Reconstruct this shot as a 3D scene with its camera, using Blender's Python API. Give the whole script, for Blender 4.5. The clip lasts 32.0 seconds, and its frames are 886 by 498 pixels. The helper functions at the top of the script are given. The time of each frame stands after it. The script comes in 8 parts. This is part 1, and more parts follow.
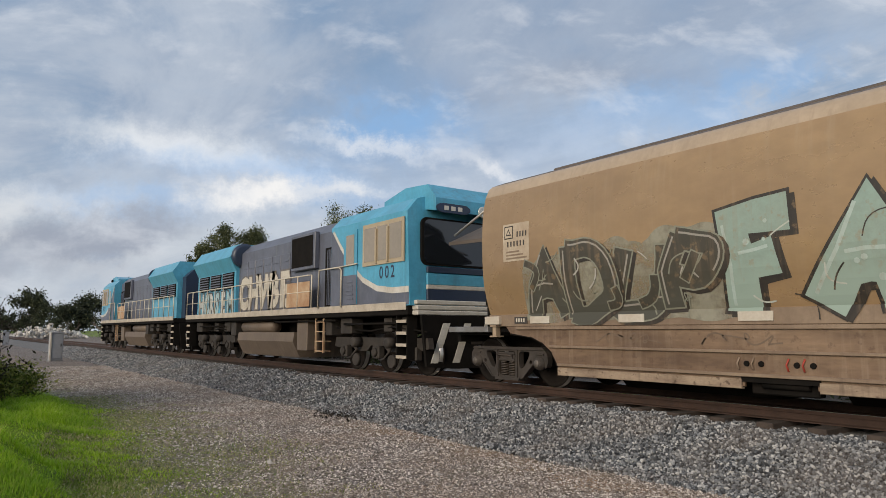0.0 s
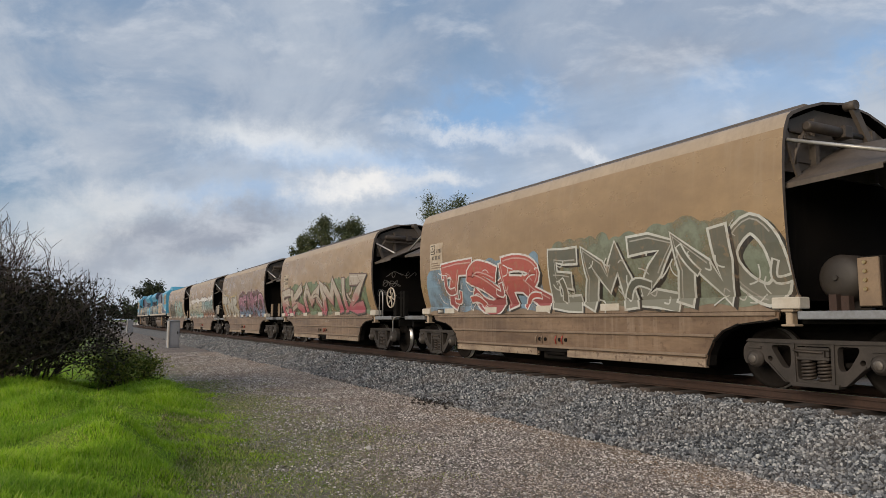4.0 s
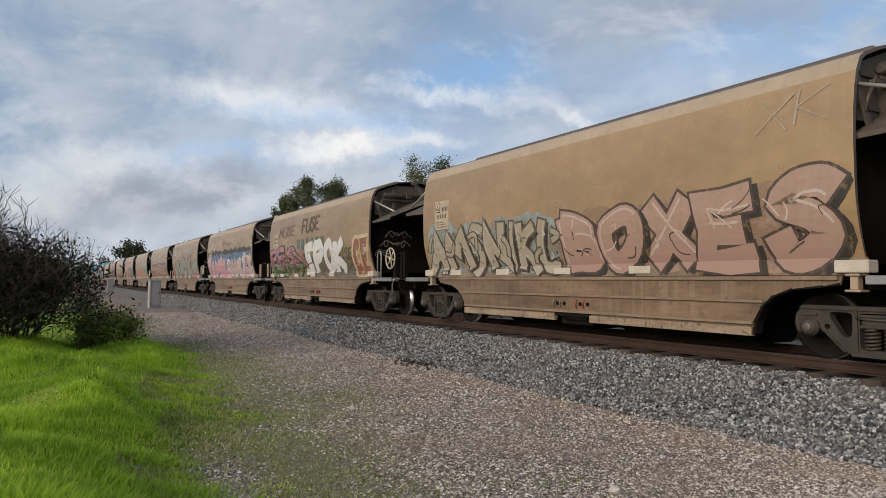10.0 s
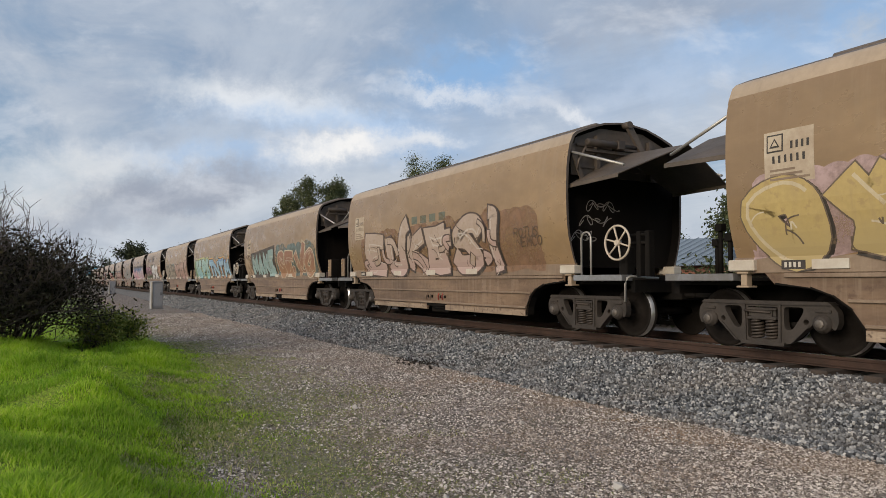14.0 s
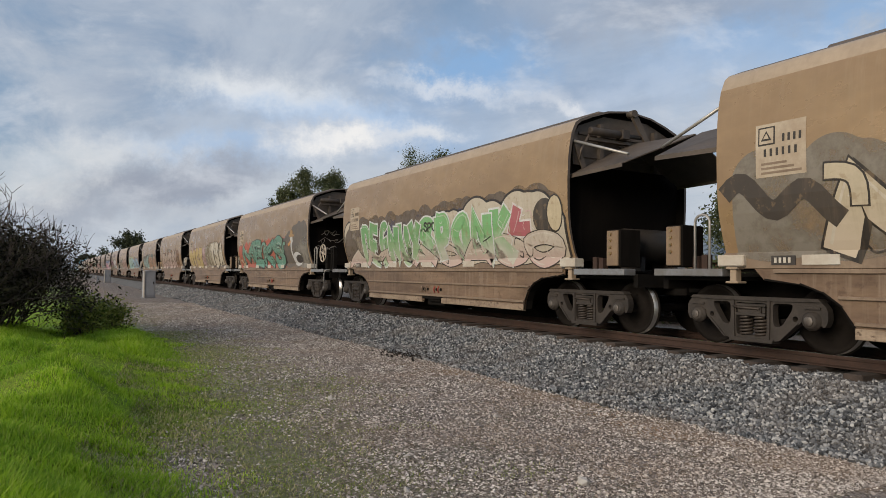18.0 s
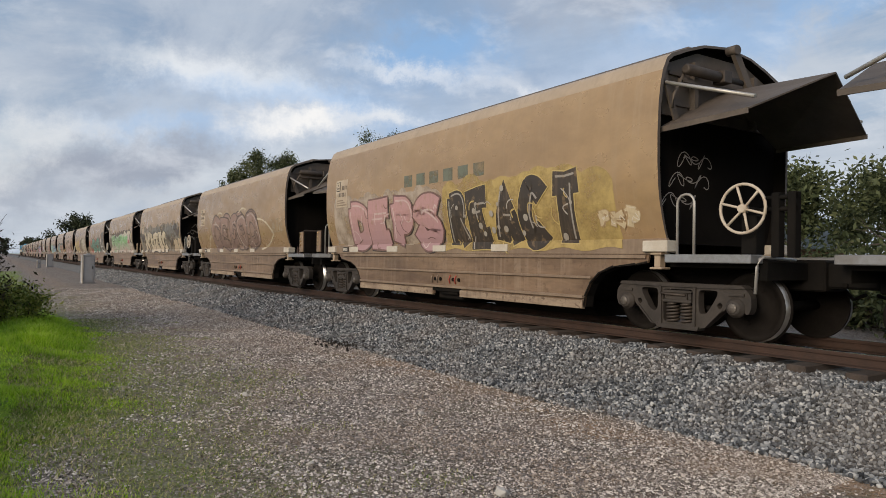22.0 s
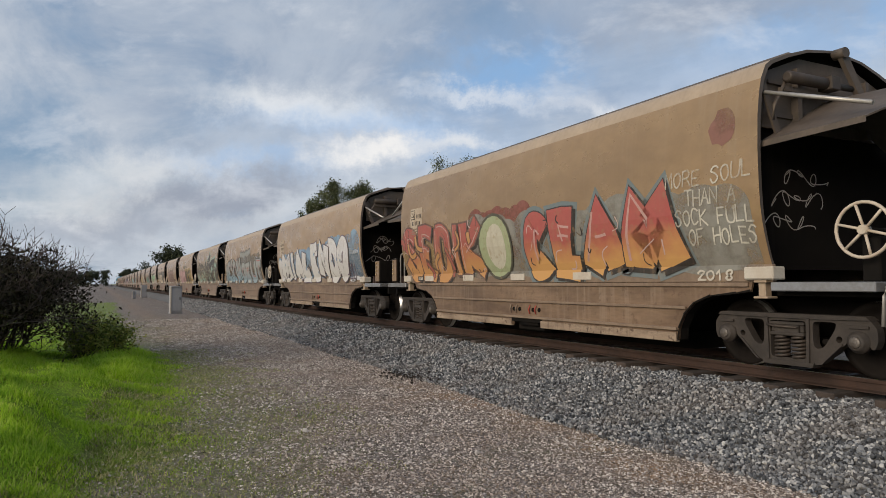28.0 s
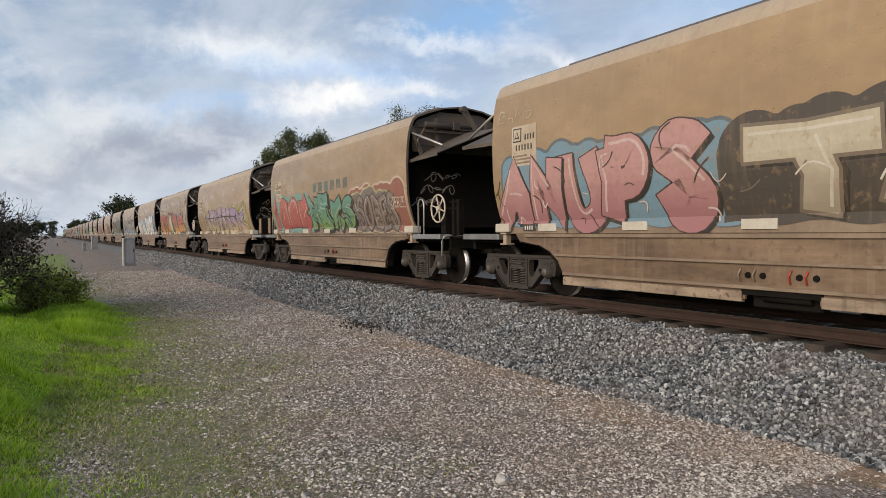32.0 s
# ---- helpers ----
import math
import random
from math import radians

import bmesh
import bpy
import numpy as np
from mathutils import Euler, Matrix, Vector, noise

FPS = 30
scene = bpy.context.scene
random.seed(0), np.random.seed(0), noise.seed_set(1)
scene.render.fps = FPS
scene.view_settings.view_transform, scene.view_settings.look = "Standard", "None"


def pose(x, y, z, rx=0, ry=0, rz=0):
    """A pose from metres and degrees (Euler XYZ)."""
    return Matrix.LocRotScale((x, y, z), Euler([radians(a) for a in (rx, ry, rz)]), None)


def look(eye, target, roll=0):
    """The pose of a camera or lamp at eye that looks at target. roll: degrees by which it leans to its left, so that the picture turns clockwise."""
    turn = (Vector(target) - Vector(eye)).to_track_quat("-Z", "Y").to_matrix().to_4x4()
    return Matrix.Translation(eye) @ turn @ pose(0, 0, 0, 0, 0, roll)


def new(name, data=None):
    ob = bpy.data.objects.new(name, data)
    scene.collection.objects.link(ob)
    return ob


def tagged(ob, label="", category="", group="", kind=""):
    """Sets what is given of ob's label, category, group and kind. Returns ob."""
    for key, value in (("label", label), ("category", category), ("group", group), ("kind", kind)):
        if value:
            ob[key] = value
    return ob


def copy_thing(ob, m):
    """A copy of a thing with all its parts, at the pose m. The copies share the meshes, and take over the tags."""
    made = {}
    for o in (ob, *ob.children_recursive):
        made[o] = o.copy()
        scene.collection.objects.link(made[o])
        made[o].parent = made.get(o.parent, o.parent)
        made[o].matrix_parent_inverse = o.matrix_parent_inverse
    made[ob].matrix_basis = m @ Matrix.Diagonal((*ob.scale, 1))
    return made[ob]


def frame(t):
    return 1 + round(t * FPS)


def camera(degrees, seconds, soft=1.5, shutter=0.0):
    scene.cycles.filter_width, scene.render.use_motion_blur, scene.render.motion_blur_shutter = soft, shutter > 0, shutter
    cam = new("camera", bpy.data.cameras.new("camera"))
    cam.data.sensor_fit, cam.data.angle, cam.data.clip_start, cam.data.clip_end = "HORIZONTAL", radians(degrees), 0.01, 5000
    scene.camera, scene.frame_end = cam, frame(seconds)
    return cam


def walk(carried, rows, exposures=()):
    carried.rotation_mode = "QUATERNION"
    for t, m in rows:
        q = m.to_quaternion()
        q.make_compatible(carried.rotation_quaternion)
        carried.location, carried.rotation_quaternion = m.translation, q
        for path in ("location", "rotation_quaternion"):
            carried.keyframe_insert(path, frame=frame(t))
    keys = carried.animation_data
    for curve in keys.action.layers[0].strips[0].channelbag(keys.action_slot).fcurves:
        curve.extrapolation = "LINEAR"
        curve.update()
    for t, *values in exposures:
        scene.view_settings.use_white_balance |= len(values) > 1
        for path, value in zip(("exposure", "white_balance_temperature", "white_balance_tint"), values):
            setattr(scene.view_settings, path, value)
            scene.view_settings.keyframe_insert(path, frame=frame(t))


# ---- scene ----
# ---- camera ----
cam = camera(66.0, 32.0, soft=0.5)
PATH = [
    (0, (-0.238, -0.395, 1.689), (0.936, 1.207, 1.927), 0.0),
    (0.5, (-0.218, -0.369, 1.691), (0.869, 1.295, 1.91), -0.4),
    (1, (-0.197, -0.338, 1.686), (0.854, 1.35, 1.903), -0.4),
    (1.5, (-0.183, -0.316, 1.688), (0.858, 1.376, 1.921), -0.4),
    (2, (-0.181, -0.316, 1.685), (0.834, 1.392, 1.915), -0.3),
    (2.5, (-0.173, -0.295, 1.686), (0.829, 1.421, 1.91), -0.3),
    (4.5, (-0.133, -0.231, 1.672), (0.795, 1.53, 1.869), -0.2),
    (5, (-0.13, -0.221, 1.675), (0.797, 1.541, 1.866), -0.4),
    (5.5, (-0.137, -0.219, 1.675), (0.797, 1.539, 1.865), -0.4),
    (6, (-0.141, -0.215, 1.664), (0.804, 1.539, 1.836), -0.2),
    (6.5, (-0.134, -0.218, 1.668), (0.831, 1.529, 1.803), -0.1),
    (7, (-0.141, -0.233, 1.661), (0.841, 1.506, 1.77), 0.2),
    (7.5, (-0.143, -0.214, 1.663), (0.848, 1.52, 1.758), 0.2),
    (8, (-0.144, -0.216, 1.664), (0.841, 1.522, 1.76), 0.2),
    (8.5, (-0.139, -0.213, 1.665), (0.842, 1.527, 1.76), 0.2),
    (9, (-0.14, -0.211, 1.669), (0.845, 1.527, 1.761), 0.3),
    (9.5, (-0.133, -0.212, 1.667), (0.855, 1.525, 1.761), 0.3),
    (10, (-0.139, -0.215, 1.675), (0.85, 1.521, 1.769), 0.3),
    (10.5, (-0.14, -0.219, 1.667), (0.849, 1.517, 1.76), 0.3),
    (11, (-0.145, -0.226, 1.671), (0.843, 1.51, 1.763), 0.3),
    (11.5, (-0.143, -0.219, 1.665), (0.846, 1.517, 1.759), 0.4),
    (12, (-0.145, -0.22, 1.662), (0.845, 1.515, 1.756), 0.3),
    (12.5, (-0.146, -0.222, 1.669), (0.841, 1.514, 1.763), 0.2),
    (13, (-0.15, -0.223, 1.672), (0.834, 1.515, 1.766), 0.1),
    (13.5, (-0.154, -0.232, 1.673), (0.829, 1.508, 1.766), 0.0),
    (14, (-0.152, -0.223, 1.665), (0.834, 1.515, 1.758), -0.0),
    (14.5, (-0.149, -0.223, 1.664), (0.84, 1.513, 1.758), 0.0),
    (16.5, (-0.07, -0.256, 1.665), (0.931, 1.473, 1.76), 0.1),
    (17, (-0.01, -0.291, 1.655), (0.99, 1.438, 1.75), 0.6),
    (17.5, (0.048, -0.319, 1.644), (1.042, 1.414, 1.732), 0.9),
    (18, (0.131, -0.255, 1.631), (1.121, 1.481, 1.706), 0.8),
    (18.5, (0.236, -0.162, 1.629), (1.233, 1.57, 1.699), 0.8),
    (19, (0.34, -0.128, 1.635), (1.36, 1.592, 1.694), -0.0),
    (19.5, (0.484, -0.109, 1.644), (1.522, 1.6, 1.679), -0.1),
    (20, (0.588, -0.075, 1.666), (1.608, 1.645, 1.674), 0.6),
    (20.5, (0.664, 0.055, 1.661), (1.67, 1.783, 1.681), 0.9),
    (21, (0.71, 0.089, 1.662), (1.763, 1.789, 1.69), 0.4),
    (21.5, (0.778, 0.105, 1.655), (1.869, 1.781, 1.685), 0.5),
    (22, (0.798, 0.098, 1.648), (1.89, 1.773, 1.68), 0.9),
    (22.5, (0.813, 0.122, 1.645), (1.876, 1.816, 1.677), 1.0),
    (23, (0.777, 0.094, 1.654), (1.831, 1.793, 1.679), 1.0),
    (23.5, (0.8, 0.098, 1.65), (1.862, 1.793, 1.667), 0.7),
    (24, (0.888, 0.103, 1.662), (1.949, 1.798, 1.68), 0.6),
    (24.5, (0.967, 0.006, 1.722), (1.999, 1.719, 1.769), 0.7),
    (26.5, (1.058, 0.067, 1.778), (1.958, 1.851, 1.873), 0.6),
    (27, (1.052, 0.064, 1.767), (1.943, 1.851, 1.886), 0.1),
    (27.5, (1.054, 0.044, 1.774), (1.943, 1.831, 1.89), 0.1),
    (28, (1.064, 0.043, 1.774), (1.96, 1.828, 1.873), -0.2),
    (28.5, (1.047, 0.002, 1.804), (1.945, 1.786, 1.892), -0.5),
    (29, (1.078, 0.028, 1.783), (1.986, 1.809, 1.859), -0.7),
    (29.5, (1.114, 0.068, 1.777), (2.041, 1.838, 1.841), -0.5),
    (30, (1.127, 0.101, 1.782), (2.094, 1.851, 1.842), 0.0),
    (30.5, (1.141, 0.11, 1.788), (2.123, 1.852, 1.844), 0.2),
    (31, (1.117, 0.044, 1.812), (2.105, 1.782, 1.849), 0.0),
    (31.5, (0.991, -0.133, 1.811), (1.997, 1.595, 1.804), -0.1),
    (32, (1.006, -0.106, 1.803), (2.008, 1.624, 1.755), -0.4),
]
walk(cam, [(t, look(eye, target, roll)) for t, eye, target, roll in PATH],
     [(0, -0.03), (1, -0.12), (3, -0.10), (6, -0.10), (10, -0.02), (13, -0.02), (16, -0.02), (19, -0.12), (20, 0.08), (21, -0.02), (23, 0.02), (25, 0.0), (28, -0.08), (29, 0.02), (30, -0.05), (31, -0.02), (32, 0.14)])

# ---- light ----
SUN_ELEV, SUN_AZ = 20.0, -108.0     # the sun stands to the left of the camera, behind thin cloud


def make_world():
    w = bpy.data.worlds.new("sky")
    scene.world = w
    w.use_nodes = True
    nt = w.node_tree
    nt.nodes.clear()
    N, L = nt.nodes.new, nt.links.new

    def math_node(op, a, b=None, clamp=False):
        n = N("ShaderNodeMath")
        n.operation, n.use_clamp = op, clamp
        for i, v in enumerate((a, b)):
            if v is None:
                continue
            if isinstance(v, (int, float)):
                n.inputs[i].default_value = v
            else:
                L(v, n.inputs[i])
        return n.outputs[0]

    sky = N("ShaderNodeTexSky")
    sky.sky_type, sky.sun_disc = "NISHITA", False
    sky.sun_elevation, sky.sun_rotation = radians(SUN_ELEV), radians(SUN_AZ)
    sky.air_density, sky.dust_density = 1.2, 1.2
    tc = N("ShaderNodeTexCoord")
    sep = N("ShaderNodeSeparateXYZ")
    L(tc.outputs["Generated"], sep.inputs[0])
    up = math_node("MAXIMUM", sep.outputs[2], 0.0)
    den = math_node("ADD", up, 0.13)
    com = N("ShaderNodeCombineXYZ")
    L(math_node("DIVIDE", sep.outputs[0], den), com.inputs[0])
    L(math_node("DIVIDE", sep.outputs[1], den), com.inputs[1])

    def fbm(scale, detail, rough, off, squeeze=(1, 1, 1), warp=0.0, turn=0.0):
        mp = N("ShaderNodeMapping")
        mp.inputs["Location"].default_value = off
        mp.inputs["Scale"].default_value = squeeze
        mp.inputs["Rotation"].default_value = (0, 0, radians(turn))
        L(com.outputs[0], mp.inputs[0])
        n = N("ShaderNodeTexNoise")
        n.inputs["Scale"].default_value = scale
        n.inputs["Detail"].default_value = detail
        n.inputs["Roughness"].default_value = rough
        n.inputs["Distortion"].default_value = warp
        L(mp.outputs[0], n.inputs["Vector"])
        return n.outputs["Fac"]

    def ramp(v, stops):
        r = N("ShaderNodeValToRGB")
        r.color_ramp.interpolation = "EASE"
        while len(r.color_ramp.elements) < len(stops):
            r.color_ramp.elements.new(0.5)
        for e, (p, c) in zip(r.color_ramp.elements, stops):
            e.position, e.color = p, (*c, 1)
        L(v, r.inputs[0])
        return r.outputs[0]

    def mix(f, a, b, kind="MIX"):
        m = N("ShaderNodeMix")
        m.data_type, m.blend_type = "RGBA", kind
        for i, v in ((0, f), (6, a), (7, b)):
            if isinstance(v, (int, float)):
                m.inputs[i].default_value = v
            elif isinstance(v, tuple):
                m.inputs[i].default_value = (*v, 1)
            else:
                L(v, m.inputs[i])
        return m.outputs[2]

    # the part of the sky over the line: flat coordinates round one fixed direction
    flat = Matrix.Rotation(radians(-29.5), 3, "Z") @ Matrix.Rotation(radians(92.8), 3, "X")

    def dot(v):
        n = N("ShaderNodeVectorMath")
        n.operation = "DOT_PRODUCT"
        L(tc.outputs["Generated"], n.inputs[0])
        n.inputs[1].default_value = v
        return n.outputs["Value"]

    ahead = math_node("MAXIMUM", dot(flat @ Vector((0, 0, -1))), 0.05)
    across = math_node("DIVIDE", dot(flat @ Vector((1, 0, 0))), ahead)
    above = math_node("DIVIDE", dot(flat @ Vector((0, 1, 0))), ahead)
    plane = N("ShaderNodeCombineXYZ")
    L(across, plane.inputs[0])
    L(above, plane.inputs[1])
    warp = N("ShaderNodeTexNoise")
    warp.inputs["Scale"].default_value, warp.inputs["Detail"].default_value, warp.inputs["Roughness"].default_value = 8.0, 9.0, 0.68
    L(plane.outputs[0], warp.inputs["Vector"])
    wsep = N("ShaderNodeSeparateColor")
    L(warp.outputs["Color"], wsep.inputs[0])
    sx = math_node("ADD", across, math_node("MULTIPLY", math_node("SUBTRACT", wsep.outputs[0], 0.5), 0.34))
    sy = math_node("ADD", above, math_node("MULTIPLY", math_node("SUBTRACT", wsep.outputs[1], 0.5), 0.13))

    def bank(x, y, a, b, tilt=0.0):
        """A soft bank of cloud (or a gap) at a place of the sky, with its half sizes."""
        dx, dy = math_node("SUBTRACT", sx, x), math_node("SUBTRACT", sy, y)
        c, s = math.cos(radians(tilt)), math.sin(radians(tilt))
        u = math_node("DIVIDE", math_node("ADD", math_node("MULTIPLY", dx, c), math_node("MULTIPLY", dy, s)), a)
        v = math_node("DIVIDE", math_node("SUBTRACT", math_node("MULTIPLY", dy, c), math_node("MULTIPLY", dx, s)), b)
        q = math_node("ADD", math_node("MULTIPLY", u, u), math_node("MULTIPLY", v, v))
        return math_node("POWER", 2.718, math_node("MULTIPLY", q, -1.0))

    cover = fbm(0.55, 7.0, 0.58, (3.1, 0.7, 0), (1.0, 0.62, 1), 0.25, 20)
    wisps = fbm(1.7, 9.0, 0.64, (1.3, 5.2, 2), (1.0, 0.5, 1), 0.5, 35)
    bright = fbm(0.8, 6.0, 0.6, (7.7, 1.9, 4), (1, 0.6, 1), 0.4, 10)
    amount = math_node("ADD", math_node("MULTIPLY", cover, 0.60), math_node("MULTIPLY", wisps, 0.40))
    mask = ramp(amount, [(0.36, (0.25, 0.25, 0.25)), (0.50, (1, 1, 1))])
    fine = ramp(wisps, [(0.36, (0, 0, 0)), (0.66, (1, 1, 1))])
    tone = mix(fine, (0.305, 0.368, 0.475), (0.42, 0.48, 0.572))
    tone = mix(ramp(bright, [(0.42, (0, 0, 0)), (0.70, (0.55, 0.55, 0.55))]), tone, (0.60, 0.63, 0.67))
    low = ramp(sep.outputs[2], [(0.0, (1, 1, 1)), (0.26, (0, 0, 0))])
    tone = mix(math_node("MULTIPLY", low, 0.45), tone, (0.63, 0.655, 0.68))
    blue = mix(0.60, sky.outputs[0], (2.1, 4.0, 6.8))
    blue = mix(1.0, blue, (0.080, 0.080, 0.080), "MULTIPLY")
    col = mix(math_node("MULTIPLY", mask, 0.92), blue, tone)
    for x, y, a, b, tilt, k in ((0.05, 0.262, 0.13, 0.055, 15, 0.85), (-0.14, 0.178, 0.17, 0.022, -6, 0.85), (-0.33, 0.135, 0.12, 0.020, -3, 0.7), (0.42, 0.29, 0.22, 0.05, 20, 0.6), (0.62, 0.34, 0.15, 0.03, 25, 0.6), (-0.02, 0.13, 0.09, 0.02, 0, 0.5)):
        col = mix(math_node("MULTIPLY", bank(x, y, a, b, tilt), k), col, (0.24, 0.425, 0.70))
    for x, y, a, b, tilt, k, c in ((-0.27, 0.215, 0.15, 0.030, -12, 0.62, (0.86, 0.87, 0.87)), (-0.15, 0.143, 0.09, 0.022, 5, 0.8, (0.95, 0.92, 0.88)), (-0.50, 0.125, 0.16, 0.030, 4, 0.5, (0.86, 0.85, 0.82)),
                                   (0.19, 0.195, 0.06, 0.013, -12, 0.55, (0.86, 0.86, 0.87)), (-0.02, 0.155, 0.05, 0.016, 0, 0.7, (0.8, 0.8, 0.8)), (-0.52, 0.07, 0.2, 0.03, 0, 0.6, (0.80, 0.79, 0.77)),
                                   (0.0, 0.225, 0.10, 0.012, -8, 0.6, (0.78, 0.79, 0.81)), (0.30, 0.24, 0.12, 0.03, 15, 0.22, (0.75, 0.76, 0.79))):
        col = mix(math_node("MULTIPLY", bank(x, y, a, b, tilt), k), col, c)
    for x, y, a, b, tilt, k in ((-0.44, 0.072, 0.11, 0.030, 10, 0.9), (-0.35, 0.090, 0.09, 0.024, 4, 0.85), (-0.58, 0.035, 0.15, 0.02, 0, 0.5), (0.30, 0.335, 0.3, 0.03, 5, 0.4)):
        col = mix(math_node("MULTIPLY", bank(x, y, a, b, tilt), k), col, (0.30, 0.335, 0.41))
    # small broken puffs over all of it
    pm = N("ShaderNodeMapping")
    pm.inputs["Scale"].default_value = (1.0, 2.0, 1.0)
    pm.inputs["Rotation"].default_value = (0, 0, radians(-8))
    L(plane.outputs[0], pm.inputs[0])
    pn = N("ShaderNodeTexNoise")
    pn.inputs["Scale"].default_value, pn.inputs["Detail"].default_value, pn.inputs["Roughness"].default_value, pn.inputs["Distortion"].default_value = 7.5, 8.0, 0.58, 0.25
    L(pm.outputs[0], pn.inputs["Vector"])
    col = mix(ramp(pn.outputs["Fac"], [(0.49, (0, 0, 0)), (0.72, (0.36, 0.36, 0.36))]), col, (0.75, 0.77, 0.81))
    col = mix(ramp(pn.outputs["Fac"], [(0.26, (0.25, 0.25, 0.25)), (0.46, (0, 0, 0))]), col, (0.30, 0.40, 0.54))
    bg = N("ShaderNodeBackground")
    bg.inputs["Strength"].default_value = 1.12
    L(col, bg.inputs["Color"])
    L(bg.outputs[0], N("ShaderNodeOutputWorld").inputs[0])


make_world()
sun = new("sun", bpy.data.lights.new("sun", "SUN"))
sun.data.energy, sun.data.angle, sun.data.color = 2.9, radians(32), (1.0, 0.86, 0.68)
sun.matrix_world = look((math.sin(radians(SUN_AZ)) * 50, math.cos(radians(SUN_AZ)) * 50, math.tan(radians(SUN_ELEV)) * 50), (0, 0, 0))
scene.view_settings.exposure = 0.0

# ---- materials ----
TRACK_X, RAIL_Z = 9.75, 0.66        # centre line of the track; top of the rails


def mat(name, base, rough=0.6, metal=0.0, second=None, scale=3.0, amount=0.5, bump=0.0, bump_scale=40.0,
        streak=None, speck=None, random_tone=0.0, spec=0.5, detail=6.0, stretch=(1, 1, 1), rough_var=0.0):
    """A worn surface: a base tone, broad stains of a second tone, upright streaks, fine specks and relief."""
    m = bpy.data.materials.new(name)
    m.use_nodes = True
    nt = m.node_tree
    N, L = nt.nodes.new, nt.links.new
    b = nt.nodes["Principled BSDF"]
    b.inputs["Roughness"].default_value = rough
    b.inputs["Metallic"].default_value = metal
    b.inputs["Specular IOR Level"].default_value = spec
    tc = N("ShaderNodeTexCoord")

    def noise_fac(sc, det, st=(1, 1, 1), lo=0.35, hi=0.65):
        mp = N("ShaderNodeMapping")
        mp.inputs["Scale"].default_value = st
        L(tc.outputs["Object"], mp.inputs[0])
        n = N("ShaderNodeTexNoise")
        n.inputs["Scale"].default_value, n.inputs["Detail"].default_value = sc, det
        n.inputs["Roughness"].default_value = 0.62
        L(mp.outputs[0], n.inputs["Vector"])
        r = N("ShaderNodeMapRange")
        r.inputs[1].default_value, r.inputs[2].default_value = lo, hi
        L(n.outputs["Fac"], r.inputs[0])
        return r.outputs[0], n.outputs["Fac"]

    def mixc(f, a, c, kind="MIX"):
        x = N("ShaderNodeMix")
        x.data_type, x.blend_type = "RGBA", kind
        for i, v in ((0, f), (6, a), (7, c)):
            if isinstance(v, (int, float)):
                x.inputs[i].default_value = v
            elif isinstance(v, tuple):
                x.inputs[i].default_value = (*v, 1)
            else:
                L(v, x.inputs[i])
        return x.outputs[2]

    def times(v, k):
        x = N("ShaderNodeMath")
        x.operation = "MULTIPLY"
        L(v, x.inputs[0])
        if isinstance(k, (int, float)):
            x.inputs[1].default_value = k
        else:
            L(k, x.inputs[1])
        return x.outputs[0]

    col = base
    if second:
        f, _ = noise_fac(scale, detail, stretch)
        col = mixc(times(f, amount), col, second)
        f2, _ = noise_fac(scale * 9, 4.0, stretch)
        col = mixc(times(f2, amount * 0.35), col, tuple(c * 0.72 for c in second))
    if streak:
        f, _ = noise_fac(5.0, 4.0, (1, 2.2, 0.13), 0.5, 0.75)
        g, _ = noise_fac(0.8, 2.0)
        col = mixc(times(times(f, g), streak[1]), col, streak[0])
    if speck:
        f, _ = noise_fac(speck[2], 3.0, (1, 1, 1), 0.58, 0.66)
        col = mixc(times(f, speck[1]), col, speck[0])
    if random_tone:
        oi = N("ShaderNodeObjectInfo")
        r = N("ShaderNodeMapRange")
        r.inputs[3].default_value, r.inputs[4].default_value = 1 - random_tone, 1 + random_tone
        L(oi.outputs["Random"], r.inputs[0])
        h = N("ShaderNodeHueSaturation")
        L(r.outputs[0], h.inputs["Value"])
        if isinstance(col, tuple):
            h.inputs["Color"].default_value = (*col, 1)
        else:
            L(col, h.inputs["Color"])
        col = h.outputs[0]
    if isinstance(col, tuple):
        b.inputs["Base Color"].default_value = (*col, 1)
    else:
        L(col, b.inputs["Base Color"])
    if rough_var:
        f, _ = noise_fac(2.2, 5.0, stretch)
        r = N("ShaderNodeMapRange")
        r.inputs[3].default_value, r.inputs[4].default_value = rough - rough_var, rough + rough_var
        L(f, r.inputs[0])
        L(r.outputs[0], b.inputs["Roughness"])
    if bump:
        _, n = noise_fac(bump_scale, 5.0)
        bp = N("ShaderNodeBump")
        bp.inputs["Strength"].default_value, bp.inputs["Distance"].default_value = bump, 0.02
        L(n, bp.inputs["Height"])
        L(bp.outputs[0], b.inputs["Normal"])
    return m


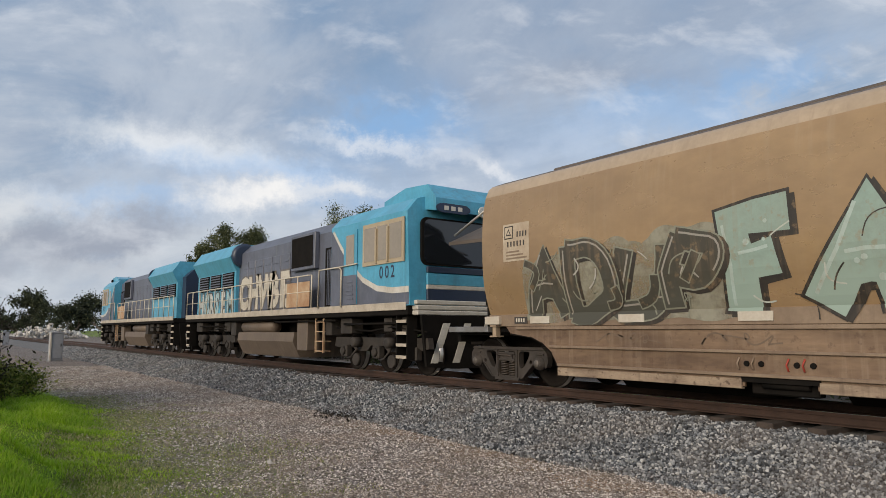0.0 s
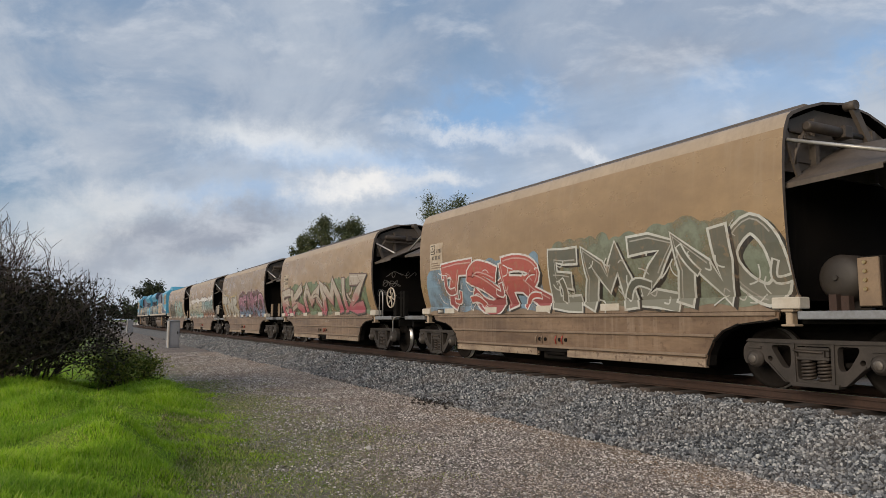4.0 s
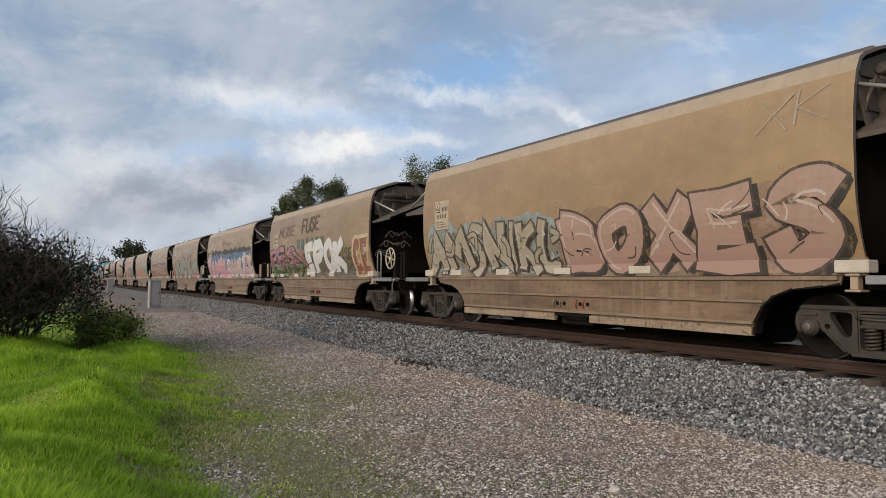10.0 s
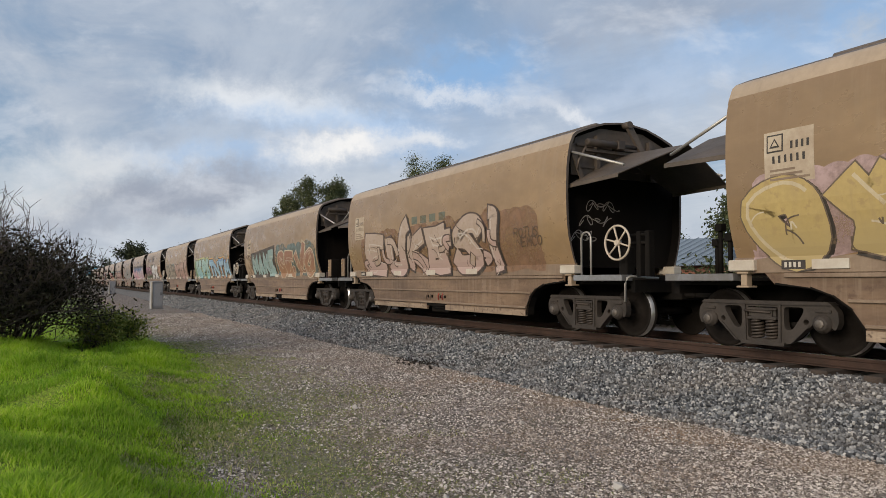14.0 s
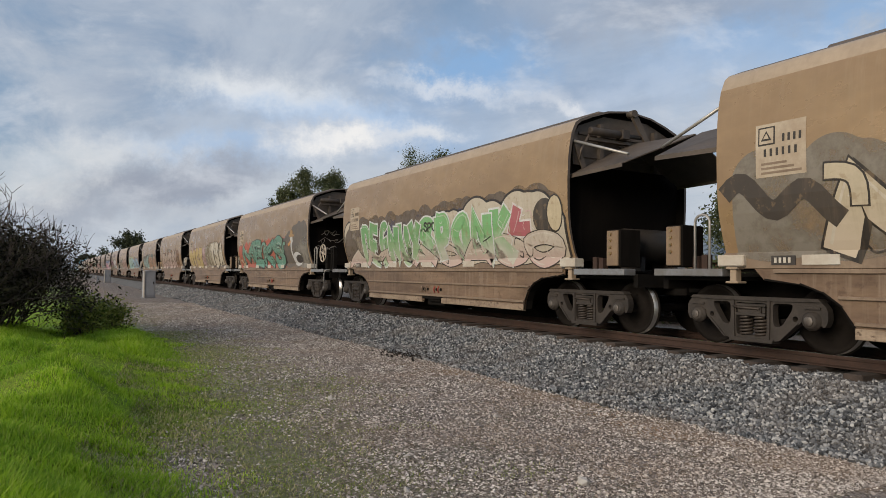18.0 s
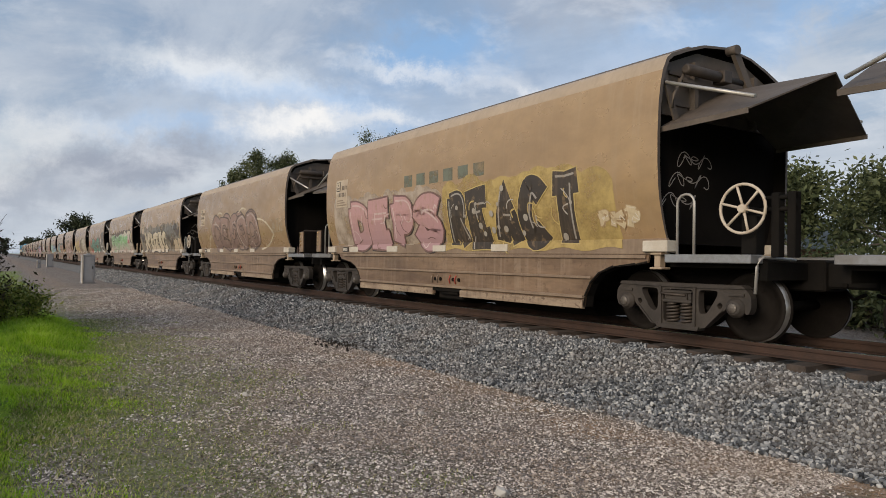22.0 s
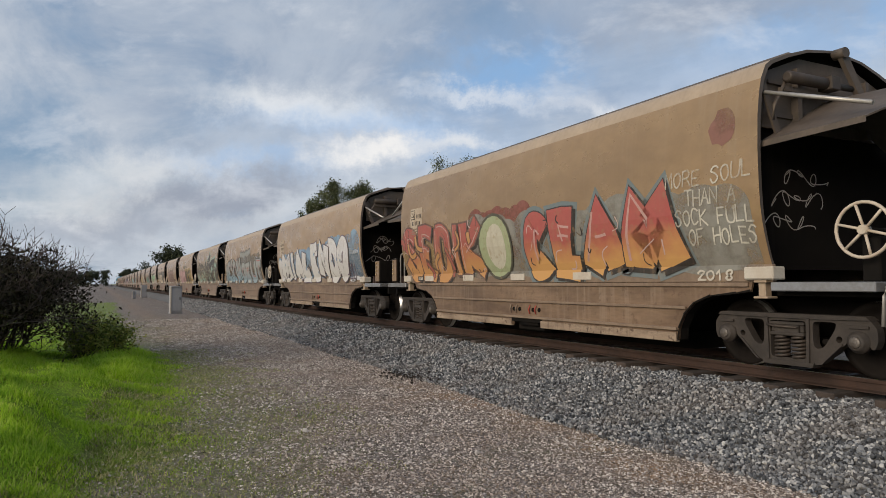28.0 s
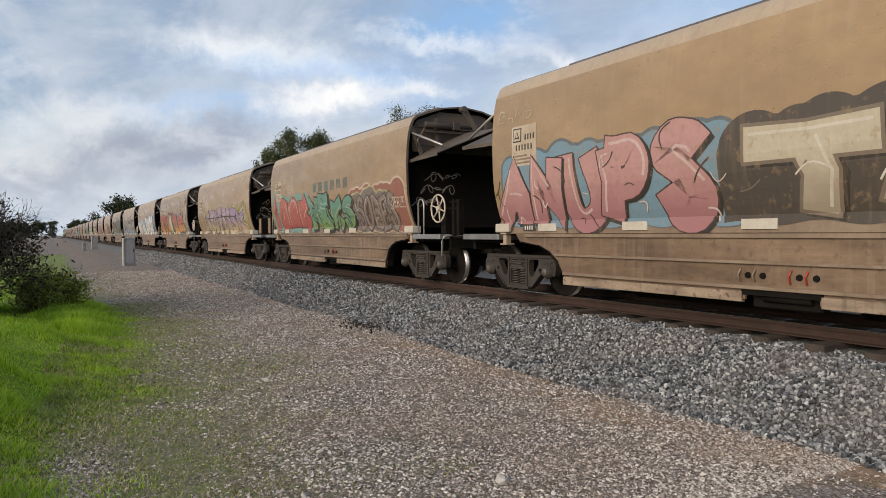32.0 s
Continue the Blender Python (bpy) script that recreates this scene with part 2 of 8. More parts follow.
TAN = mat("bronze_wagon_paint", (0.415, 0.275, 0.148), 0.32, 0.28, (0.285, 0.190, 0.112), 0.55, 0.8, 0.45, 1.1,
          streak=((0.40, 0.30, 0.20), 0.5), random_tone=0.12, stretch=(1, 0.6, 1), rough_var=0.10)
TAN_TRIM = mat("dusty_cant_rail", (0.45, 0.345, 0.245), 0.5, 0.1, (0.33, 0.25, 0.175), 1.2, 0.6, streak=((0.2, 0.14, 0.1), 0.4))
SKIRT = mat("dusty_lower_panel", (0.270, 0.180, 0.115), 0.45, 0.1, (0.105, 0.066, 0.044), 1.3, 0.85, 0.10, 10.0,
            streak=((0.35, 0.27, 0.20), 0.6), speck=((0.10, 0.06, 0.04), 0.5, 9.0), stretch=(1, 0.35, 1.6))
STRIP = mat("grimy_solebar", (0.29, 0.215, 0.150), 0.55, 0.1, (0.17, 0.115, 0.08), 1.5, 0.7, streak=((0.12, 0.07, 0.05), 0.5))
LEDGE = mat("chipped_lower_ledge", (0.38, 0.29, 0.205), 0.6, 0.0, (0.15, 0.10, 0.07), 3.5, 0.8, streak=((0.07, 0.045, 0.03), 0.8), speck=((0.09, 0.055, 0.035), 0.9, 11.0), stretch=(1, 0.5, 2))
# near-black stands in for deep shade at wagon ends; also on valve box sides
DARK = mat("shade_dark_steel", (0.008, 0.007, 0.0065), 0.9, 0.0, (0.015, 0.012, 0.010), 1.2, 0.6, streak=((0.04, 0.032, 0.026), 0.3), spec=0.05)
HOOD = mat("dusty_brown_hood", (0.120, 0.092, 0.072), 0.68, 0.0, (0.062, 0.048, 0.038), 1.4, 0.8, 0.08, 18.0)
ROOF = mat("dark_roof_sheet", (0.135, 0.105, 0.085), 0.6, 0.1, (0.08, 0.065, 0.055), 1.0, 0.6)
TANKD = mat("grimy_air_tank", (0.045, 0.035, 0.028), 0.6, 0.1, (0.022, 0.018, 0.015), 3.0, 0.7)
BOGIE = mat("brake_dust_bogie", (0.058, 0.046, 0.038), 0.72, 0.05, (0.022, 0.018, 0.015), 3.0, 0.8, 0.2, 30.0)
WHEEL = mat("worn_wheel_steel", (0.018, 0.015, 0.013), 0.75, 0.0, (0.010, 0.008, 0.007), 4.0, 0.8, 0.1, 30.0, spec=0.08)
TREAD = mat("polished_tread", (0.48, 0.46, 0.44), 0.30, 0.9, (0.30, 0.28, 0.26), 8.0, 0.5)
SPRING = mat("spring_steel", (0.075, 0.058, 0.046), 0.6, 0.3, (0.04, 0.03, 0.025), 6.0, 0.6)
CAP = mat("greasy_end_cap", (0.17, 0.15, 0.13), 0.5, 0.3, (0.07, 0.055, 0.045), 14.0, 0.8, 0.3, 60.0)
# blacker than painted gear: the shade beneath the train is in this colour
BLACK = mat("black_gear_and_undershade", (0.007, 0.0065, 0.006), 0.85, 0.0, (0.016, 0.013, 0.011), 3.0, 0.6, spec=0.1)
GREY = mat("grey_step_plate", (0.30, 0.31, 0.33), 0.5, 0.4, (0.17, 0.15, 0.13), 2.5, 0.7, 0.05, 25.0)
WHITE = mat("chipped_white_paint", (0.56, 0.52, 0.45), 0.5, 0.0, (0.42, 0.34, 0.26), 3.0, 0.6)
PANEL = mat("dusty_cream_panel", (0.52, 0.44, 0.34), 0.55, 0.0, (0.36, 0.27, 0.19), 2.0, 0.8, streak=((0.28, 0.2, 0.13), 0.5))
GALV = mat("pale_galvanised_bar", (0.52, 0.50, 0.47), 0.45, 0.5, (0.33, 0.29, 0.25), 5.0, 0.6)
CREAM = mat("cream_hand_wheel", (0.56, 0.49, 0.40), 0.5, 0.0, (0.40, 0.31, 0.23), 5.0, 0.6)
BOXTAN = mat("tan_valve_box", (0.27, 0.185, 0.115), 0.55, 0.0, (0.17, 0.115, 0.075), 3.0, 0.7)
BRASS = mat("brass_stud", (0.55, 0.40, 0.20), 0.3, 0.9)
RED = mat("red_catch", (0.42, 0.05, 0.03), 0.5, 0.0, (0.2, 0.04, 0.03), 8.0, 0.6)
INK = mat("black_stencil", (0.03, 0.027, 0.025), 0.7, 0.0, (0.09, 0.07, 0.06), 5.0, 0.4)
RUST = mat("rusty_rail_web", (0.055, 0.028, 0.019), 0.85, 0.0, (0.030, 0.017, 0.012), 4.0, 0.8, 0.2, 40.0)
RAILHEAD = mat("bright_rail_head", (0.55, 0.55, 0.56), 0.22, 0.95, (0.4, 0.38, 0.37), 3.0, 0.5)
SLEEPER = mat("weathered_sleeper", (0.075, 0.056, 0.045), 0.9, 0.0, (0.040, 0.030, 0.025), 3.0, 0.8, 0.5, 30.0, random_tone=0.25, stretch=(0.3, 2, 2))
GRAFFITI_PALETTE = {}
FADED_PALETTE = {}
BLENDS = {}


def dusted(tone):
    """A sprayed tone under the dust that lies on the wagon's side; dark tones show less of it."""
    f = 0.03 + 0.14 * min(1.0, max(tone) / 0.2)
    return tuple(c * (1 - f) + k * f for c, k in zip(tone, (0.25, 0.18, 0.115)))


def paint(r, g, b):
    """Sprayed paint of one tone, thin and dusty in places."""
    key = (round(r, 3), round(g, 3), round(b, 3))
    if key not in GRAFFITI_PALETTE:
        worn = dusted(key)
        dusty = tuple(c * 0.68 + k * 0.32 * min(1.0, max(key) / 0.15 + 0.15) for c, k in zip(key, (0.26, 0.18, 0.11)))
        GRAFFITI_PALETTE[key] = mat("spray_paint", worn, 0.5, 0.0, dusty, 1.6, 0.9, streak=((0.27, 0.19, 0.12), 0.45), speck=((0.27, 0.18, 0.10), 0.4, 7.0))
    return GRAFFITI_PALETTE[key]


def faded(r, g, b):
    """Thin, patchy sprayed paint through which the wagon's own paint shows."""
    key = (round(r, 3), round(g, 3), round(b, 3))
    if key not in FADED_PALETTE:
        m = mat("thin_spray_paint", tuple(c * 0.82 + k * 0.18 for c, k in zip(key, (0.27, 0.19, 0.12))), 0.5, 0.0, tuple(c * 0.7 + k * 0.3 for c, k in zip(key, (0.26, 0.18, 0.11))), 1.6, 0.8)
        nt = m.node_tree
        N, L = nt.nodes.new, nt.links.new
        tc = N("ShaderNodeTexCoord")
        n = N("ShaderNodeTexNoise")
        n.inputs["Scale"].default_value, n.inputs["Detail"].default_value, n.inputs["Roughness"].default_value = 1.4, 7.0, 0.65
        L(tc.outputs["Object"], n.inputs["Vector"])
        mr = N("ShaderNodeMapRange")
        for i, v in enumerate((0.34, 0.58, 0.15, 0.95)):
            mr.inputs[i + 1].default_value = v
        L(n.outputs["Fac"], mr.inputs[0])
        mx = N("ShaderNodeMixShader")
        L(mr.outputs[0], mx.inputs[0])
        L(N("ShaderNodeBsdfTransparent").outputs[0], mx.inputs[1])
        L(nt.nodes["Principled BSDF"].outputs[0], mx.inputs[2])
        L(mx.outputs[0], nt.nodes["Material Output"].inputs[0])
        FADED_PALETTE[key] = m
    return FADED_PALETTE[key]

# ---- shapes ----
WIDTH = [1.0]       # breadth factor of what is being built


def part(name, bm, material, parent=None, label="", smooth=False):
    """One mesh object, under a thing or a part."""
    if WIDTH[0] != 1.0:
        for v in bm.verts:
            v.co.x *= WIDTH[0]
    me = bpy.data.meshes.new(name)
    bm.to_mesh(me)
    bm.free()
    for m in material if isinstance(material, (list, tuple)) else (material,):
        me.materials.append(m)
    if smooth:
        me.polygons.foreach_set("use_smooth", [True] * len(me.polygons))
    ob = new(name, me)
    if parent is not None:
        ob.parent = parent
    if label:
        ob["label"] = label
    return ob


def holder(name, parent=None):
    ob = new(name)
    ob.empty_display_size = 0.3
    if parent is not None:
        ob.parent = parent
    return ob


def box(bm, lo, hi, bevel=0.0, mi=0):
    vs = [bm.verts.new((x, y, z)) for x in (lo[0], hi[0]) for y in (lo[1], hi[1]) for z in (lo[2], hi[2])]
    fs = [bm.faces.new([vs[i] for i in q]) for q in ((0, 1, 3, 2), (4, 6, 7, 5), (0, 4, 5, 1), (2, 3, 7, 6), (0, 2, 6, 4), (1, 5, 7, 3))]
    for f in fs:
        f.material_index = mi
    if bevel:
        es = list({e for f in fs for e in f.edges})
        made = bmesh.ops.bevel(bm, geom=es, offset=bevel, segments=1, affect="EDGES", profile=0.5)
        for f in made["faces"]:
            f.material_index = mi
    return bm


def prism(bm, pts, axis, a, b, mi=0):
    """An outline drawn in the two other axes (in order), pushed along an axis from a to b."""
    def put(p, q):
        v = list(p)
        v.insert(axis, q)
        return bm.verts.new(v)
    lo, hi = [put(p, a) for p in pts], [put(p, b) for p in pts]
    n = len(pts)
    fs = [bm.faces.new(lo[::-1]), bm.faces.new(hi)]
    fs += [bm.faces.new((lo[i], lo[(i + 1) % n], hi[(i + 1) % n], hi[i])) for i in range(n)]
    for f in fs:
        f.material_index = mi
    return bm


def tube(bm, pts, r, n=8, mi=0, close=False):
    """A round bar along a line of points."""
    pts = [Vector(p) for p in pts]
    rings = []
    for i, p in enumerate(pts):
        if close:
            d = pts[(i + 1) % len(pts)] - pts[i - 1]
        else:
            d = pts[min(i + 1, len(pts) - 1)] - pts[max(i - 1, 0)]
        d.normalize()
        side = d.cross(Vector((0.31, 0.17, 0.93)) if abs(d.z) < 0.95 else Vector((1, 0, 0))).normalized()
        up = side.cross(d)
        rings.append([bm.verts.new(p + (side * math.cos(k * math.tau / n) + up * math.sin(k * math.tau / n)) * r) for k in range(n)])
    count = len(rings) if close else len(rings) - 1
    for i in range(count):
        a, b = rings[i], rings[(i + 1) % len(rings)]
        for k in range(n):
            f = bm.faces.new((a[k], a[(k + 1) % n], b[(k + 1) % n], b[k]))
            f.material_index, f.smooth = mi, True
    if not close:
        bm.faces.new(rings[0][::-1]).material_index = mi
        bm.faces.new(rings[-1]).material_index = mi
    return bm


def lathe(bm, prof, n=28, axis="x", at=(0, 0, 0), mi=0, marks=()):
    """A turned shape: (along, radius) points spun round an axis."""
    rings = []
    for along, r in prof:
        ring = []
        for k in range(n):
            c, s = math.cos(k * math.tau / n) * r, math.sin(k * math.tau / n) * r
            v = (along, c, s) if axis == "x" else (c, along, s) if axis == "y" else (c, s, along)
            ring.append(bm.verts.new(Vector(v) + Vector(at)))
        rings.append(ring)
    for i in range(len(rings) - 1):
        for k in range(n):
            f = bm.faces.new((rings[i][k], rings[i][(k + 1) % n], rings[i + 1][(k + 1) % n], rings[i + 1][k]))
            f.material_index, f.smooth = (1 if i in marks else mi), True
    bm.faces.new(rings[0][::-1]).material_index = mi
    bm.faces.new(rings[-1]).material_index = mi
    return bm


def B():
    return bmesh.new()


def fix(bm):
    bmesh.ops.recalc_face_normals(bm, faces=bm.faces)
    return bm


# ---- hopper wagons ----
PITCH, BODY = 14.4, 11.03           # from wagon to wagon; length of the hopper body
WHEEL_R, AXLE = 0.44, 0.88
FRONT_BOGIE, REAR_BOGIE = -0.26, -11.08
BROAD = 1.147
# half width (before broadening) and height above the rail of the hopper side, from the solebar to the roof's ridge
SIDE = [(1.17, 1.30), (1.22, 1.45), (1.27, 1.64), (1.315, 1.85), (1.34, 2.05), (1.355, 2.35), (1.36, 2.75), (1.345, 3.15), (1.315, 3.42), (1.275, 3.62),
        (1.20, 3.80), (1.12, 3.87), (0.85, 3.99), (0.50, 4.11), (0.0, 4.18)]


def half_at(z):
    for (a, za), (b, zb) in zip(SIDE, SIDE[1:]):
        if z <= zb:
            return a + (b - a) * max(0.0, (z - za)) / (zb - za)
    return SIDE[-1][0]


def hopper_shell():
    """The rolled side sheets and roof, 12 mm thick at their ends, with pressed seams."""
    bm = B()
    n = len(SIDE)
    ys = [0.0, -0.05] + [-BODY * k / 12 for k in range(1, 12)] + [-BODY + 0.05, -BODY]
    outline = [(-h, z) for h, z in SIDE] + [(h, z) for h, z in SIDE[-2::-1]]
    rows = [[bm.verts.new((x, y, z)) for x, z in outline] for y in ys]
    for a, b in zip(rows, rows[1:]):
        for i in range(len(outline) - 1):
            f = bm.faces.new((a[i], b[i], b[i + 1], a[i + 1]))
            k = min(i, len(outline) - 2 - i)
            f.material_index = 1 if 9 <= k <= 10 else 2 if k > 10 else 0
            f.smooth = True
    rims = []
    for row, sign in ((rows[0], -1), (rows[-1], 1)):
        for va, vb in zip(row, row[1:]):
            bm.edges.get((va, vb)).smooth = False
        inner = [bm.verts.new((v.co.x * 0.965, v.co.y, v.co.z - 0.035 if i not in (0, len(outline) - 1) else v.co.z)) for i, v in enumerate(row)]
        for i in range(len(outline) - 1):
            bm.faces.new((row[i], row[i + 1], inner[i + 1], inner[i])).material_index = 2
        # lining behind the rim, shade put into its colour
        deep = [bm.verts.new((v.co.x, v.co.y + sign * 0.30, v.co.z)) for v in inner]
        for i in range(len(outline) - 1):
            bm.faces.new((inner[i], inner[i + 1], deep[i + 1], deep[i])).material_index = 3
    return fix(bm)


def end_wall(y, out):
    """The end sheet, coloured near-black for the hood's shade, set back under the side sheets, its lower part sloping
    in.
    """
    bm = B()
    prof = [(-h * 0.965, z - 0.035) for h, z in SIDE] + [(h * 0.965, z - 0.035) for h, z in SIDE[-2::-1]]
    prism(bm, [(x, z) for x, z in prof], 1, y - out * 0.26, y - out * 0.20)
    return fix(bm)


def hood(y, out, s):
    """One half of the tented cover plate over the wagon's end, with a turned-down lip."""
    bm = B()
    w = lambda x, yy, z: bm.verts.new((x, y + out * yy, z))
    for s in (s,):
        t = 0.02
        top = [w(s * 1.24, -0.1, 2.84), w(s * 1.25, 1.24, 2.88), w(0, 1.54, 3.48), w(0, -0.1, 3.54)]
        low = [w(s * 1.24, -0.1, 2.84 - t), w(s * 1.25, 1.24, 2.88 - t), w(0, 1.54, 3.48 - t), w(0, -0.1, 3.54 - t)]
        bm.faces.new(top), bm.faces.new(low[::-1])
        for i in range(4):
            bm.faces.new((top[i], top[(i + 1) % 4], low[(i + 1) % 4], low[i]))
        lip = [w(s * 1.245, -0.1, 2.845), w(s * 1.255, 1.25, 2.885), w(s * 1.255, 1.25, 2.815), w(s * 1.245, -0.1, 2.775)]
        lip2 = [w(s * 1.22, -0.1, 2.845), w(s * 1.23, 1.23, 2.885), w(s * 1.23, 1.23, 2.815), w(s * 1.22, -0.1, 2.775)]
        bm.faces.new(lip), bm.faces.new(lip2[::-1])
        for i in range(4):
            bm.faces.new((lip[i], lip[(i + 1) % 4], lip2[(i + 1) % 4], lip2[i]))
    return fix(bm)


def plate(bm, outer, holes, a, b):
    """A plate across x from a to b: an outline in y and z with holes cut through it."""
    loops = []
    for pts in [outer] + holes:
        loops.append([bm.verts.new((a, y, z)) for y, z in pts])
    edges = [bm.edges.new((lp[k - 1], lp[k])) for lp in loops for k in range(len(lp))]
    bmesh.ops.triangle_fill(bm, use_beauty=True, edges=edges)
    faces = list({f for lp in loops for v in lp for f in v.link_faces})
    twin = {v: bm.verts.new((b, v.co.y, v.co.z)) for lp in loops for v in lp}
    for f in faces:
        bm.faces.new([twin[v] for v in reversed(f.verts)])
    for lp in loops:
        for k in range(len(lp)):
            bm.faces.new((lp[k - 1], lp[k], twin[lp[k]], twin[lp[k - 1]]))
    return bm


def rounded(pts, r, n=3):
    """A closed outline with its corners rounded off."""
    out = []
    for k, p in enumerate(pts):
        p, p0, p1 = Vector(p), Vector(pts[k - 1]), Vector(pts[(k + 1) % len(pts)])
        a, b = p + (p0 - p).normalized() * min(r, (p0 - p).length * 0.45), p + (p1 - p).normalized() * min(r, (p1 - p).length * 0.45)
        for q in range(n + 1):
            t = q / n
            out.append(tuple(a * (1 - t) ** 2 + p * 2 * t * (1 - t) + b * t * t))
    return out


def side_frame_mesh(s):
    """A cast bogie side: a deep frame with two rounded windows, an open spring bay and hooked axle-box jaws."""
    bm = B()
    a, b = s * 1.05, s * 1.17
    half = [(0.30, 0.12), (0.42, 0.15), (0.66, 0.36), (0.74, 0.41), (0.76, 0.53), (0.98, 0.53), (1.00, 0.37), (1.05, 0.36), (1.09, 0.46), (1.08, 0.60), (0.99, 0.70), (0.80, 0.715), (0.55, 0.70)]
    outer = rounded(half + [(-y, z) for y, z in half[::-1]], 0.04, 2)
    window = [(0.33, 0.645), (0.62, 0.645), (0.61, 0.57), (0.46, 0.34), (0.36, 0.32), (0.33, 0.40)]
    holes = [rounded([(m * y, z) for y, z in window], 0.06, 3) for m in (-1, 1)]
    holes.append(rounded([(-0.235, 0.19), (0.235, 0.19), (0.245, 0.64), (-0.245, 0.64)], 0.04, 2))
    for m in (-1, 1):
        holes.append(rounded([(m * 0.60, 0.46), (m * 0.66, 0.50), (m * 0.70, 0.45), (m * 0.64, 0.40)], 0.02, 1))
    plate(bm, outer, holes, a, b)
    c = b + s * 0.025
    prism(bm, [(-1.02, 0.685), (-0.97, 0.725), (0.97, 0.725), (1.02, 0.685), (0.50, 0.672), (-0.50, 0.672)], 0, s * 1.03, c)
    prism(bm, [(-0.33, 0.10), (0.33, 0.10), (0.35, 0.155), (-0.35, 0.155)], 0, s * 1.03, c)
    for m in (-1, 1):
        prism(bm, [(m * 0.25, 0.15), (m * 0.29, 0.15), (m * 0.30, 0.68), (m * 0.26, 0.68)], 0, b, c)
        prism(bm, [(m * 0.40, 0.14), (m * 0.44, 0.15), (m * 0.70, 0.40), (m * 0.67, 0.41)], 0, b, c - s * 0.008)
        prism(bm, [(m * 0.78, 0.59), (m * 1.00, 0.59), (m * 1.00, 0.62), (m * 0.78, 0.62)], 0, b, c)
    return fix(bm)


def bogie(parent, y, seed):
    broad, WIDTH[0] = WIDTH[0], 1.0
    bg = holder("bogie", parent)
    bg.location = (0, y, 0)
    for s in (-1, 1):
        part("side_frame", side_frame_mesh(s), BOGIE, bg)
        for dy in (-0.115, 0.115):
            bm = B()
            pts = [(s * 1.11 + 0.075 * math.cos(k * 0.7), dy + 0.080 * math.sin(k * 0.7), 0.185 + 0.0051 * k) for k in range(52)]
            tube(bm, pts, 0.019, 5)
            part("spring", bm, SPRING, bg)
        bm = B()
        box(bm, (s * 1.10 - 0.10, -0.225, 0.455), (s * 1.10 + 0.11, 0.225, 0.50), 0.010)
        for dy in (-0.215, 0.17):
            box(bm, (s * 1.10 - 0.08, dy, 0.50), (s * 1.10 + 0.10, dy + 0.045, 0.60), 0.008)
        box(bm, (s * 1.10 - 0.10, -0.23, 0.585), (s * 1.10 + 0.105, 0.23, 0.625), 0.010)
        box(bm, (s * 1.10 - 0.09, -0.16, 0.50), (s * 1.10 + 0.05, 0.16, 0.585))
        part("bolster_end", fix(bm), BOGIE, bg)
        bm = B()
        tube(bm, [(s * 1.20, -0.15, 0.56), (s * 1.215, 0.15, 0.57), (s * 1.20, 0.27, 0.585)], 0.016, 6)
        part("wear_bar", bm, SPRING, bg)
        for m in (-1, 1):
            bm = B()
            box(bm, (s * 1.10 - 0.085, m * AXLE - 0.105, 0.36), (s * 1.10 + 0.075, m * AXLE + 0.105, 0.535), 0.02)
            lathe(bm, [(s * 1.12, 0.125), (s * 1.19, 0.125), (s * 1.20, 0.105), (s * 1.235, 0.10), (s * 1.25, 0.075), (s * 1.255, 0.0001)], 18, "x", (0, m * AXLE, 0.44))
            part("axle_box", fix(bm), BOGIE, bg)
            bm = B()
            lathe(bm, [(s * 1.25, 0.066), (s * 1.262, 0.060), (s * 1.266, 0.030), (s * 1.272, 0.0001)], 12, "x", (0, m * AXLE, 0.44))
            part("end_cap", fix(bm), CAP, bg)
    bm = B()
    box(bm, (-1.05, -0.16, 0.44), (1.05, 0.16, 0.62), 0.02)
    for m in (-1, 1):
        tube(bm, [(-1.0, m * 0.36, 0.40), (1.0, m * 0.36, 0.40)], 0.035, 6)
        for s in (-1, 1):
            box(bm, (s * 0.73 - 0.05, m * 0.40 - 0.03, 0.30), (s * 0.73 + 0.05, m * 0.40 + 0.03, 0.50))
    part("bolster", fix(bm), BLACK, bg)
    for m in (-1, 1):
        bm = B()
        for s in (-1, 1):
            lathe(bm, [(s * 0.675, 0.463), (s * 0.702, 0.468), (s * 0.715, WHEEL_R + 0.006), (s * 0.81, WHEEL_R), (s * 0.815, 0.375), (s * 0.77, 0.355), (s * 0.758, 0.16),
                       (s * 0.81, 0.125), (s * 0.81, 0.07)], 36, "x", marks=(2,))
        lathe(bm, [(-1.14, 0.065), (1.14, 0.065)], 12, "x")
        for k in range(2):
            an = k * math.tau / 2
            for s in (-1, 1):
                lathe(bm, [(s * 0.755, 0.03), (s * 0.775, 0.03)], 8, "x", (0, 0.24 * math.cos(an), 0.24 * math.sin(an)))
        w = part("wheelset", fix(bm), (WHEEL, TREAD), bg)
        w.matrix_basis = pose(0, m * AXLE, WHEEL_R, 40 * seed)
    WIDTH[0] = broad
    return bg


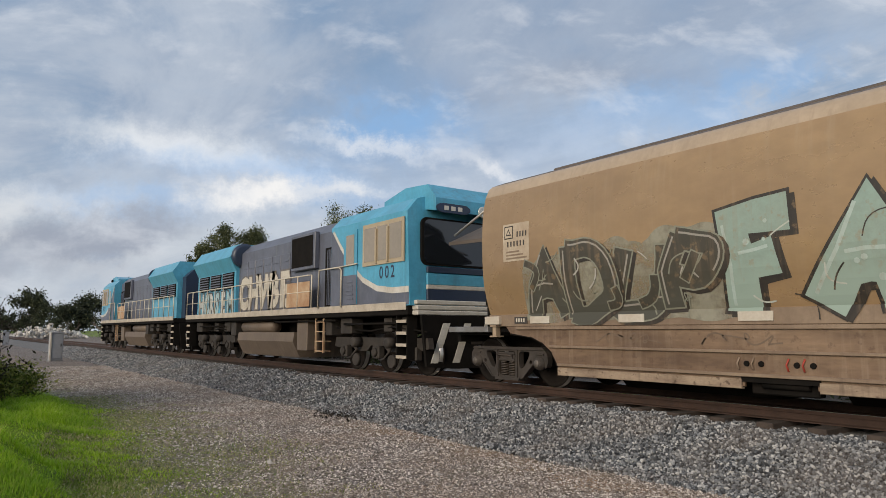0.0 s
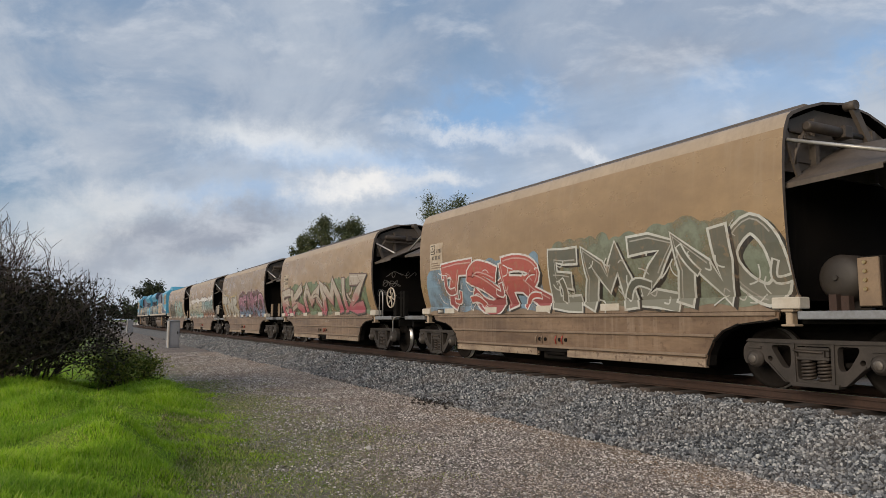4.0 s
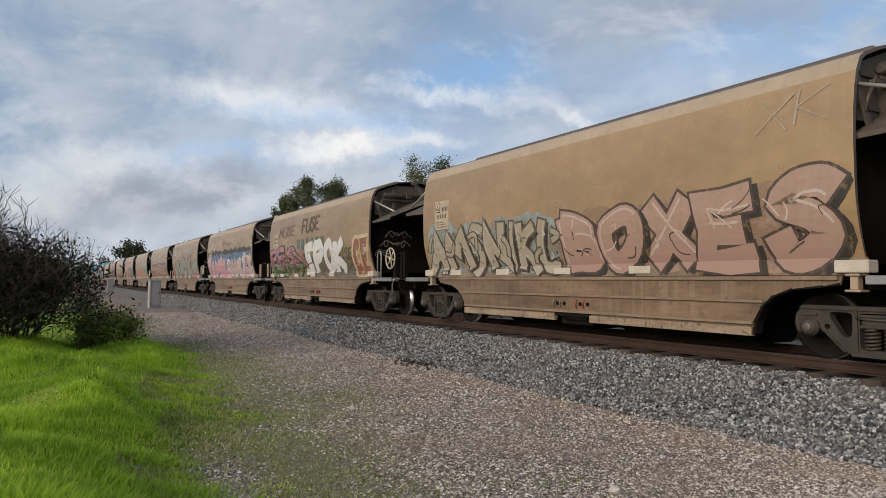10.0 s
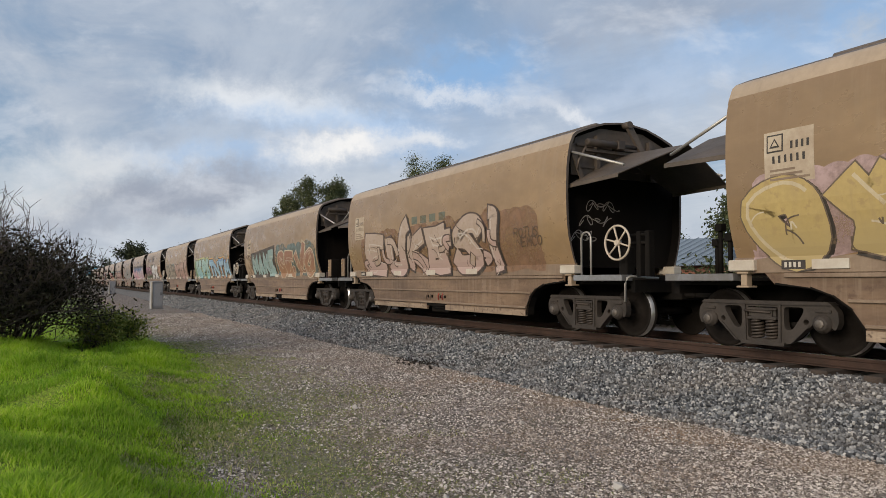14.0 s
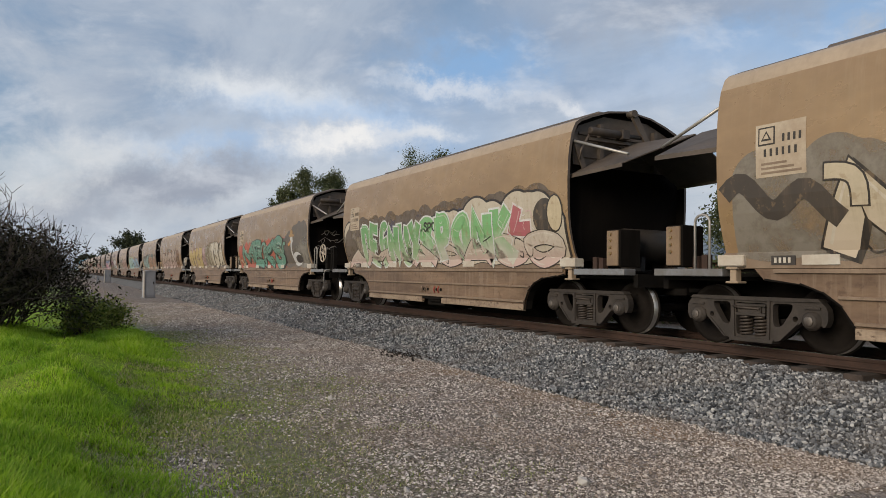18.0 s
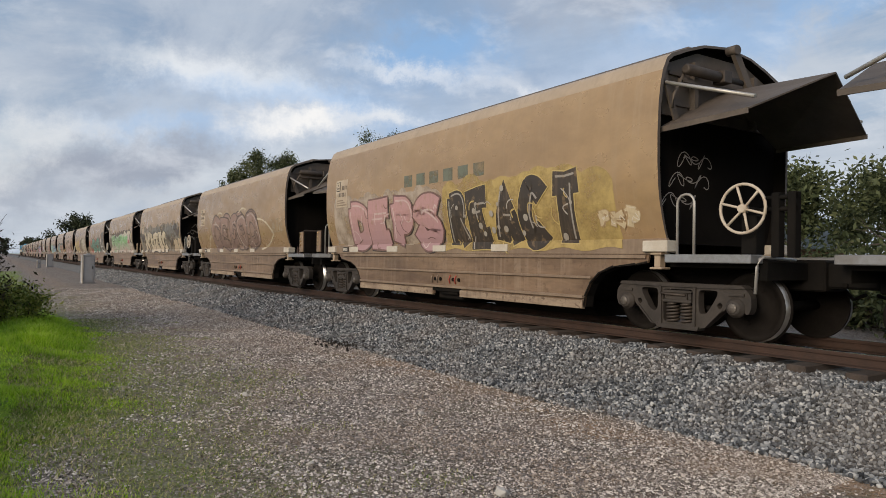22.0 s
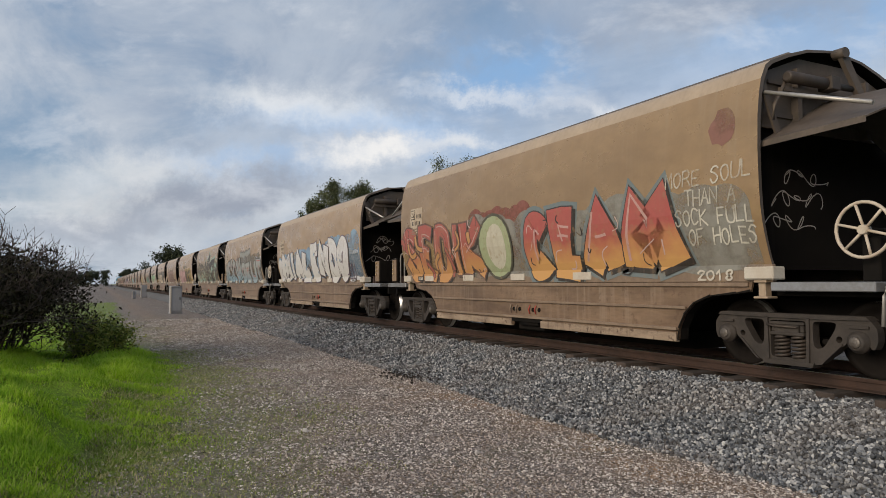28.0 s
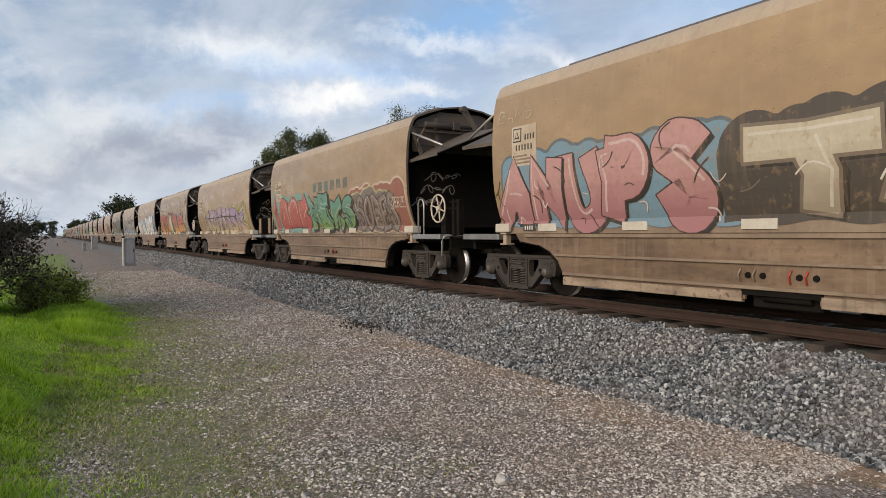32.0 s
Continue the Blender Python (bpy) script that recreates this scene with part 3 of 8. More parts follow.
def underframe(parent):
    bm = B()
    box(bm, (-1.20, -BODY - 0.02, 1.11), (-1.14, 0.02, 1.33), 0.008)
    box(bm, (1.14, -BODY - 0.02, 1.11), (1.20, 0.02, 1.33), 0.008)
    part("solebar", fix(bm), STRIP, parent)
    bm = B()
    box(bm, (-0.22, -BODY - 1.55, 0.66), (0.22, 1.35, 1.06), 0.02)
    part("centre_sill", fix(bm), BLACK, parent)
    for s in (-1, 1):
        for k in range(4):
            y0 = -1.15 - 2.0 * k
            bm = B()
            box(bm, (s * 1.198, y0 - 0.48, 1.16), (s * 1.220, y0, 1.285))
            part("reflector", fix(bm), WHITE, parent, "chipped white reflector plate")


def skirt(parent, s):
    """A lower side panel with pressed ribs, wheel arches at both ends and the gate opening."""
    bm = B()
    a, b = s * 1.155, s * 1.185
    arch_f = [(-1.80, 0.30), (-1.77, 0.40), (-1.62, 0.64), (-1.40, 0.80), (-1.10, 0.90), (-0.60, 0.95), (-0.45, 1.108)]
    arch_r = [(-9.50, 0.30), (-9.52, 0.46), (-9.62, 0.66), (-9.80, 0.82), (-10.08, 0.92), (-10.50, 0.96), (-10.72, 0.99), (-10.75, 1.108)]
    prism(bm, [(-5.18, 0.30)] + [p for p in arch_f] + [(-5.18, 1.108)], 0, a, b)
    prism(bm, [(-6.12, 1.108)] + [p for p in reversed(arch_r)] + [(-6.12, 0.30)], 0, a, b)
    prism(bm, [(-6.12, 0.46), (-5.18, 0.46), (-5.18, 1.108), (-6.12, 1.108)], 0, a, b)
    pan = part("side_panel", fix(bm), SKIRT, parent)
    bm = B()
    for z0, z1, t, y0, y1 in ((1.05, 1.105, 0.03, -0.75, -10.7), (0.735, 0.775, 0.035, -1.60, -9.66), (0.43, 0.475, 0.045, -1.80, -9.50)):
        box(bm, (s * 1.186, y1, z0), (s * (1.186 + t), y0, z1), 0.006)
    part("rib", fix(bm), STRIP, pan)
    bm = B()
    for y0, y1 in ((-1.80, -5.15), (-6.15, -9.48)):
        box(bm, (s * 1.186, y1, 0.27), (s * 1.216, y0, 0.40), 0.006)
        box(bm, (s * 1.15, y1, 0.27), (s * 1.21, y0, 0.285))
    part("ledge", fix(bm), LEDGE, pan, "chipped cream-brown lower ledge")
    for arch in (arch_f, arch_r):
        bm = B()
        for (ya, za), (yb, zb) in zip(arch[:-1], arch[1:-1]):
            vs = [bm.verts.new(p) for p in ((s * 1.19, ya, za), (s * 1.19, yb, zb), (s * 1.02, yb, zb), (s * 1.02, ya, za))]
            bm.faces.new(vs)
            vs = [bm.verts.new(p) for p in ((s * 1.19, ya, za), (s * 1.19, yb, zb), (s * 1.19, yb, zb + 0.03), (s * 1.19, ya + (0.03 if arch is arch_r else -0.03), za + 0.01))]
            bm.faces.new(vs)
        # arch lining coloured black to hold the wheel arch's shade
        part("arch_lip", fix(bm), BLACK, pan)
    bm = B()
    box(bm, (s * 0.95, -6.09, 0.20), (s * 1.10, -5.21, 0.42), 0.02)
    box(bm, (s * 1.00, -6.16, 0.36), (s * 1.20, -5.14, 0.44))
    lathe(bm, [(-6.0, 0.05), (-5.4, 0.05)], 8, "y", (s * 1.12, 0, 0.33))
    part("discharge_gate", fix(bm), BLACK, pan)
    for dy in (-5.22, -5.42, -5.88, -6.08):
        bm = B()
        lathe(bm, [(s * 1.186, 0.04), (s * 1.205, 0.035)], 10, "x", (0, dy, 0.60))
        tube(bm, [(s * 1.20, dy + 0.09, 0.68), (s * 1.21, dy + 0.12, 0.60), (s * 1.20, dy + 0.10, 0.52)], 0.012, 5, 1)
        part("catch", fix(bm), (BLACK, RED if dy < -5.7 else STRIP), pan)


def end_platform(parent, y, out, wheel, boxes, tank):
    """Step plate, buffer block, end hood with its links, and the gear that stands on the plate."""
    far = y + out * 1.28
    for s in (-1, 1):
        bm = B()
        box(bm, (s * 1.00, min(y + out * 0.02, far), 1.00), (s * 1.24, max(y + out * 0.02, far), 1.11), 0.01)
        part("step_plate", fix(bm), GREY, parent)
        bm = B()
        box(bm, (s * 1.06, min(y - out * 0.34, y + out * 0.08), 1.14), (s * 1.265, max(y - out * 0.34, y + out * 0.08), 1.30), 0.015)
        pad = part("jacking_pad", fix(bm), WHITE, parent, "chipped white jacking pad")
        bm = B()
        box(bm, (s * 1.10, y - out * 0.13 - 0.05, 0.93), (s * 1.21, y - out * 0.13 + 0.05, 1.138), 0.01)
        box(bm, (s * 1.06, y - out * 0.13 - 0.10, 0.905), (s * 1.24, y - out * 0.13 + 0.10, 0.935), 0.01)
        box(bm, (s * 1.06, y - out * 0.13 - 0.09, 1.10), (s * 1.24, y - out * 0.13 + 0.09, 1.138), 0.01)
        part("bracket", fix(bm), TAN_TRIM, pad, "dusty tan bracket")
        bm = B()
        tube(bm, [(s * 1.20, y - out * 0.02, 3.46), (s * 1.12, y + out * 1.24, 3.04)], 0.026, 6)
        part("stay_bar", bm, GALV, parent, "pale galvanised stay bar")
    bm = B()
    box(bm, (-1.0, min(y - out * 0.1, far), 0.94), (1.0, max(y - out * 0.1, far), 1.0))
    box(bm, (-1.0, far - 0.05, 0.80), (1.0, far + 0.05, 1.02))
    part("end_floor", fix(bm), BLACK, parent)
    for s in (-1, 1):
        part("hood_plate", hood(y, out, s), HOOD, parent, "dust-brown folded steel hood plate")
    bm = B()
    prism(bm, [(-1.15, 3.05), (1.15, 3.05), (1.17, 3.55), (1.05, 3.78), (0.5, 4.02), (-0.5, 4.02), (-1.05, 3.78), (-1.17, 3.55)], 1, y - out * 0.16, y - out * 0.12)
    for x in (-0.62, 0.62):
        box(bm, (x - 0.035, y - 0.06 - out * 0.08, 3.05), (x + 0.035, y + 0.06 - out * 0.08, 3.85))
    box(bm, (-0.95, y - 0.05, 3.50), (0.95, y + 0.05, 3.56))
    for s in (-1, 1):
        prism(bm, [(s * 1.26, 3.60), (s * 1.18, 3.64), (s * 0.94, 3.00), (s * 1.02, 2.96)], 1, y - out * 0.06, y - out * 0.03)
        tube(bm, [(s * 0.92, y + out * 0.03, 3.62), (s * 1.10, y + out * 0.02, 3.30), (s * 1.12, y + out * 0.02, 3.12)], 0.022, 6)
    for z0, z1 in ((3.20, 3.26), (3.62, 3.67)):
        box(bm, (-1.05, y - out * 0.115 - 0.02, z0), (1.05, y - out * 0.115 + 0.02, z1))
    part("end_frame", fix(bm), HOOD, parent)
    bm = B()
    lathe(bm, [(-0.98, 0.05), (-0.96, 0.075), (-0.20, 0.075), (-0.18, 0.045), (0.15, 0.04)], 12, "x", (0, y + out * 0.10, 3.66))
    box(bm, (-0.34, y + out * 0.10 - 0.10, 3.57), (-0.18, y + out * 0.10 + 0.10, 3.75), 0.01)
    part("hood_cylinder", fix(bm), SPRING, parent, "grimy hydraulic cylinder")
    bm = B()
    prism(bm, [(-0.14, 4.10), (0.0, 4.12), (0.42, 3.42), (0.32, 3.38)], 1, y + out * 0.10, y + out * 0.16)
    lathe(bm, [(y + out * 0.04, 0.07), (y + out * 0.2, 0.07)], 10, "y", (-0.07, 0, 4.09))
    lathe(bm, [(y + out * 0.04, 0.06), (y + out * 0.2, 0.06)], 10, "y", (0.37, 0, 3.42))
    part("hood_link", fix(bm), HOOD, parent)
    bm = B()
    lathe(bm, [(far - 0.1, 0.09), (far + out * 0.38, 0.09)], 10, "y", (0, 0, 0.86))
    box(bm, (-0.15, min(far + out * 0.10, far + out * 0.48), 0.70), (0.15, max(far + out * 0.10, far + out * 0.48), 1.02), 0.03)
    part("coupler", fix(bm), BLACK, parent)
    bm = B()
    tube(bm, [(0.45, far, 0.82), (0.48, far + out * 0.22, 0.55), (0.40, far + out * 0.42, 0.62)], 0.025, 6)
    part("brake_hose", bm, BLACK, parent)
    for s in (-1,) if wheel else ():
        bm = B()
        tube(bm, [(s * 0.55, far + out * 0.10, 1.05), (s * 1.12, far + out * 0.08, 1.08), (s * 1.19, far + out * 0.08, 1.05), (s * 1.21, far + out * 0.07, 0.96), (s * 1.20, far + out * 0.04, 0.64)], 0.021, 7)
        part("uncoupling_lever", bm, GALV, parent, "pale bent uncoupling lever")
    if wheel:
        bm = B()
        cy, cz, x = y + out * 1.13, 1.67, -1.185
        tube(bm, [(x, cy + 0.30 * math.cos(k * math.tau / 28), cz + 0.30 * math.sin(k * math.tau / 28)) for k in range(28)], 0.020, 6, close=True)
        hw = part("hand_wheel", fix(bm), CREAM, parent, "cream spoked hand-brake wheel")
        for k in range(6):
            an = k * math.tau / 6 + 0.26
            bm = B()
            tube(bm, [(x + 0.02, cy, cz), (x, cy + 0.29 * math.cos(an), cz + 0.29 * math.sin(an))], 0.017, 6)
            part("spoke", bm, CREAM, hw)
        bm = B()
        lathe(bm, [(x - 0.03, 0.05), (x + 0.05, 0.06)], 12, "x", (0, cy, cz))
        part("hub", fix(bm), CREAM, hw)
        bm = B()
        box(bm, (-1.08, cy - 0.10, 1.11), (-0.90, cy + 0.10, 1.60), 0.015)
        tube(bm, [(-1.10, cy, cz), (-0.7, cy, cz)], 0.03, 8)
        part("brake_stand", fix(bm), BLACK, parent)
        bm = B()
        tube(bm, [(-0.98, cy - 0.1, 1.80), (-0.98, cy + out * 0.55, 1.80)], 0.03, 6)
        tube(bm, [(-0.98, cy - 0.1, 1.66), (-0.98, cy + out * 0.55, 1.66)], 0.03, 6)
        for dy in (0.3, 0.5):
            box(bm, (-1.02, cy + out * dy - 0.05, 1.08), (-0.90, cy + out * dy + 0.05, 1.86), 0.01)
        part("brake_rod", bm, BLACK, parent)
    if wheel or (boxes and out > 0):
        bm = B()
        q = y + out * (0.42 if wheel else 0.30)
        arc = [(-1.16, q, 1.08), (-1.16, q, 1.80)] + [(-1.16, q + 0.13 - 0.13 * math.cos(k * math.pi / 6), 1.80 + 0.11 * math.sin(k * math.pi / 6)) for k in range(1, 6)]
        arc += [(-1.16, q + 0.26, 1.80), (-1.16, q + 0.26, 1.08)]
        tube(bm, arc, 0.019, 7)
        part("grab_rail", bm, GALV, parent, "pale looped grab rail")
    if boxes:
        bm = B()
        cy = y + out * 0.95
        box(bm, (-1.20, cy - 0.13, 1.16), (-1.16, cy + 0.13, 1.76), 0.01)
        box(bm, (-1.16, cy - 0.15, 1.14), (-0.74, cy + 0.15, 1.78), 0.012, 1)
        for k in range(4):
            lathe(bm, [(-1.225, 0.022), (-1.20, 0.026)], 8, "x", (0, cy + 0.03, 1.70 - 0.11 * k), 2)
        part("valve_box", fix(bm), (BOXTAN, DARK, BRASS), parent, "tan valve box with brass studs")
        bm = B()
        box(bm, (-1.12, cy - out * 0.52 - 0.05, 1.11), (-1.02, cy - out * 0.52 + 0.05, 1.32))
        box(bm, (-1.12, cy - out * 0.36 - 0.05, 1.11), (-1.02, cy - out * 0.36 + 0.05, 1.30))
        part("cock", fix(bm), RUST, parent)
    if tank:
        bm = B()
        ty, near = y + out * (0.42 if tank > 1 else 0.55), -1.02 if tank > 1 else -0.72
        lathe(bm, [(near, 0.02), (near + 0.015, 0.16), (near + 0.05, 0.26), (near + 0.11, 0.31), (0.60, 0.31), (0.68, 0.2), (0.70, 0.02)], 24, "x", (0, ty, 1.54))
        lathe(bm, [(near - 0.03, 0.035), (near + 0.02, 0.035)], 8, "x", (0, ty, 1.54))
        for x in (near + 0.3, 0.3):
            box(bm, (x - 0.04, ty - 0.26, 1.08), (x + 0.04, ty + 0.26, 1.34))
        part("air_tank", fix(bm), TANKD, parent, "grimy dark air reservoir")
    if not (wheel or boxes):
        bm = B()
        for x, q, h in ((-0.9, 0.35, 1.72), (-0.7, 0.7, 1.9), (-0.5, 0.95, 1.68)):
            tube(bm, [(x, y + out * q, 1.08), (x, y + out * q, h)], 0.035, 6)
            box(bm, (x - 0.06, y + out * q - 0.06, h - 0.12), (x + 0.06, y + out * q + 0.06, h), 0.01)
        tube(bm, [(-0.9, y + out * 0.35, 1.66), (-0.5, y + out * 0.95, 1.66)], 0.02, 6)
        part("brake_gear", fix(bm), BLACK, parent)


def data_panel(parent):
    """Pale data sheet on the side: a boxed triangle and rows of plain bars."""
    bm = B()

    def flat(y0, y1, z0, z1, lift, mi):
        cuts = [z0] + [z for _, z in SIDE if z0 < z < z1] + [z1]
        for a, b in zip(cuts, cuts[1:]):
            vs = [bm.verts.new((-half_at(z) - lift, y, z)) for y, z in ((y0, a), (y1, a), (y1, b), (y0, b))]
            bm.faces.new(vs).material_index = mi
    flat(-1.32, -0.62, 2.30, 3.00, 0.004, 0)
    flat(-0.90, -0.66, 2.72, 2.96, 0.007, 1)
    flat(-0.88, -0.68, 2.74, 2.94, 0.010, 0)
    for grow, lift, mi in ((0.075, 0.013, 1), (0.042, 0.015, 0)):
        vs = [bm.verts.new((-half_at(z) - lift, yy, z)) for yy, z in ((-0.78 - grow, 2.835 - grow * 0.75), (-0.78 + grow, 2.835 - grow * 0.75), (-0.78, 2.835 + grow))]
        bm.faces.new(vs).material_index = mi
    for k in range(4):
        flat(-1.00 - 0.075 * k - 0.034, -1.00 - 0.075 * k, 2.74, 2.84, 0.007, 1)
    for k in range(6):
        flat(-0.74 - 0.085 * k - 0.034, -0.74 - 0.085 * k, 2.57, 2.67, 0.007, 1)
    for k in range(3):
        flat(-1.26 + 0.1 * k, -0.70, 2.34 + 0.06 * k, 2.37 + 0.06 * k, 0.007, 2)
    part("data_panel", fix(bm), (PANEL, INK, STRIP), parent, "pale data panel with dark stencilled marks")
    bm = B()
    box(bm, (-1.212, -1.06, 1.16), (-1.202, -0.72, 1.28))
    for k in range(4):
        box(bm, (-1.216, -0.80 - 0.065 * k, 1.185), (-1.211, -0.765 - 0.065 * k, 1.255), 0, 1)
    part("plate", fix(bm), (INK, WHITE), parent, "small black plate with white marks")


def hopper_wagon(odd, tank):
    WIDTH[0] = BROAD
    root = holder("hopper_wagon")
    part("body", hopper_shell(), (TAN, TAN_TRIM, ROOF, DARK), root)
    bm = B()
    box(bm, (-0.52, -BODY + 0.25, 4.05), (0.52, -1.0, 4.165), 0.03)
    part("roof_hatch", fix(bm), ROOF, root)
    # underside sheets coloured black in place of the shade below the body
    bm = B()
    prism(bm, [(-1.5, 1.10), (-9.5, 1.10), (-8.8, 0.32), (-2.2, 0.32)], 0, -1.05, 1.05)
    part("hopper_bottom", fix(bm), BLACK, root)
    # guessed chutes, hung low to close off the bright ground behind
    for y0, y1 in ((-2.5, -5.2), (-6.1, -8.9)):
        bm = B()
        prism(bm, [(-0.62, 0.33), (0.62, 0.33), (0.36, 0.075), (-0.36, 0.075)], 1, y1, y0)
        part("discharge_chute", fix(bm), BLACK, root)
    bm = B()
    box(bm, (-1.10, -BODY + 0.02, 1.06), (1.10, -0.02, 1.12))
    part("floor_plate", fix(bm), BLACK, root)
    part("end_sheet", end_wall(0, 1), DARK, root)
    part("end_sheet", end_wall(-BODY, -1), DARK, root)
    underframe(root)
    for s in (-1, 1):
        skirt(root, s)
    end_platform(root, 0.0, 1, False, odd, False)
    end_platform(root, -BODY, -1, odd, not odd, tank)
    data_panel(root)
    bogie(root, FRONT_BOGIE, 1)
    bogie(root, REAR_BOGIE, 2)
    WIDTH[0] = 1.0
    return root

# ---- spray-painted pieces on the wagon sides ----
# strokes of each letter on a grid of 8 by 8; a tilde marks a rounded stroke
STROKES = {
    "A": "00 48 80|23 63", "B": "00 08|~08 47 76 64 34|~34 74 82 60 00", "C": "~77 58 28 05 03 20 50 71", "D": "00 08|~08 48 86 82 40 00",
    "E": "78 08 00 70|04 54", "F": "00 08 78|04 54", "G": "~77 58 28 05 03 20 50 72|72 74 44", "H": "00 08|80 88|04 84", "I": "40 48",
    "J": "78 73|~73 60 30 02", "K": "00 08|78 04 80", "L": "08 00 70", "M": "00 18 43 78 80", "N": "00 08 80 88", "O": "~40 12 06 48 76 72 40",
    "P": "00 08|~08 58 76 54 04", "Q": "~40 12 06 48 76 72 40|52 80", "R": "00 08|~08 58 76 54 04|44 80", "S": "~77 58 28 06 35 54 72 50 20 02",
    "T": "08 88|48 40", "U": "~08 02 20 60 82 88", "V": "08 40 88", "W": "08 20 45 60 88", "X": "08 80|00 88", "Y": "08 44 88|44 40", "Z": "08 88 00 80",
    "a": "~76 47 14 12 40 73|77 70", "n": "00 07|~04 37 66 62 60", "0": "~40 12 06 48 76 72 40", "1": "15 48 40", "2": "~06 38 77 55 00|00 80",
    "3": "~07 48 76 44|~44 82 50 02", "5": "78 08 05|~05 55 83 50 02", "6": "~77 38 04 20 60 73 44 03", "7": "08 78 30", "8": "~44 16 38 68 76 44 12 30 60 72 44",
    "9": "~74 45 16 38 68 76 73 40"}


def letter(ch, fat):
    """Flat outline of one printed letter, fattened: points and faces."""
    cu = bpy.data.curves.new("letter", "FONT")
    cu.body, cu.offset, cu.resolution_u = ch, fat, 3
    ob = bpy.data.objects.new("letter", cu)
    me = bpy.data.meshes.new_from_object(ob)
    out = ([tuple(v.co[:2]) for v in me.vertices], [tuple(p.vertices) for p in me.polygons])
    bpy.data.objects.remove(ob)
    bpy.data.curves.remove(cu)
    bpy.data.meshes.remove(me)
    return out


def strokes(ch):
    """The strokes of a letter as lines of points in a unit box."""
    out = []
    for text in STROKES.get(ch, "").split("|"):
        if not text:
            continue
        soft = text[0] == "~"
        pts = [(int(q[0]) / 8, int(q[1]) / 8) for q in text.lstrip("~").split()]
        if soft:
            loop = pts[0] == pts[-1]
            line = []
            for i in range(len(pts) - 1):
                p0 = pts[i - 1] if i else (pts[-2] if loop else pts[0])
                p1, p2 = pts[i], pts[i + 1]
                p3 = pts[i + 2] if i + 2 < len(pts) else (pts[1] if loop else pts[-1])
                for t in (0.0, 0.25, 0.5, 0.75):
                    line.append(tuple(0.5 * (2 * b + (c - a) * t + (2 * a - 5 * b + 4 * c - d) * t * t + (3 * b - a - 3 * c + d) * t ** 3) for a, b, c, d in zip(p0, p1, p2, p3)))
            line.append(pts[-1])
        else:
            line = []
            for a, b in zip(pts, pts[1:]):
                line += [a, ((a[0] + b[0]) / 2, (a[1] + b[1]) / 2)]
            line.append(pts[-1])
        out.append(line)
    return out


def band(line, w, cap=0.0, side=0.0, flare=0.0):
    """A strip of half width w along a line, mitred at its corners; side shifts it across, flare widens its ends."""
    n = len(line)
    closed = math.dist(line[0], line[-1]) < 1e-6
    a, b = [], []
    for i, p in enumerate(line):
        q0 = line[i - 1] if i else (line[-2] if closed else None)
        q1 = line[i + 1] if i < n - 1 else (line[1] if closed else None)
        d0 = Vector((p[0] - q0[0], p[1] - q0[1])).normalized() if q0 else None
        d1 = Vector((q1[0] - p[0], q1[1] - p[1])).normalized() if q1 else None
        d0, d1 = d0 or d1, d1 or d0
        m = d0 + d1
        m = m.normalized() if m.length > 0.2 else d0.copy()
        nrm = Vector((-m.y, m.x))
        k = min(1.3, 1 / max(0.3, abs(nrm.dot(Vector((-d0.y, d0.x))))))
        ww = w * k * (1 + flare * (2 * i / (n - 1) - 1) ** 4)
        at = Vector(p) + nrm * side * k
        if cap and not closed and i in (0, n - 1):
            at = at + (d0 if i else -d1) * cap
        a.append((-(at.x + nrm.x * ww), at.y + nrm.y * ww))
        b.append((-(at.x - nrm.x * ww), at.y - nrm.y * ww))
    return a + b, [(k, k + 1, n + k + 1, n + k) for k in range(n - 1)]


def spread(parent, name, shapes, label=""):
    """Lay flat shapes (outline faces in metres along and up, lift, paints from the top down, heights where they change) on the curved side."""
    bm = B()
    mats, at = [], {}
    for pts, faces, lift, paints, split in shapes:
        b2 = B()
        vs = [b2.verts.new((0, u, v)) for u, v in pts]
        for f in faces:
            if len(set(f)) > 2:
                try:
                    b2.faces.new([vs[i] for i in f])
                except ValueError:
                    pass
        lo, hi = min(v for _, v in pts), max(v for _, v in pts)
        for z in [1.332] + [z for _, z in SIDE[1:11]] + list(split or ()):
            if lo < z < hi:
                bmesh.ops.bisect_plane(b2, geom=b2.verts[:] + b2.edges[:] + b2.faces[:], plane_co=(0, 0, z), plane_no=(0, 0, 1), dist=1e-5)
        new_at = {}
        for f in b2.faces:
            p = paints[0]
            if split:
                mid = f.calc_center_median().z
                p = paints[sum(mid < q for q in split)]
            if p not in at:
                at[p] = len(mats)
                mats.append(p)
            loop = []
            under = f.calc_center_median().z < 1.332
            for v in f.verts:
                if (v, under) not in new_at:
                    z = min(max(v.co.z, 1.12), 3.9)
                    new_at[v, under] = bm.verts.new((-(1.204 if under else half_at(z)) - lift, min(-0.004, max(-BODY + 0.004, v.co.y)), z))
                loop.append(new_at[v, under])
            try:
                bm.faces.new(loop).material_index = at[p]
            except ValueError:
                pass
        b2.free()
    bm.normal_update()
    for f in bm.faces:
        if f.normal.x > 0:
            f.normal_flip()
    broad, WIDTH[0] = WIDTH[0], BROAD
    ob = part(name, bm, mats, parent, label)
    WIDTH[0] = broad
    return ob


def disc(u, z, r, n=14, ry=None, wob=0.0, rnd=None):
    ry = ry or r
    pts = []
    for k in range(n):
        q = 1 + (rnd.uniform(-wob, wob) if rnd else 0)
        pts.append((-u - r * q * math.cos(k * math.tau / n), z + ry * q * math.sin(k * math.tau / n)))
    return pts, [tuple(range(n))]


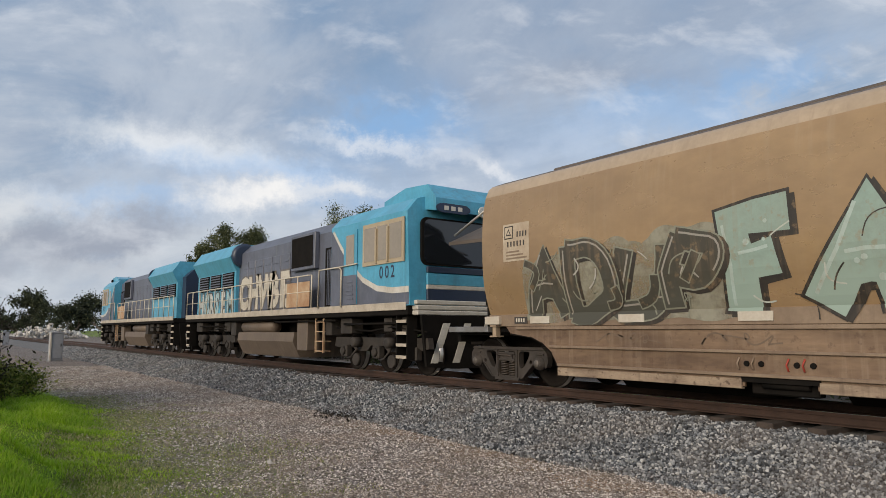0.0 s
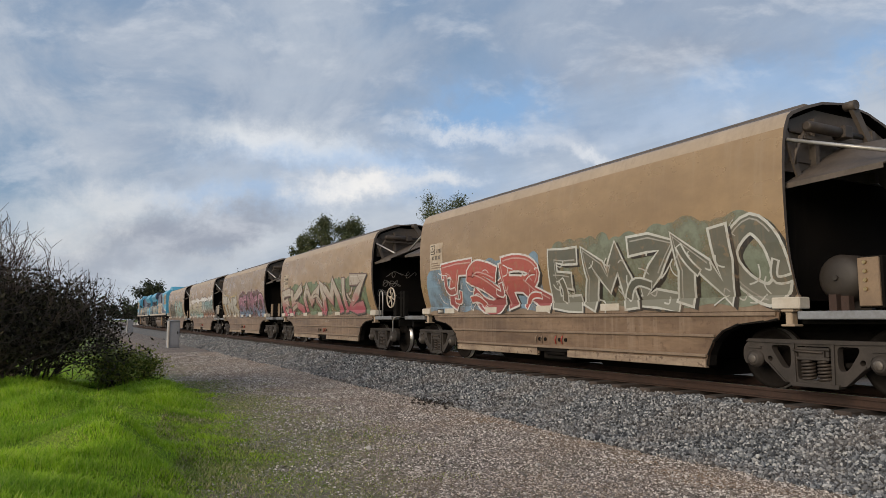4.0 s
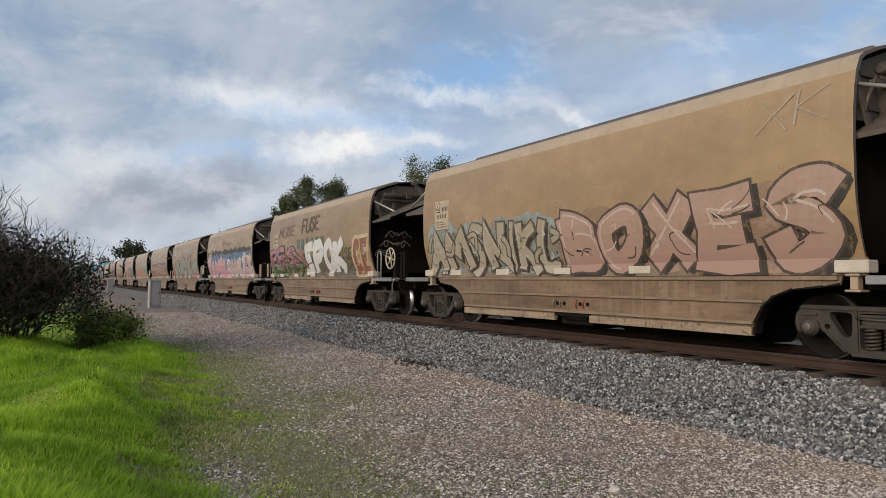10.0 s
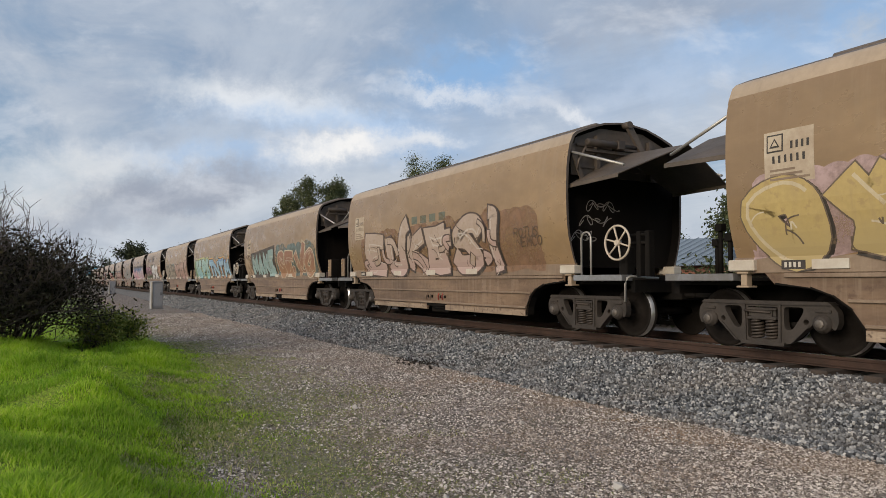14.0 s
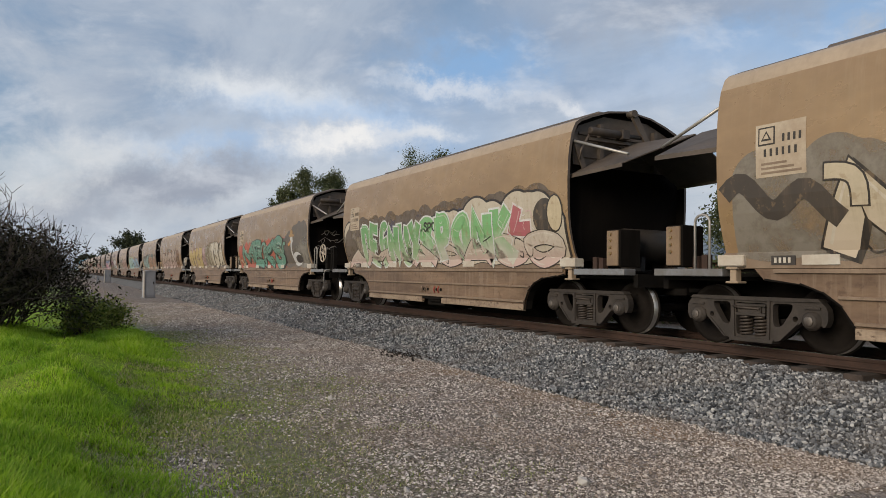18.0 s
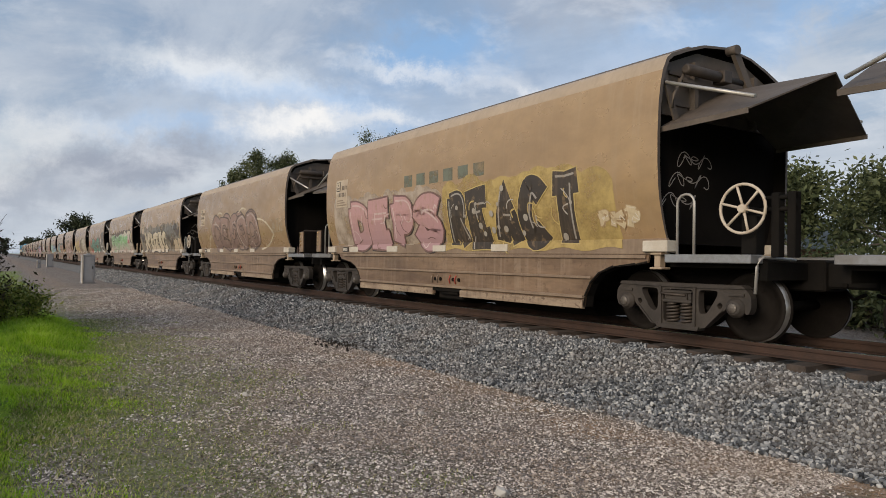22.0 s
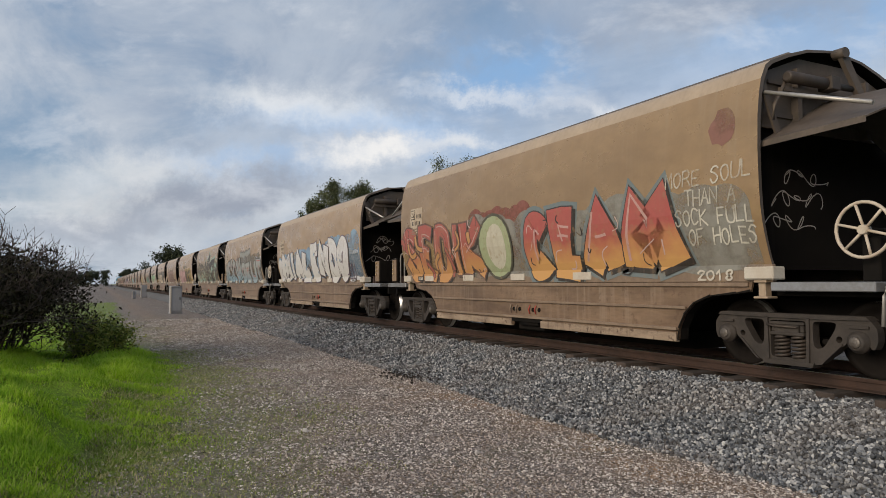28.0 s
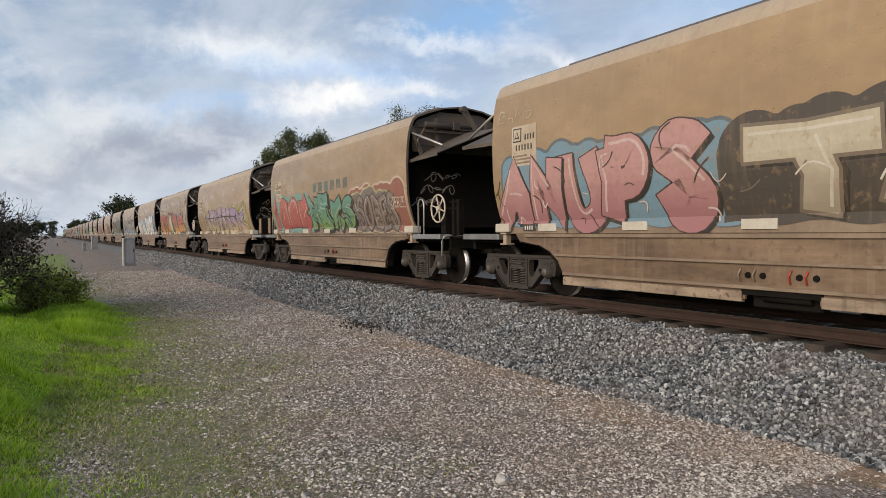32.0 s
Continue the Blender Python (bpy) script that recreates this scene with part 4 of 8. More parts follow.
def cloud(parent, y0, y1, z0, z1, tone, seed, edge=None, r=(0.18, 0.38), solid=False):
    """A sprayed background patch with a lumpy upper edge; z1 may rise or fall along it."""
    rnd = random.Random(seed)
    n = max(3, int((y1 - y0) / 0.34))
    ends = z1 if isinstance(z1, tuple) else (z1, z1)
    r1 = min(r[1], (y1 - y0) / 3)
    discs = []
    for k in range(n):
        t = (k + 0.5) / n
        q = rnd.uniform(min(r[0], r1), r1)
        discs.append((y0 + q * 0.7 + (y1 - y0 - 1.4 * q) * t, ends[0] + (ends[1] - ends[0]) * t - q * rnd.uniform(0.8, 1.4), q))

    def outline(grow):
        us = np.arange(y0 - grow, y1 + grow, 0.06)
        top = [max([z0 + 0.12 + 0.05 * math.sin(u * 9)] + [z + math.sqrt((q + grow) ** 2 - (u - c) ** 2) for c, z, q in discs if abs(u - c) < q + grow]) for u in us]
        foot = [z0 + 0.06 * math.sin(u * 3.1 + seed) ** 2 - grow * 0.3 for u in us]
        m = len(us)
        pts = [(-u, z) for u, z in zip(us, foot)] + [(-u, z) for u, z in zip(us, top)]
        return pts, [(k, k + 1, m + k + 1, m + k) for k in range(m - 1)]

    lift = 0.0010 + 0.0004 * (seed % 5)
    kind = paint if solid else faded
    if edge:
        spread(parent, "graffiti_outline", [(*outline(0.05), lift, (kind(*edge),), None)])
    return spread(parent, "graffiti_background", [(*outline(0.0), lift + 0.0002, (kind(*tone),), None)])


def swoosh(u, z, du, dz, curl, n=8):
    """A curved line of points for a free stroke."""
    ln = math.hypot(du, dz) or 1
    nx, nz = -dz / ln, du / ln
    return [(u + du * t + nx * curl * math.sin(math.pi * t), z + dz * t + nz * curl * math.sin(math.pi * t)) for t in (k / (n - 1) for k in range(n))]


def blend_paint(high, low, z):
    """Sprayed paint that fades from one tone to another about a height on the side."""
    key = (high, low, round(z, 1))
    if key not in BLENDS:
        m = paint(*high).copy()
        nt = m.node_tree
        N, L = nt.nodes.new, nt.links.new
        tc, sep, mr, mx, ns, ad = N("ShaderNodeTexCoord"), N("ShaderNodeSeparateXYZ"), N("ShaderNodeMapRange"), N("ShaderNodeMix"), N("ShaderNodeTexNoise"), N("ShaderNodeMath")
        L(tc.outputs["Object"], sep.inputs[0])
        ns.inputs["Scale"].default_value, ns.inputs["Detail"].default_value = 2.5, 5.0
        L(tc.outputs["Object"], ns.inputs["Vector"])
        ad.operation = "MULTIPLY_ADD"
        L(ns.outputs["Fac"], ad.inputs[0])
        ad.inputs[1].default_value = 0.7
        L(sep.outputs[2], ad.inputs[2])
        mr.inputs[1].default_value, mr.inputs[2].default_value = z + 0.35 + 0.25, z + 0.35 - 0.25
        L(ad.outputs[0], mr.inputs[0])
        mx.data_type = "RGBA"
        b = nt.nodes["Principled BSDF"]
        L(b.inputs["Base Color"].links[0].from_socket, mx.inputs[6])
        mx.inputs[7].default_value = (*dusted(low), 1)
        L(mr.outputs[0], mx.inputs[0])
        L(mx.outputs[2], b.inputs["Base Color"])
        BLENDS[key] = m
    return BLENDS[key]


def half_mix(a, b, f=0.5):
    return tuple(p + (q - p) * f for p, q in zip(a, b))


def piece(parent, word, y0, y1, z0, z1, fill, line, seed=1, low=None, halo=None, fat=0.15, shine=None, wild=0.7, sharp=1, edge=0.042, drop=0.07, arrow=0):
    """A lettered piece: halo, block shadow, outline, fill and highlights; each letter leaned, swelled and bent by itself."""
    rnd = random.Random(seed * 77 + len(word))
    n = len(word)
    tops = z1 if isinstance(z1, tuple) else (z1, z1)
    wide = [{"I": 0.5, "1": 0.7, "M": 1.25, "W": 1.3}.get(c, 1.0) * rnd.uniform(0.88, 1.12) for c in word]
    scale = (y1 - y0) / sum(wide)
    dark = tuple(c * 0.35 for c in line) if max(line) > 0.2 and drop < 0.06 else (0.022, 0.020, 0.019)
    at = y0
    for i, ch in enumerate(word):
        wd = wide[i] * scale
        c0 = at + wd / 2
        at += wd
        t = (c0 - y0) / (y1 - y0)
        foot = z0 + rnd.uniform(0.0, 0.10) * wild
        tall = tops[0] + (tops[1] - tops[0]) * t - foot + rnd.uniform(-0.10, 0.05) * wild
        lean, turn, bow = rnd.uniform(-0.22, 0.30) * wild, rnd.uniform(-0.12, 0.12) * wild, rnd.uniform(-0.10, 0.10) * wild
        belly, ph = rnd.uniform(0.82, 1.12), rnd.uniform(0, 6)
        w = fat * min(wd, tall * 0.85)
        room = wd * 1.06 - 2 * w

        def lay(p):
            u, v = p[0] - 0.5, p[1]
            x = u * room * (1 + (belly - 1) * math.sin(math.pi * v)) + (v - 0.5) * lean * wd + bow * wd * math.sin(math.pi * 1.6 * v + ph)
            return c0 + x, foot + w + (tall - 2 * w) * (v + turn * u + 0.05 * wild * math.sin(5 * u + ph))

        lines = [[lay(p) for p in s] for s in strokes(ch)]
        for k in range(arrow if i % 2 == seed % 2 else 0):
            end = lines[-1][-1]
            lines.append(swoosh(*end, rnd.uniform(-0.5, 0.5) * wd, rnd.uniform(0.1, 0.35) * tall, rnd.uniform(-0.15, 0.15)))
        up = 0.0030 + 0.0078 * (i % 2)
        shapes = []
        for q, ln in enumerate(lines):
            e = 0.00022 * q
            if halo:
                shapes.append((*band(ln, w + edge + 0.085, w * 0.6 + 0.08), 0.0026 + e, (paint(*halo),), None))
            if drop:
                shapes.append((*band([(a + drop, b - drop * 0.7) for a, b in ln], w + edge, w * 0.5), up + e, (paint(*dark),), None))
            shapes.append((*band(ln, w + edge, w * 0.35 + edge, 0, 0.10), up + 0.0012 + e, (paint(*line),), None))
            tone = blend_paint(fill, low, (z0 * 0.6 + sum(tops) * 0.2)) if low else paint(*fill)
            shapes.append((*band(ln, w, w * 0.35, 0, 0.10), up + 0.0024 + e, (tone,), None))
            if w > 0.05:
                shapes.append((*band(ln[:max(3, len(ln) * 2 // 3)], w * 0.10, 0, w * 0.62), up + 0.0036 + e, (paint(*(shine or half_mix(fill, (0.8, 0.78, 0.74), 0.35))),), None))
        for k in range(2 + 2 * sharp):
            u, z = c0 + rnd.uniform(-0.45, 0.45) * wd, foot + tall * rnd.uniform(0.12, 0.85)
            ln = swoosh(u, z, rnd.uniform(-0.3, 0.3) * wd, rnd.uniform(-0.25, 0.25) * tall, rnd.uniform(-0.12, 0.12))
            shapes.append((*band(ln, rnd.uniform(0.007, 0.014)), up + 0.0046 + 0.0001 * k, (paint(*(line if k % 3 else half_mix(fill, (0.8, 0.78, 0.74), 0.5))),), None))
        for k in range(max(0, sharp - 1)):
            u, z = c0 + rnd.uniform(-0.55, 0.55) * wd, foot + tall * rnd.uniform(0.05, 0.6)
            ln = swoosh(u, z, rnd.uniform(-0.5, 0.5) * wd, rnd.uniform(0.12, 0.4) * tall, rnd.uniform(-0.25, 0.25))
            ww = w * rnd.uniform(0.25, 0.5)
            shapes.append((*band(ln, ww + edge * 0.8, 0.02), up + 0.0054 + 0.0004 * k, (paint(*line),), None))
            shapes.append((*band(ln, ww, 0), up + 0.0056 + 0.0004 * k, (paint(*(low if low and k % 2 else fill)),), None))
        if shine:
            for k in range(3):
                shapes.append((*disc(c0 + rnd.uniform(-0.4, 0.4) * wd, foot + tall * rnd.uniform(0.1, 0.9), rnd.uniform(0.02, 0.05), 8), up + 0.0066, (paint(*shine),), None))
        if shapes:
            spread(parent, "graffiti_letter", shapes)


def tag(parent, word, y0, y1, z0, z1, tone, seed=1, w=0.020, lean=0.25):
    """A quick single-line signature."""
    rnd = random.Random(seed)
    step, tall = (y1 - y0) / len(word), z1 - z0
    for i, ch in enumerate(word):
        shapes = []
        a, j = rnd.uniform(-0.15, 0.2), rnd.uniform(-0.08, 0.08)
        for q, s in enumerate(strokes(ch)):
            ln = [(y0 + (i + 0.1 + x * 0.8 + (lean + a) * (y - 0.5) * 0.6) * step, z0 + (y + j + a * (x - 0.5) * 0.4) * tall) for x, y in s]
            shapes.append((*band(ln, w, w), 0.0125 + 0.0002 * (q + 2 * (i % 2)), (faded(*tone) if w < 0.02 else paint(*tone),), None))
        if shapes:
            spread(parent, "tag_letter", shapes)


def bars(parent, y0, y1, z0, z1, tone, n):
    """A row of plain worn bars where faded lettering stood."""
    for k in range(n):
        a = y0 + (y1 - y0) * k / n
        b = a + (y1 - y0) / n * 0.66
        spread(parent, "faded_bar", [([(-a, z0), (-b, z0), (-b, z1), (-a, z1)], [(0, 1, 2, 3)], 0.0008, (faded(*tone),), None)])


def dots(parent, y0, y1, z0, z1, r, tone, n, seed, lift=0.0135):
    rnd = random.Random(seed)
    shapes = [(*disc(rnd.uniform(y0, y1), rnd.uniform(z0, z1), r * rnd.uniform(0.6, 1.3), 10), lift + 0.00012 * k, (paint(*tone),), None) for k in range(n)]
    if n > 40:
        spread(parent, "graffiti_specks", shapes)
        return
    for shape in shapes:
        spread(parent, "graffiti_dot", [shape])


def C(r, g, b):
    """Base colour of a paint from its everyday 0 to 255 values."""
    lin = [((v / 255 + 0.055) / 1.055) ** 2.4 * k for v, k in ((r, 0.93), (g, 1.0), (b, 1.16))]
    grey = 0.3 * lin[0] + 0.6 * lin[1] + 0.1 * lin[2]
    return tuple(round(v * 0.88 + grey * 0.12, 3) for v in lin)


def paint_wagons(W):
    black, white, cream, brown = C(38, 35, 33), C(214, 208, 198), C(206, 186, 150), C(88, 66, 52)
    w = W[0]
    cloud(w, 1.0, 5.2, 1.16, (2.3, 2.55), C(150, 146, 122), 1)
    piece(w, "ADUP", 1.15, 5.1, 1.15, 2.5, C(58, 58, 48), C(128, 132, 112), 1, C(72, 72, 60), fat=0.15, edge=0.025, sharp=2, wild=1.0)
    cloud(w, 9.3, 10.5, 1.3, (2.45, 1.95), C(160, 150, 126), 2)
    piece(w, "FACH", 5.05, 9.7, 1.15, (2.72, 2.66), C(140, 168, 150), black, 2, C(150, 172, 152), fat=0.19, shine=C(176, 196, 180), wild=0.5)
    w = W[1]
    cloud(w, 0.1, 10.9, 1.18, (2.58, 2.68), C(222, 214, 200), 3, brown, (0.24, 0.40), True)
    dots(w, 0.4, 10.7, 2.1, 2.4, 0.022, C(70, 60, 54), 90, 3, 0.0022)
    piece(w, "HINSUE", 0.1, 6.5, 1.15, (2.38, 2.32), C(196, 178, 140), brown, 3, C(130, 166, 152), fat=0.16, sharp=2)
    piece(w, "LURNE", 6.5, 11.0, 1.15, (2.4, 2.38), C(116, 156, 150), black, 4, C(146, 92, 60), fat=0.19, wild=0.5, drop=0.05)
    for k in range(7):
        tag(w, "I", 1.3 + 1.35 * k, 1.5 + 1.35 * k, 2.7, 2.7 + 0.16 + 0.06 * (k % 3), brown, k, 0.03, 0)
    w = W[2]
    piece(w, "TNK", 0.25, 4.6, 1.15, 2.45, C(176, 168, 150), C(116, 108, 92), 5, halo=C(178, 150, 84), fat=0.20, wild=0.4)
    cloud(w, 4.9, 11.0, 1.15, (2.5, 2.5), C(96, 58, 62), 45, C(190, 160, 150), (0.5, 0.8))
    piece(w, "BENKO", 5.0, 10.9, 1.15, (2.42, 2.42), C(146, 84, 108), black, 6, C(92, 122, 142), None, 0.15, shine=C(206, 150, 160), sharp=4, wild=1.0, arrow=1)
    w = W[3]
    cloud(w, 0.3, 10.6, 1.18, 2.5, C(104, 128, 92), 5)
    piece(w, "EKMMIZ", 0.2, 10.4, 1.15, (2.35, 2.6), C(182, 166, 144), C(92, 64, 62), 7, C(178, 74, 88), None, 0.15, sharp=2, wild=0.9)
    w = W[4]
    cloud(w, 0.3, 5.6, 1.18, 2.4, C(116, 152, 168), 6)
    piece(w, "TSR", 1.0, 5.6, 1.15, 2.4, C(184, 58, 54), C(226, 214, 200), 8, C(158, 64, 66), None, 0.16, sharp=3)
    cloud(w, 5.8, 11.0, 1.18, 2.55, C(120, 132, 108), 47)
    piece(w, "EMZNO", 5.8, 11.0, 1.15, 2.4, C(88, 90, 76), C(204, 200, 182), 9, C(126, 124, 106), None, 0.13, sharp=2)
    w = W[5]
    cloud(w, 0.05, 10.95, 1.16, (2.75, 2.45), C(76, 158, 138), 6, None, (0.3, 0.6), True)
    cloud(w, 9.0, 10.3, 1.3, (2.3, 2.1), C(132, 184, 166), 8)
    piece(w, "RESKU", 0.75, 9.8, 1.15, (2.45, 2.45), C(182, 106, 104), C(214, 184, 96), 10, C(190, 124, 96), None, 0.21, wild=0.35, drop=0.14, edge=0.03)
    tag(w, "21", 9.75, 10.1, 1.55, 1.8, black, 3, 0.018)
    bars(w, 3.2, 6.4, 2.72, 2.92, C(170, 164, 130), 5)
    w = W[6]
    cloud(w, 0.15, 10.9, 1.18, (2.5, 2.55), C(72, 92, 106), 7, None, (0.2, 0.36))
    cloud(w, 9.6, 10.95, 1.2, 2.3, C(82, 108, 96), 46)
    piece(w, "TCCKS", 0.15, 5.3, 1.15, (2.3, 2.3), C(152, 92, 78), C(206, 184, 160), 11, C(138, 86, 74), fat=0.16, sharp=2, drop=0.05)
    piece(w, "SEHOI", 5.3, 10.6, 1.15, (2.35, 2.25), C(150, 90, 78), C(212, 188, 164), 12, C(136, 88, 78), fat=0.18, sharp=2, drop=0.05, arrow=1)
    tag(w, "ZEKI", 9.9, 10.8, 2.5, 2.8, cream, 3, 0.014)
    w = W[7]
    cloud(w, 8.7, 10.95, 1.4, (2.1, 2.45), C(136, 142, 130), 9, black, (0.25, 0.4), True)
    cloud(w, 8.5, 10.95, 1.16, (1.75, 1.6), C(196, 92, 106), 8, black, (0.2, 0.3), True)
    cloud(w, 0.15, 1.3, 1.16, 1.9, C(186, 88, 100), 12, black)
    piece(w, "WOMDOK", 1.0, 8.7, 1.15, (2.45, 2.75), C(136, 142, 130), C(58, 56, 52), 13, C(146, 150, 138), None, 0.20, shine=C(196, 104, 112), wild=0.6)
    w = W[8]
    cloud(w, 0.1, 10.95, 1.5, (2.75, 2.7), C(50, 48, 48), 10, None, (0.16, 0.34), True)
    cloud(w, 0.1, 10.95, 1.2, (2.5, 2.5), C(64, 102, 140), 11, None, (0.2, 0.34), True)
    cloud(w, 0.3, 10.9, 1.2, (2.3, 2.4), C(86, 130, 164), 14, None, (0.2, 0.34))
    piece(w, "TAMOL", 0.15, 5.6, 1.15, (2.2, 2.3), C(212, 146, 152), C(232, 204, 198), 14, C(196, 116, 128), fat=0.19, drop=0)
    piece(w, "SAMUCK", 5.4, 10.95, 1.15, (2.1, 2.3), C(208, 178, 172), C(238, 222, 214), 15, C(188, 138, 140), None, 0.17, shine=C(178, 62, 66), sharp=2, drop=0.05, arrow=1)
    tag(w, "37", 9.5, 10.1, 1.75, 2.15, C(40, 60, 92), 4, 0.03)
    scrawl(w, lambda u, v: (-half_at(2.8 + v) - 0.004, -(4.3 + u), 2.8 + v), 2.2, 0.42, 0.03, C(92, 74, 56), 4)
    dots(w, 7.6, 8.4, 2.7, 2.95, 0.07, C(96, 122, 78), 6, 5, 0.0032)
    w = W[9]
    bars(w, 3.9, 7.2, 2.25, 2.62, C(70, 108, 96), 6)
    cloud(w, 4.6, 10.0, 1.14, 1.9, C(86, 88, 82), 13)
    piece(w, "PESN", 0.15, 4.8, 1.5, 2.35, C(176, 108, 128), black, 16, C(160, 92, 112), fat=0.13, sharp=4, wild=1.1)
    piece(w, "BENT", 0.2, 4.8, 1.15, 1.75, C(86, 136, 74), black, 56, C(60, 110, 62), fat=0.13, sharp=3, wild=1.1)
    piece(w, "EPOK", 4.8, 9.0, 1.2, (2.45, 2.55), C(222, 218, 208), C(190, 184, 170), 17, fat=0.17, wild=0.7, drop=0, edge=0.01)
    piece(w, "CE", 9.7, 10.95, 1.2, 2.35, C(140, 66, 52), C(206, 180, 128), 18, halo=C(206, 178, 126), fat=0.22, wild=0.2, drop=0)
    tag(w, "NUSE", 1.5, 3.6, 2.82, 3.2, C(112, 90, 70), 6, 0.035)
    tag(w, "FUSE", 4.5, 6.5, 2.9, 3.38, C(74, 62, 52), 7, 0.045)
    tag(w, "OISE", 8.3, 9.6, 1.75, 2.1, C(58, 76, 58), 8, 0.030)
    w = W[10]
    cloud(w, 0.2, 5.5, 1.16, 2.4, C(146, 160, 152), 15)
    piece(w, "AMSNIKL", 0.25, 5.5, 1.15, (2.35, 2.35), C(166, 152, 126), C(70, 62, 56), 19, C(176, 160, 134), fat=0.15, sharp=2, wild=0.9)
    cloud(w, 5.3, 10.9, 1.14, (2.3, 2.4), C(172, 136, 112), 48)
    piece(w, "BOXES", 5.5, 10.95, 1.15, (2.3, 2.5), C(178, 138, 118), C(66, 52, 48), 20, C(172, 130, 112), fat=0.18, wild=0.6, drop=0.10)
    tag(w, "XK", 9.7, 10.8, 3.05, 3.5, C(176, 162, 136), 9, 0.014)
    w = W[11]
    cloud(w, 0.2, 10.9, 1.2, (2.55, 2.5), C(166, 156, 134), 16)
    cloud(w, 0.1, 5.4, 1.18, 2.45, C(84, 138, 96), 12, None, (0.15, 0.25), True)
    piece(w, "GEPS", 0.75, 5.3, 1.15, (2.35, 2.4), C(152, 194, 180), C(44, 58, 56), 21, C(134, 184, 178), C(196, 200, 120), 0.19, wild=0.4)
    cloud(w, 5.3, 10.95, 1.16, (2.3, 2.3), C(206, 124, 60), 50, None, (0.3, 0.6), True)
    piece(w, "TNTM", 5.35, 10.95, 1.15, (2.28, 2.28), C(140, 182, 196), black, 22, C(156, 196, 204), C(214, 152, 64), 0.19, wild=0.3, drop=0.12, shine=C(58, 128, 186))
    dots(w, 5.5, 10.7, 2.15, 2.35, 0.07, C(58, 122, 180), 7, 9, 0.0185)
    w = W[12]
    cloud(w, 0.1, 1.6, 1.18, 2.2, C(176, 146, 110), 14, brown, (0.3, 0.5))
    spread(w, "graffiti_background", [([(-1.35, 1.16), (-5.5, 1.16), (-5.5, 2.58), (-1.35, 2.32)], [(0, 1, 2, 3)], 0.0032, (paint(*C(62, 52, 44)),), None)])
    piece(w, "MANE", 1.5, 5.5, 1.2, (2.22, 2.42), C(122, 158, 150), C(56, 50, 44), 23, C(146, 176, 164), fat=0.20, wild=0.12, drop=0)
    cloud(w, 5.6, 10.95, 1.2, (2.5, 2.55), C(88, 116, 112), 15, None, (0.25, 0.45))
    piece(w, "SEVO", 5.9, 10.7, 1.15, (2.22, 2.28), C(146, 90, 62), C(214, 192, 154), 24, C(164, 112, 70), None, 0.20, sharp=2, drop=0.04, arrow=1)
    w = W[13]
    cloud(w, 1.0, 10.2, 1.2, (2.45, 2.6), C(142, 100, 68), 16, None, (0.3, 0.55))
    piece(w, "EUKESI", 1.4, 8.9, 1.15, (2.4, 2.5), C(184, 158, 134), C(70, 50, 44), 25, C(190, 156, 138), None, 0.19, sharp=3, wild=0.9, arrow=1)
    bars(w, 4.1, 6.6, 2.52, 2.72, C(92, 106, 88), 5)
    tag(w, "ROTUS", 9.3, 10.15, 1.92, 2.1, C(66, 52, 42), 10, 0.014)
    tag(w, "NEMCO", 9.35, 10.25, 1.72, 1.9, C(66, 52, 42), 11, 0.014)
    w = W[14]
    cloud(w, 0.3, 5.8, 1.3, 2.5, C(196, 160, 152), 18)
    piece(w, "OYCE", 0.3, 4.9, 1.15, 2.45, C(196, 164, 84), C(92, 76, 60), 26, C(184, 156, 92), fat=0.24, wild=0.4, drop=0.05, edge=0.02)
    cloud(w, 5.75, 10.6, 1.25, (2.6, 2.6), C(178, 164, 134), 19, C(88, 72, 58), (0.4, 0.62))
    dots(w, 5.9, 7.5, 1.35, 1.9, 0.10, C(116, 98, 76), 14, 20, 0.0045)
    piece(w, "TSA", 7.4, 10.7, 1.2, 2.65, C(206, 192, 164), C(96, 82, 66), 28, C(190, 172, 140), fat=0.19, wild=0.5)
    w = W[15]
    cloud(w, 7.2, 10.95, 1.16, (2.3, 3.05), C(92, 86, 78), 21, None, (0.3, 0.5), True)
    cloud(w, 0.2, 8.4, 1.16, (2.35, 2.45), C(188, 74, 54), 20, None, (0.2, 0.4), True)
    cloud(w, 9.3, 10.95, 1.16, (1.9, 2.4), C(136, 130, 116), 22)
    piece(w, "MEKS", 1.0, 8.0, 1.15, (2.3, 2.45), C(74, 142, 118), C(44, 70, 62), 27, C(92, 154, 128), None, 0.16, sharp=4, wild=1.0, drop=0.10)
    piece(w, "V", 0.5, 1.4, 1.15, 1.7, C(206, 164, 116), brown, 29, fat=0.2)
    # a plain pale bird standing beside the letters
    bird = [(*disc(9.55, 1.50, 0.52, 20, 0.27), 0.0062, (paint(*C(210, 206, 196)),), None), (*disc(9.75, 1.50, 0.40, 16, 0.16), 0.0066, (paint(*C(48, 46, 46)),), None),
            (*band(swoosh(9.1, 1.5, -0.05, 0.72, 0.10), 0.075, 0.03), 0.0070, (paint(*C(210, 206, 196)),), None), (*disc(9.05, 2.26, 0.17, 14), 0.0074, (paint(*C(210, 206, 196)),), None),
            (*band(swoosh(8.95, 2.22, -0.38, -0.16, 0.04), 0.06), 0.0078, (paint(*C(208, 140, 62)),), None), (*disc(9.05, 2.42, 0.34, 16, 0.06), 0.0082, (paint(*C(172, 128, 72)),), None), (*disc(9.05, 2.52, 0.17, 12, 0.13), 0.0086, (paint(*C(172, 128, 72)),), None)]
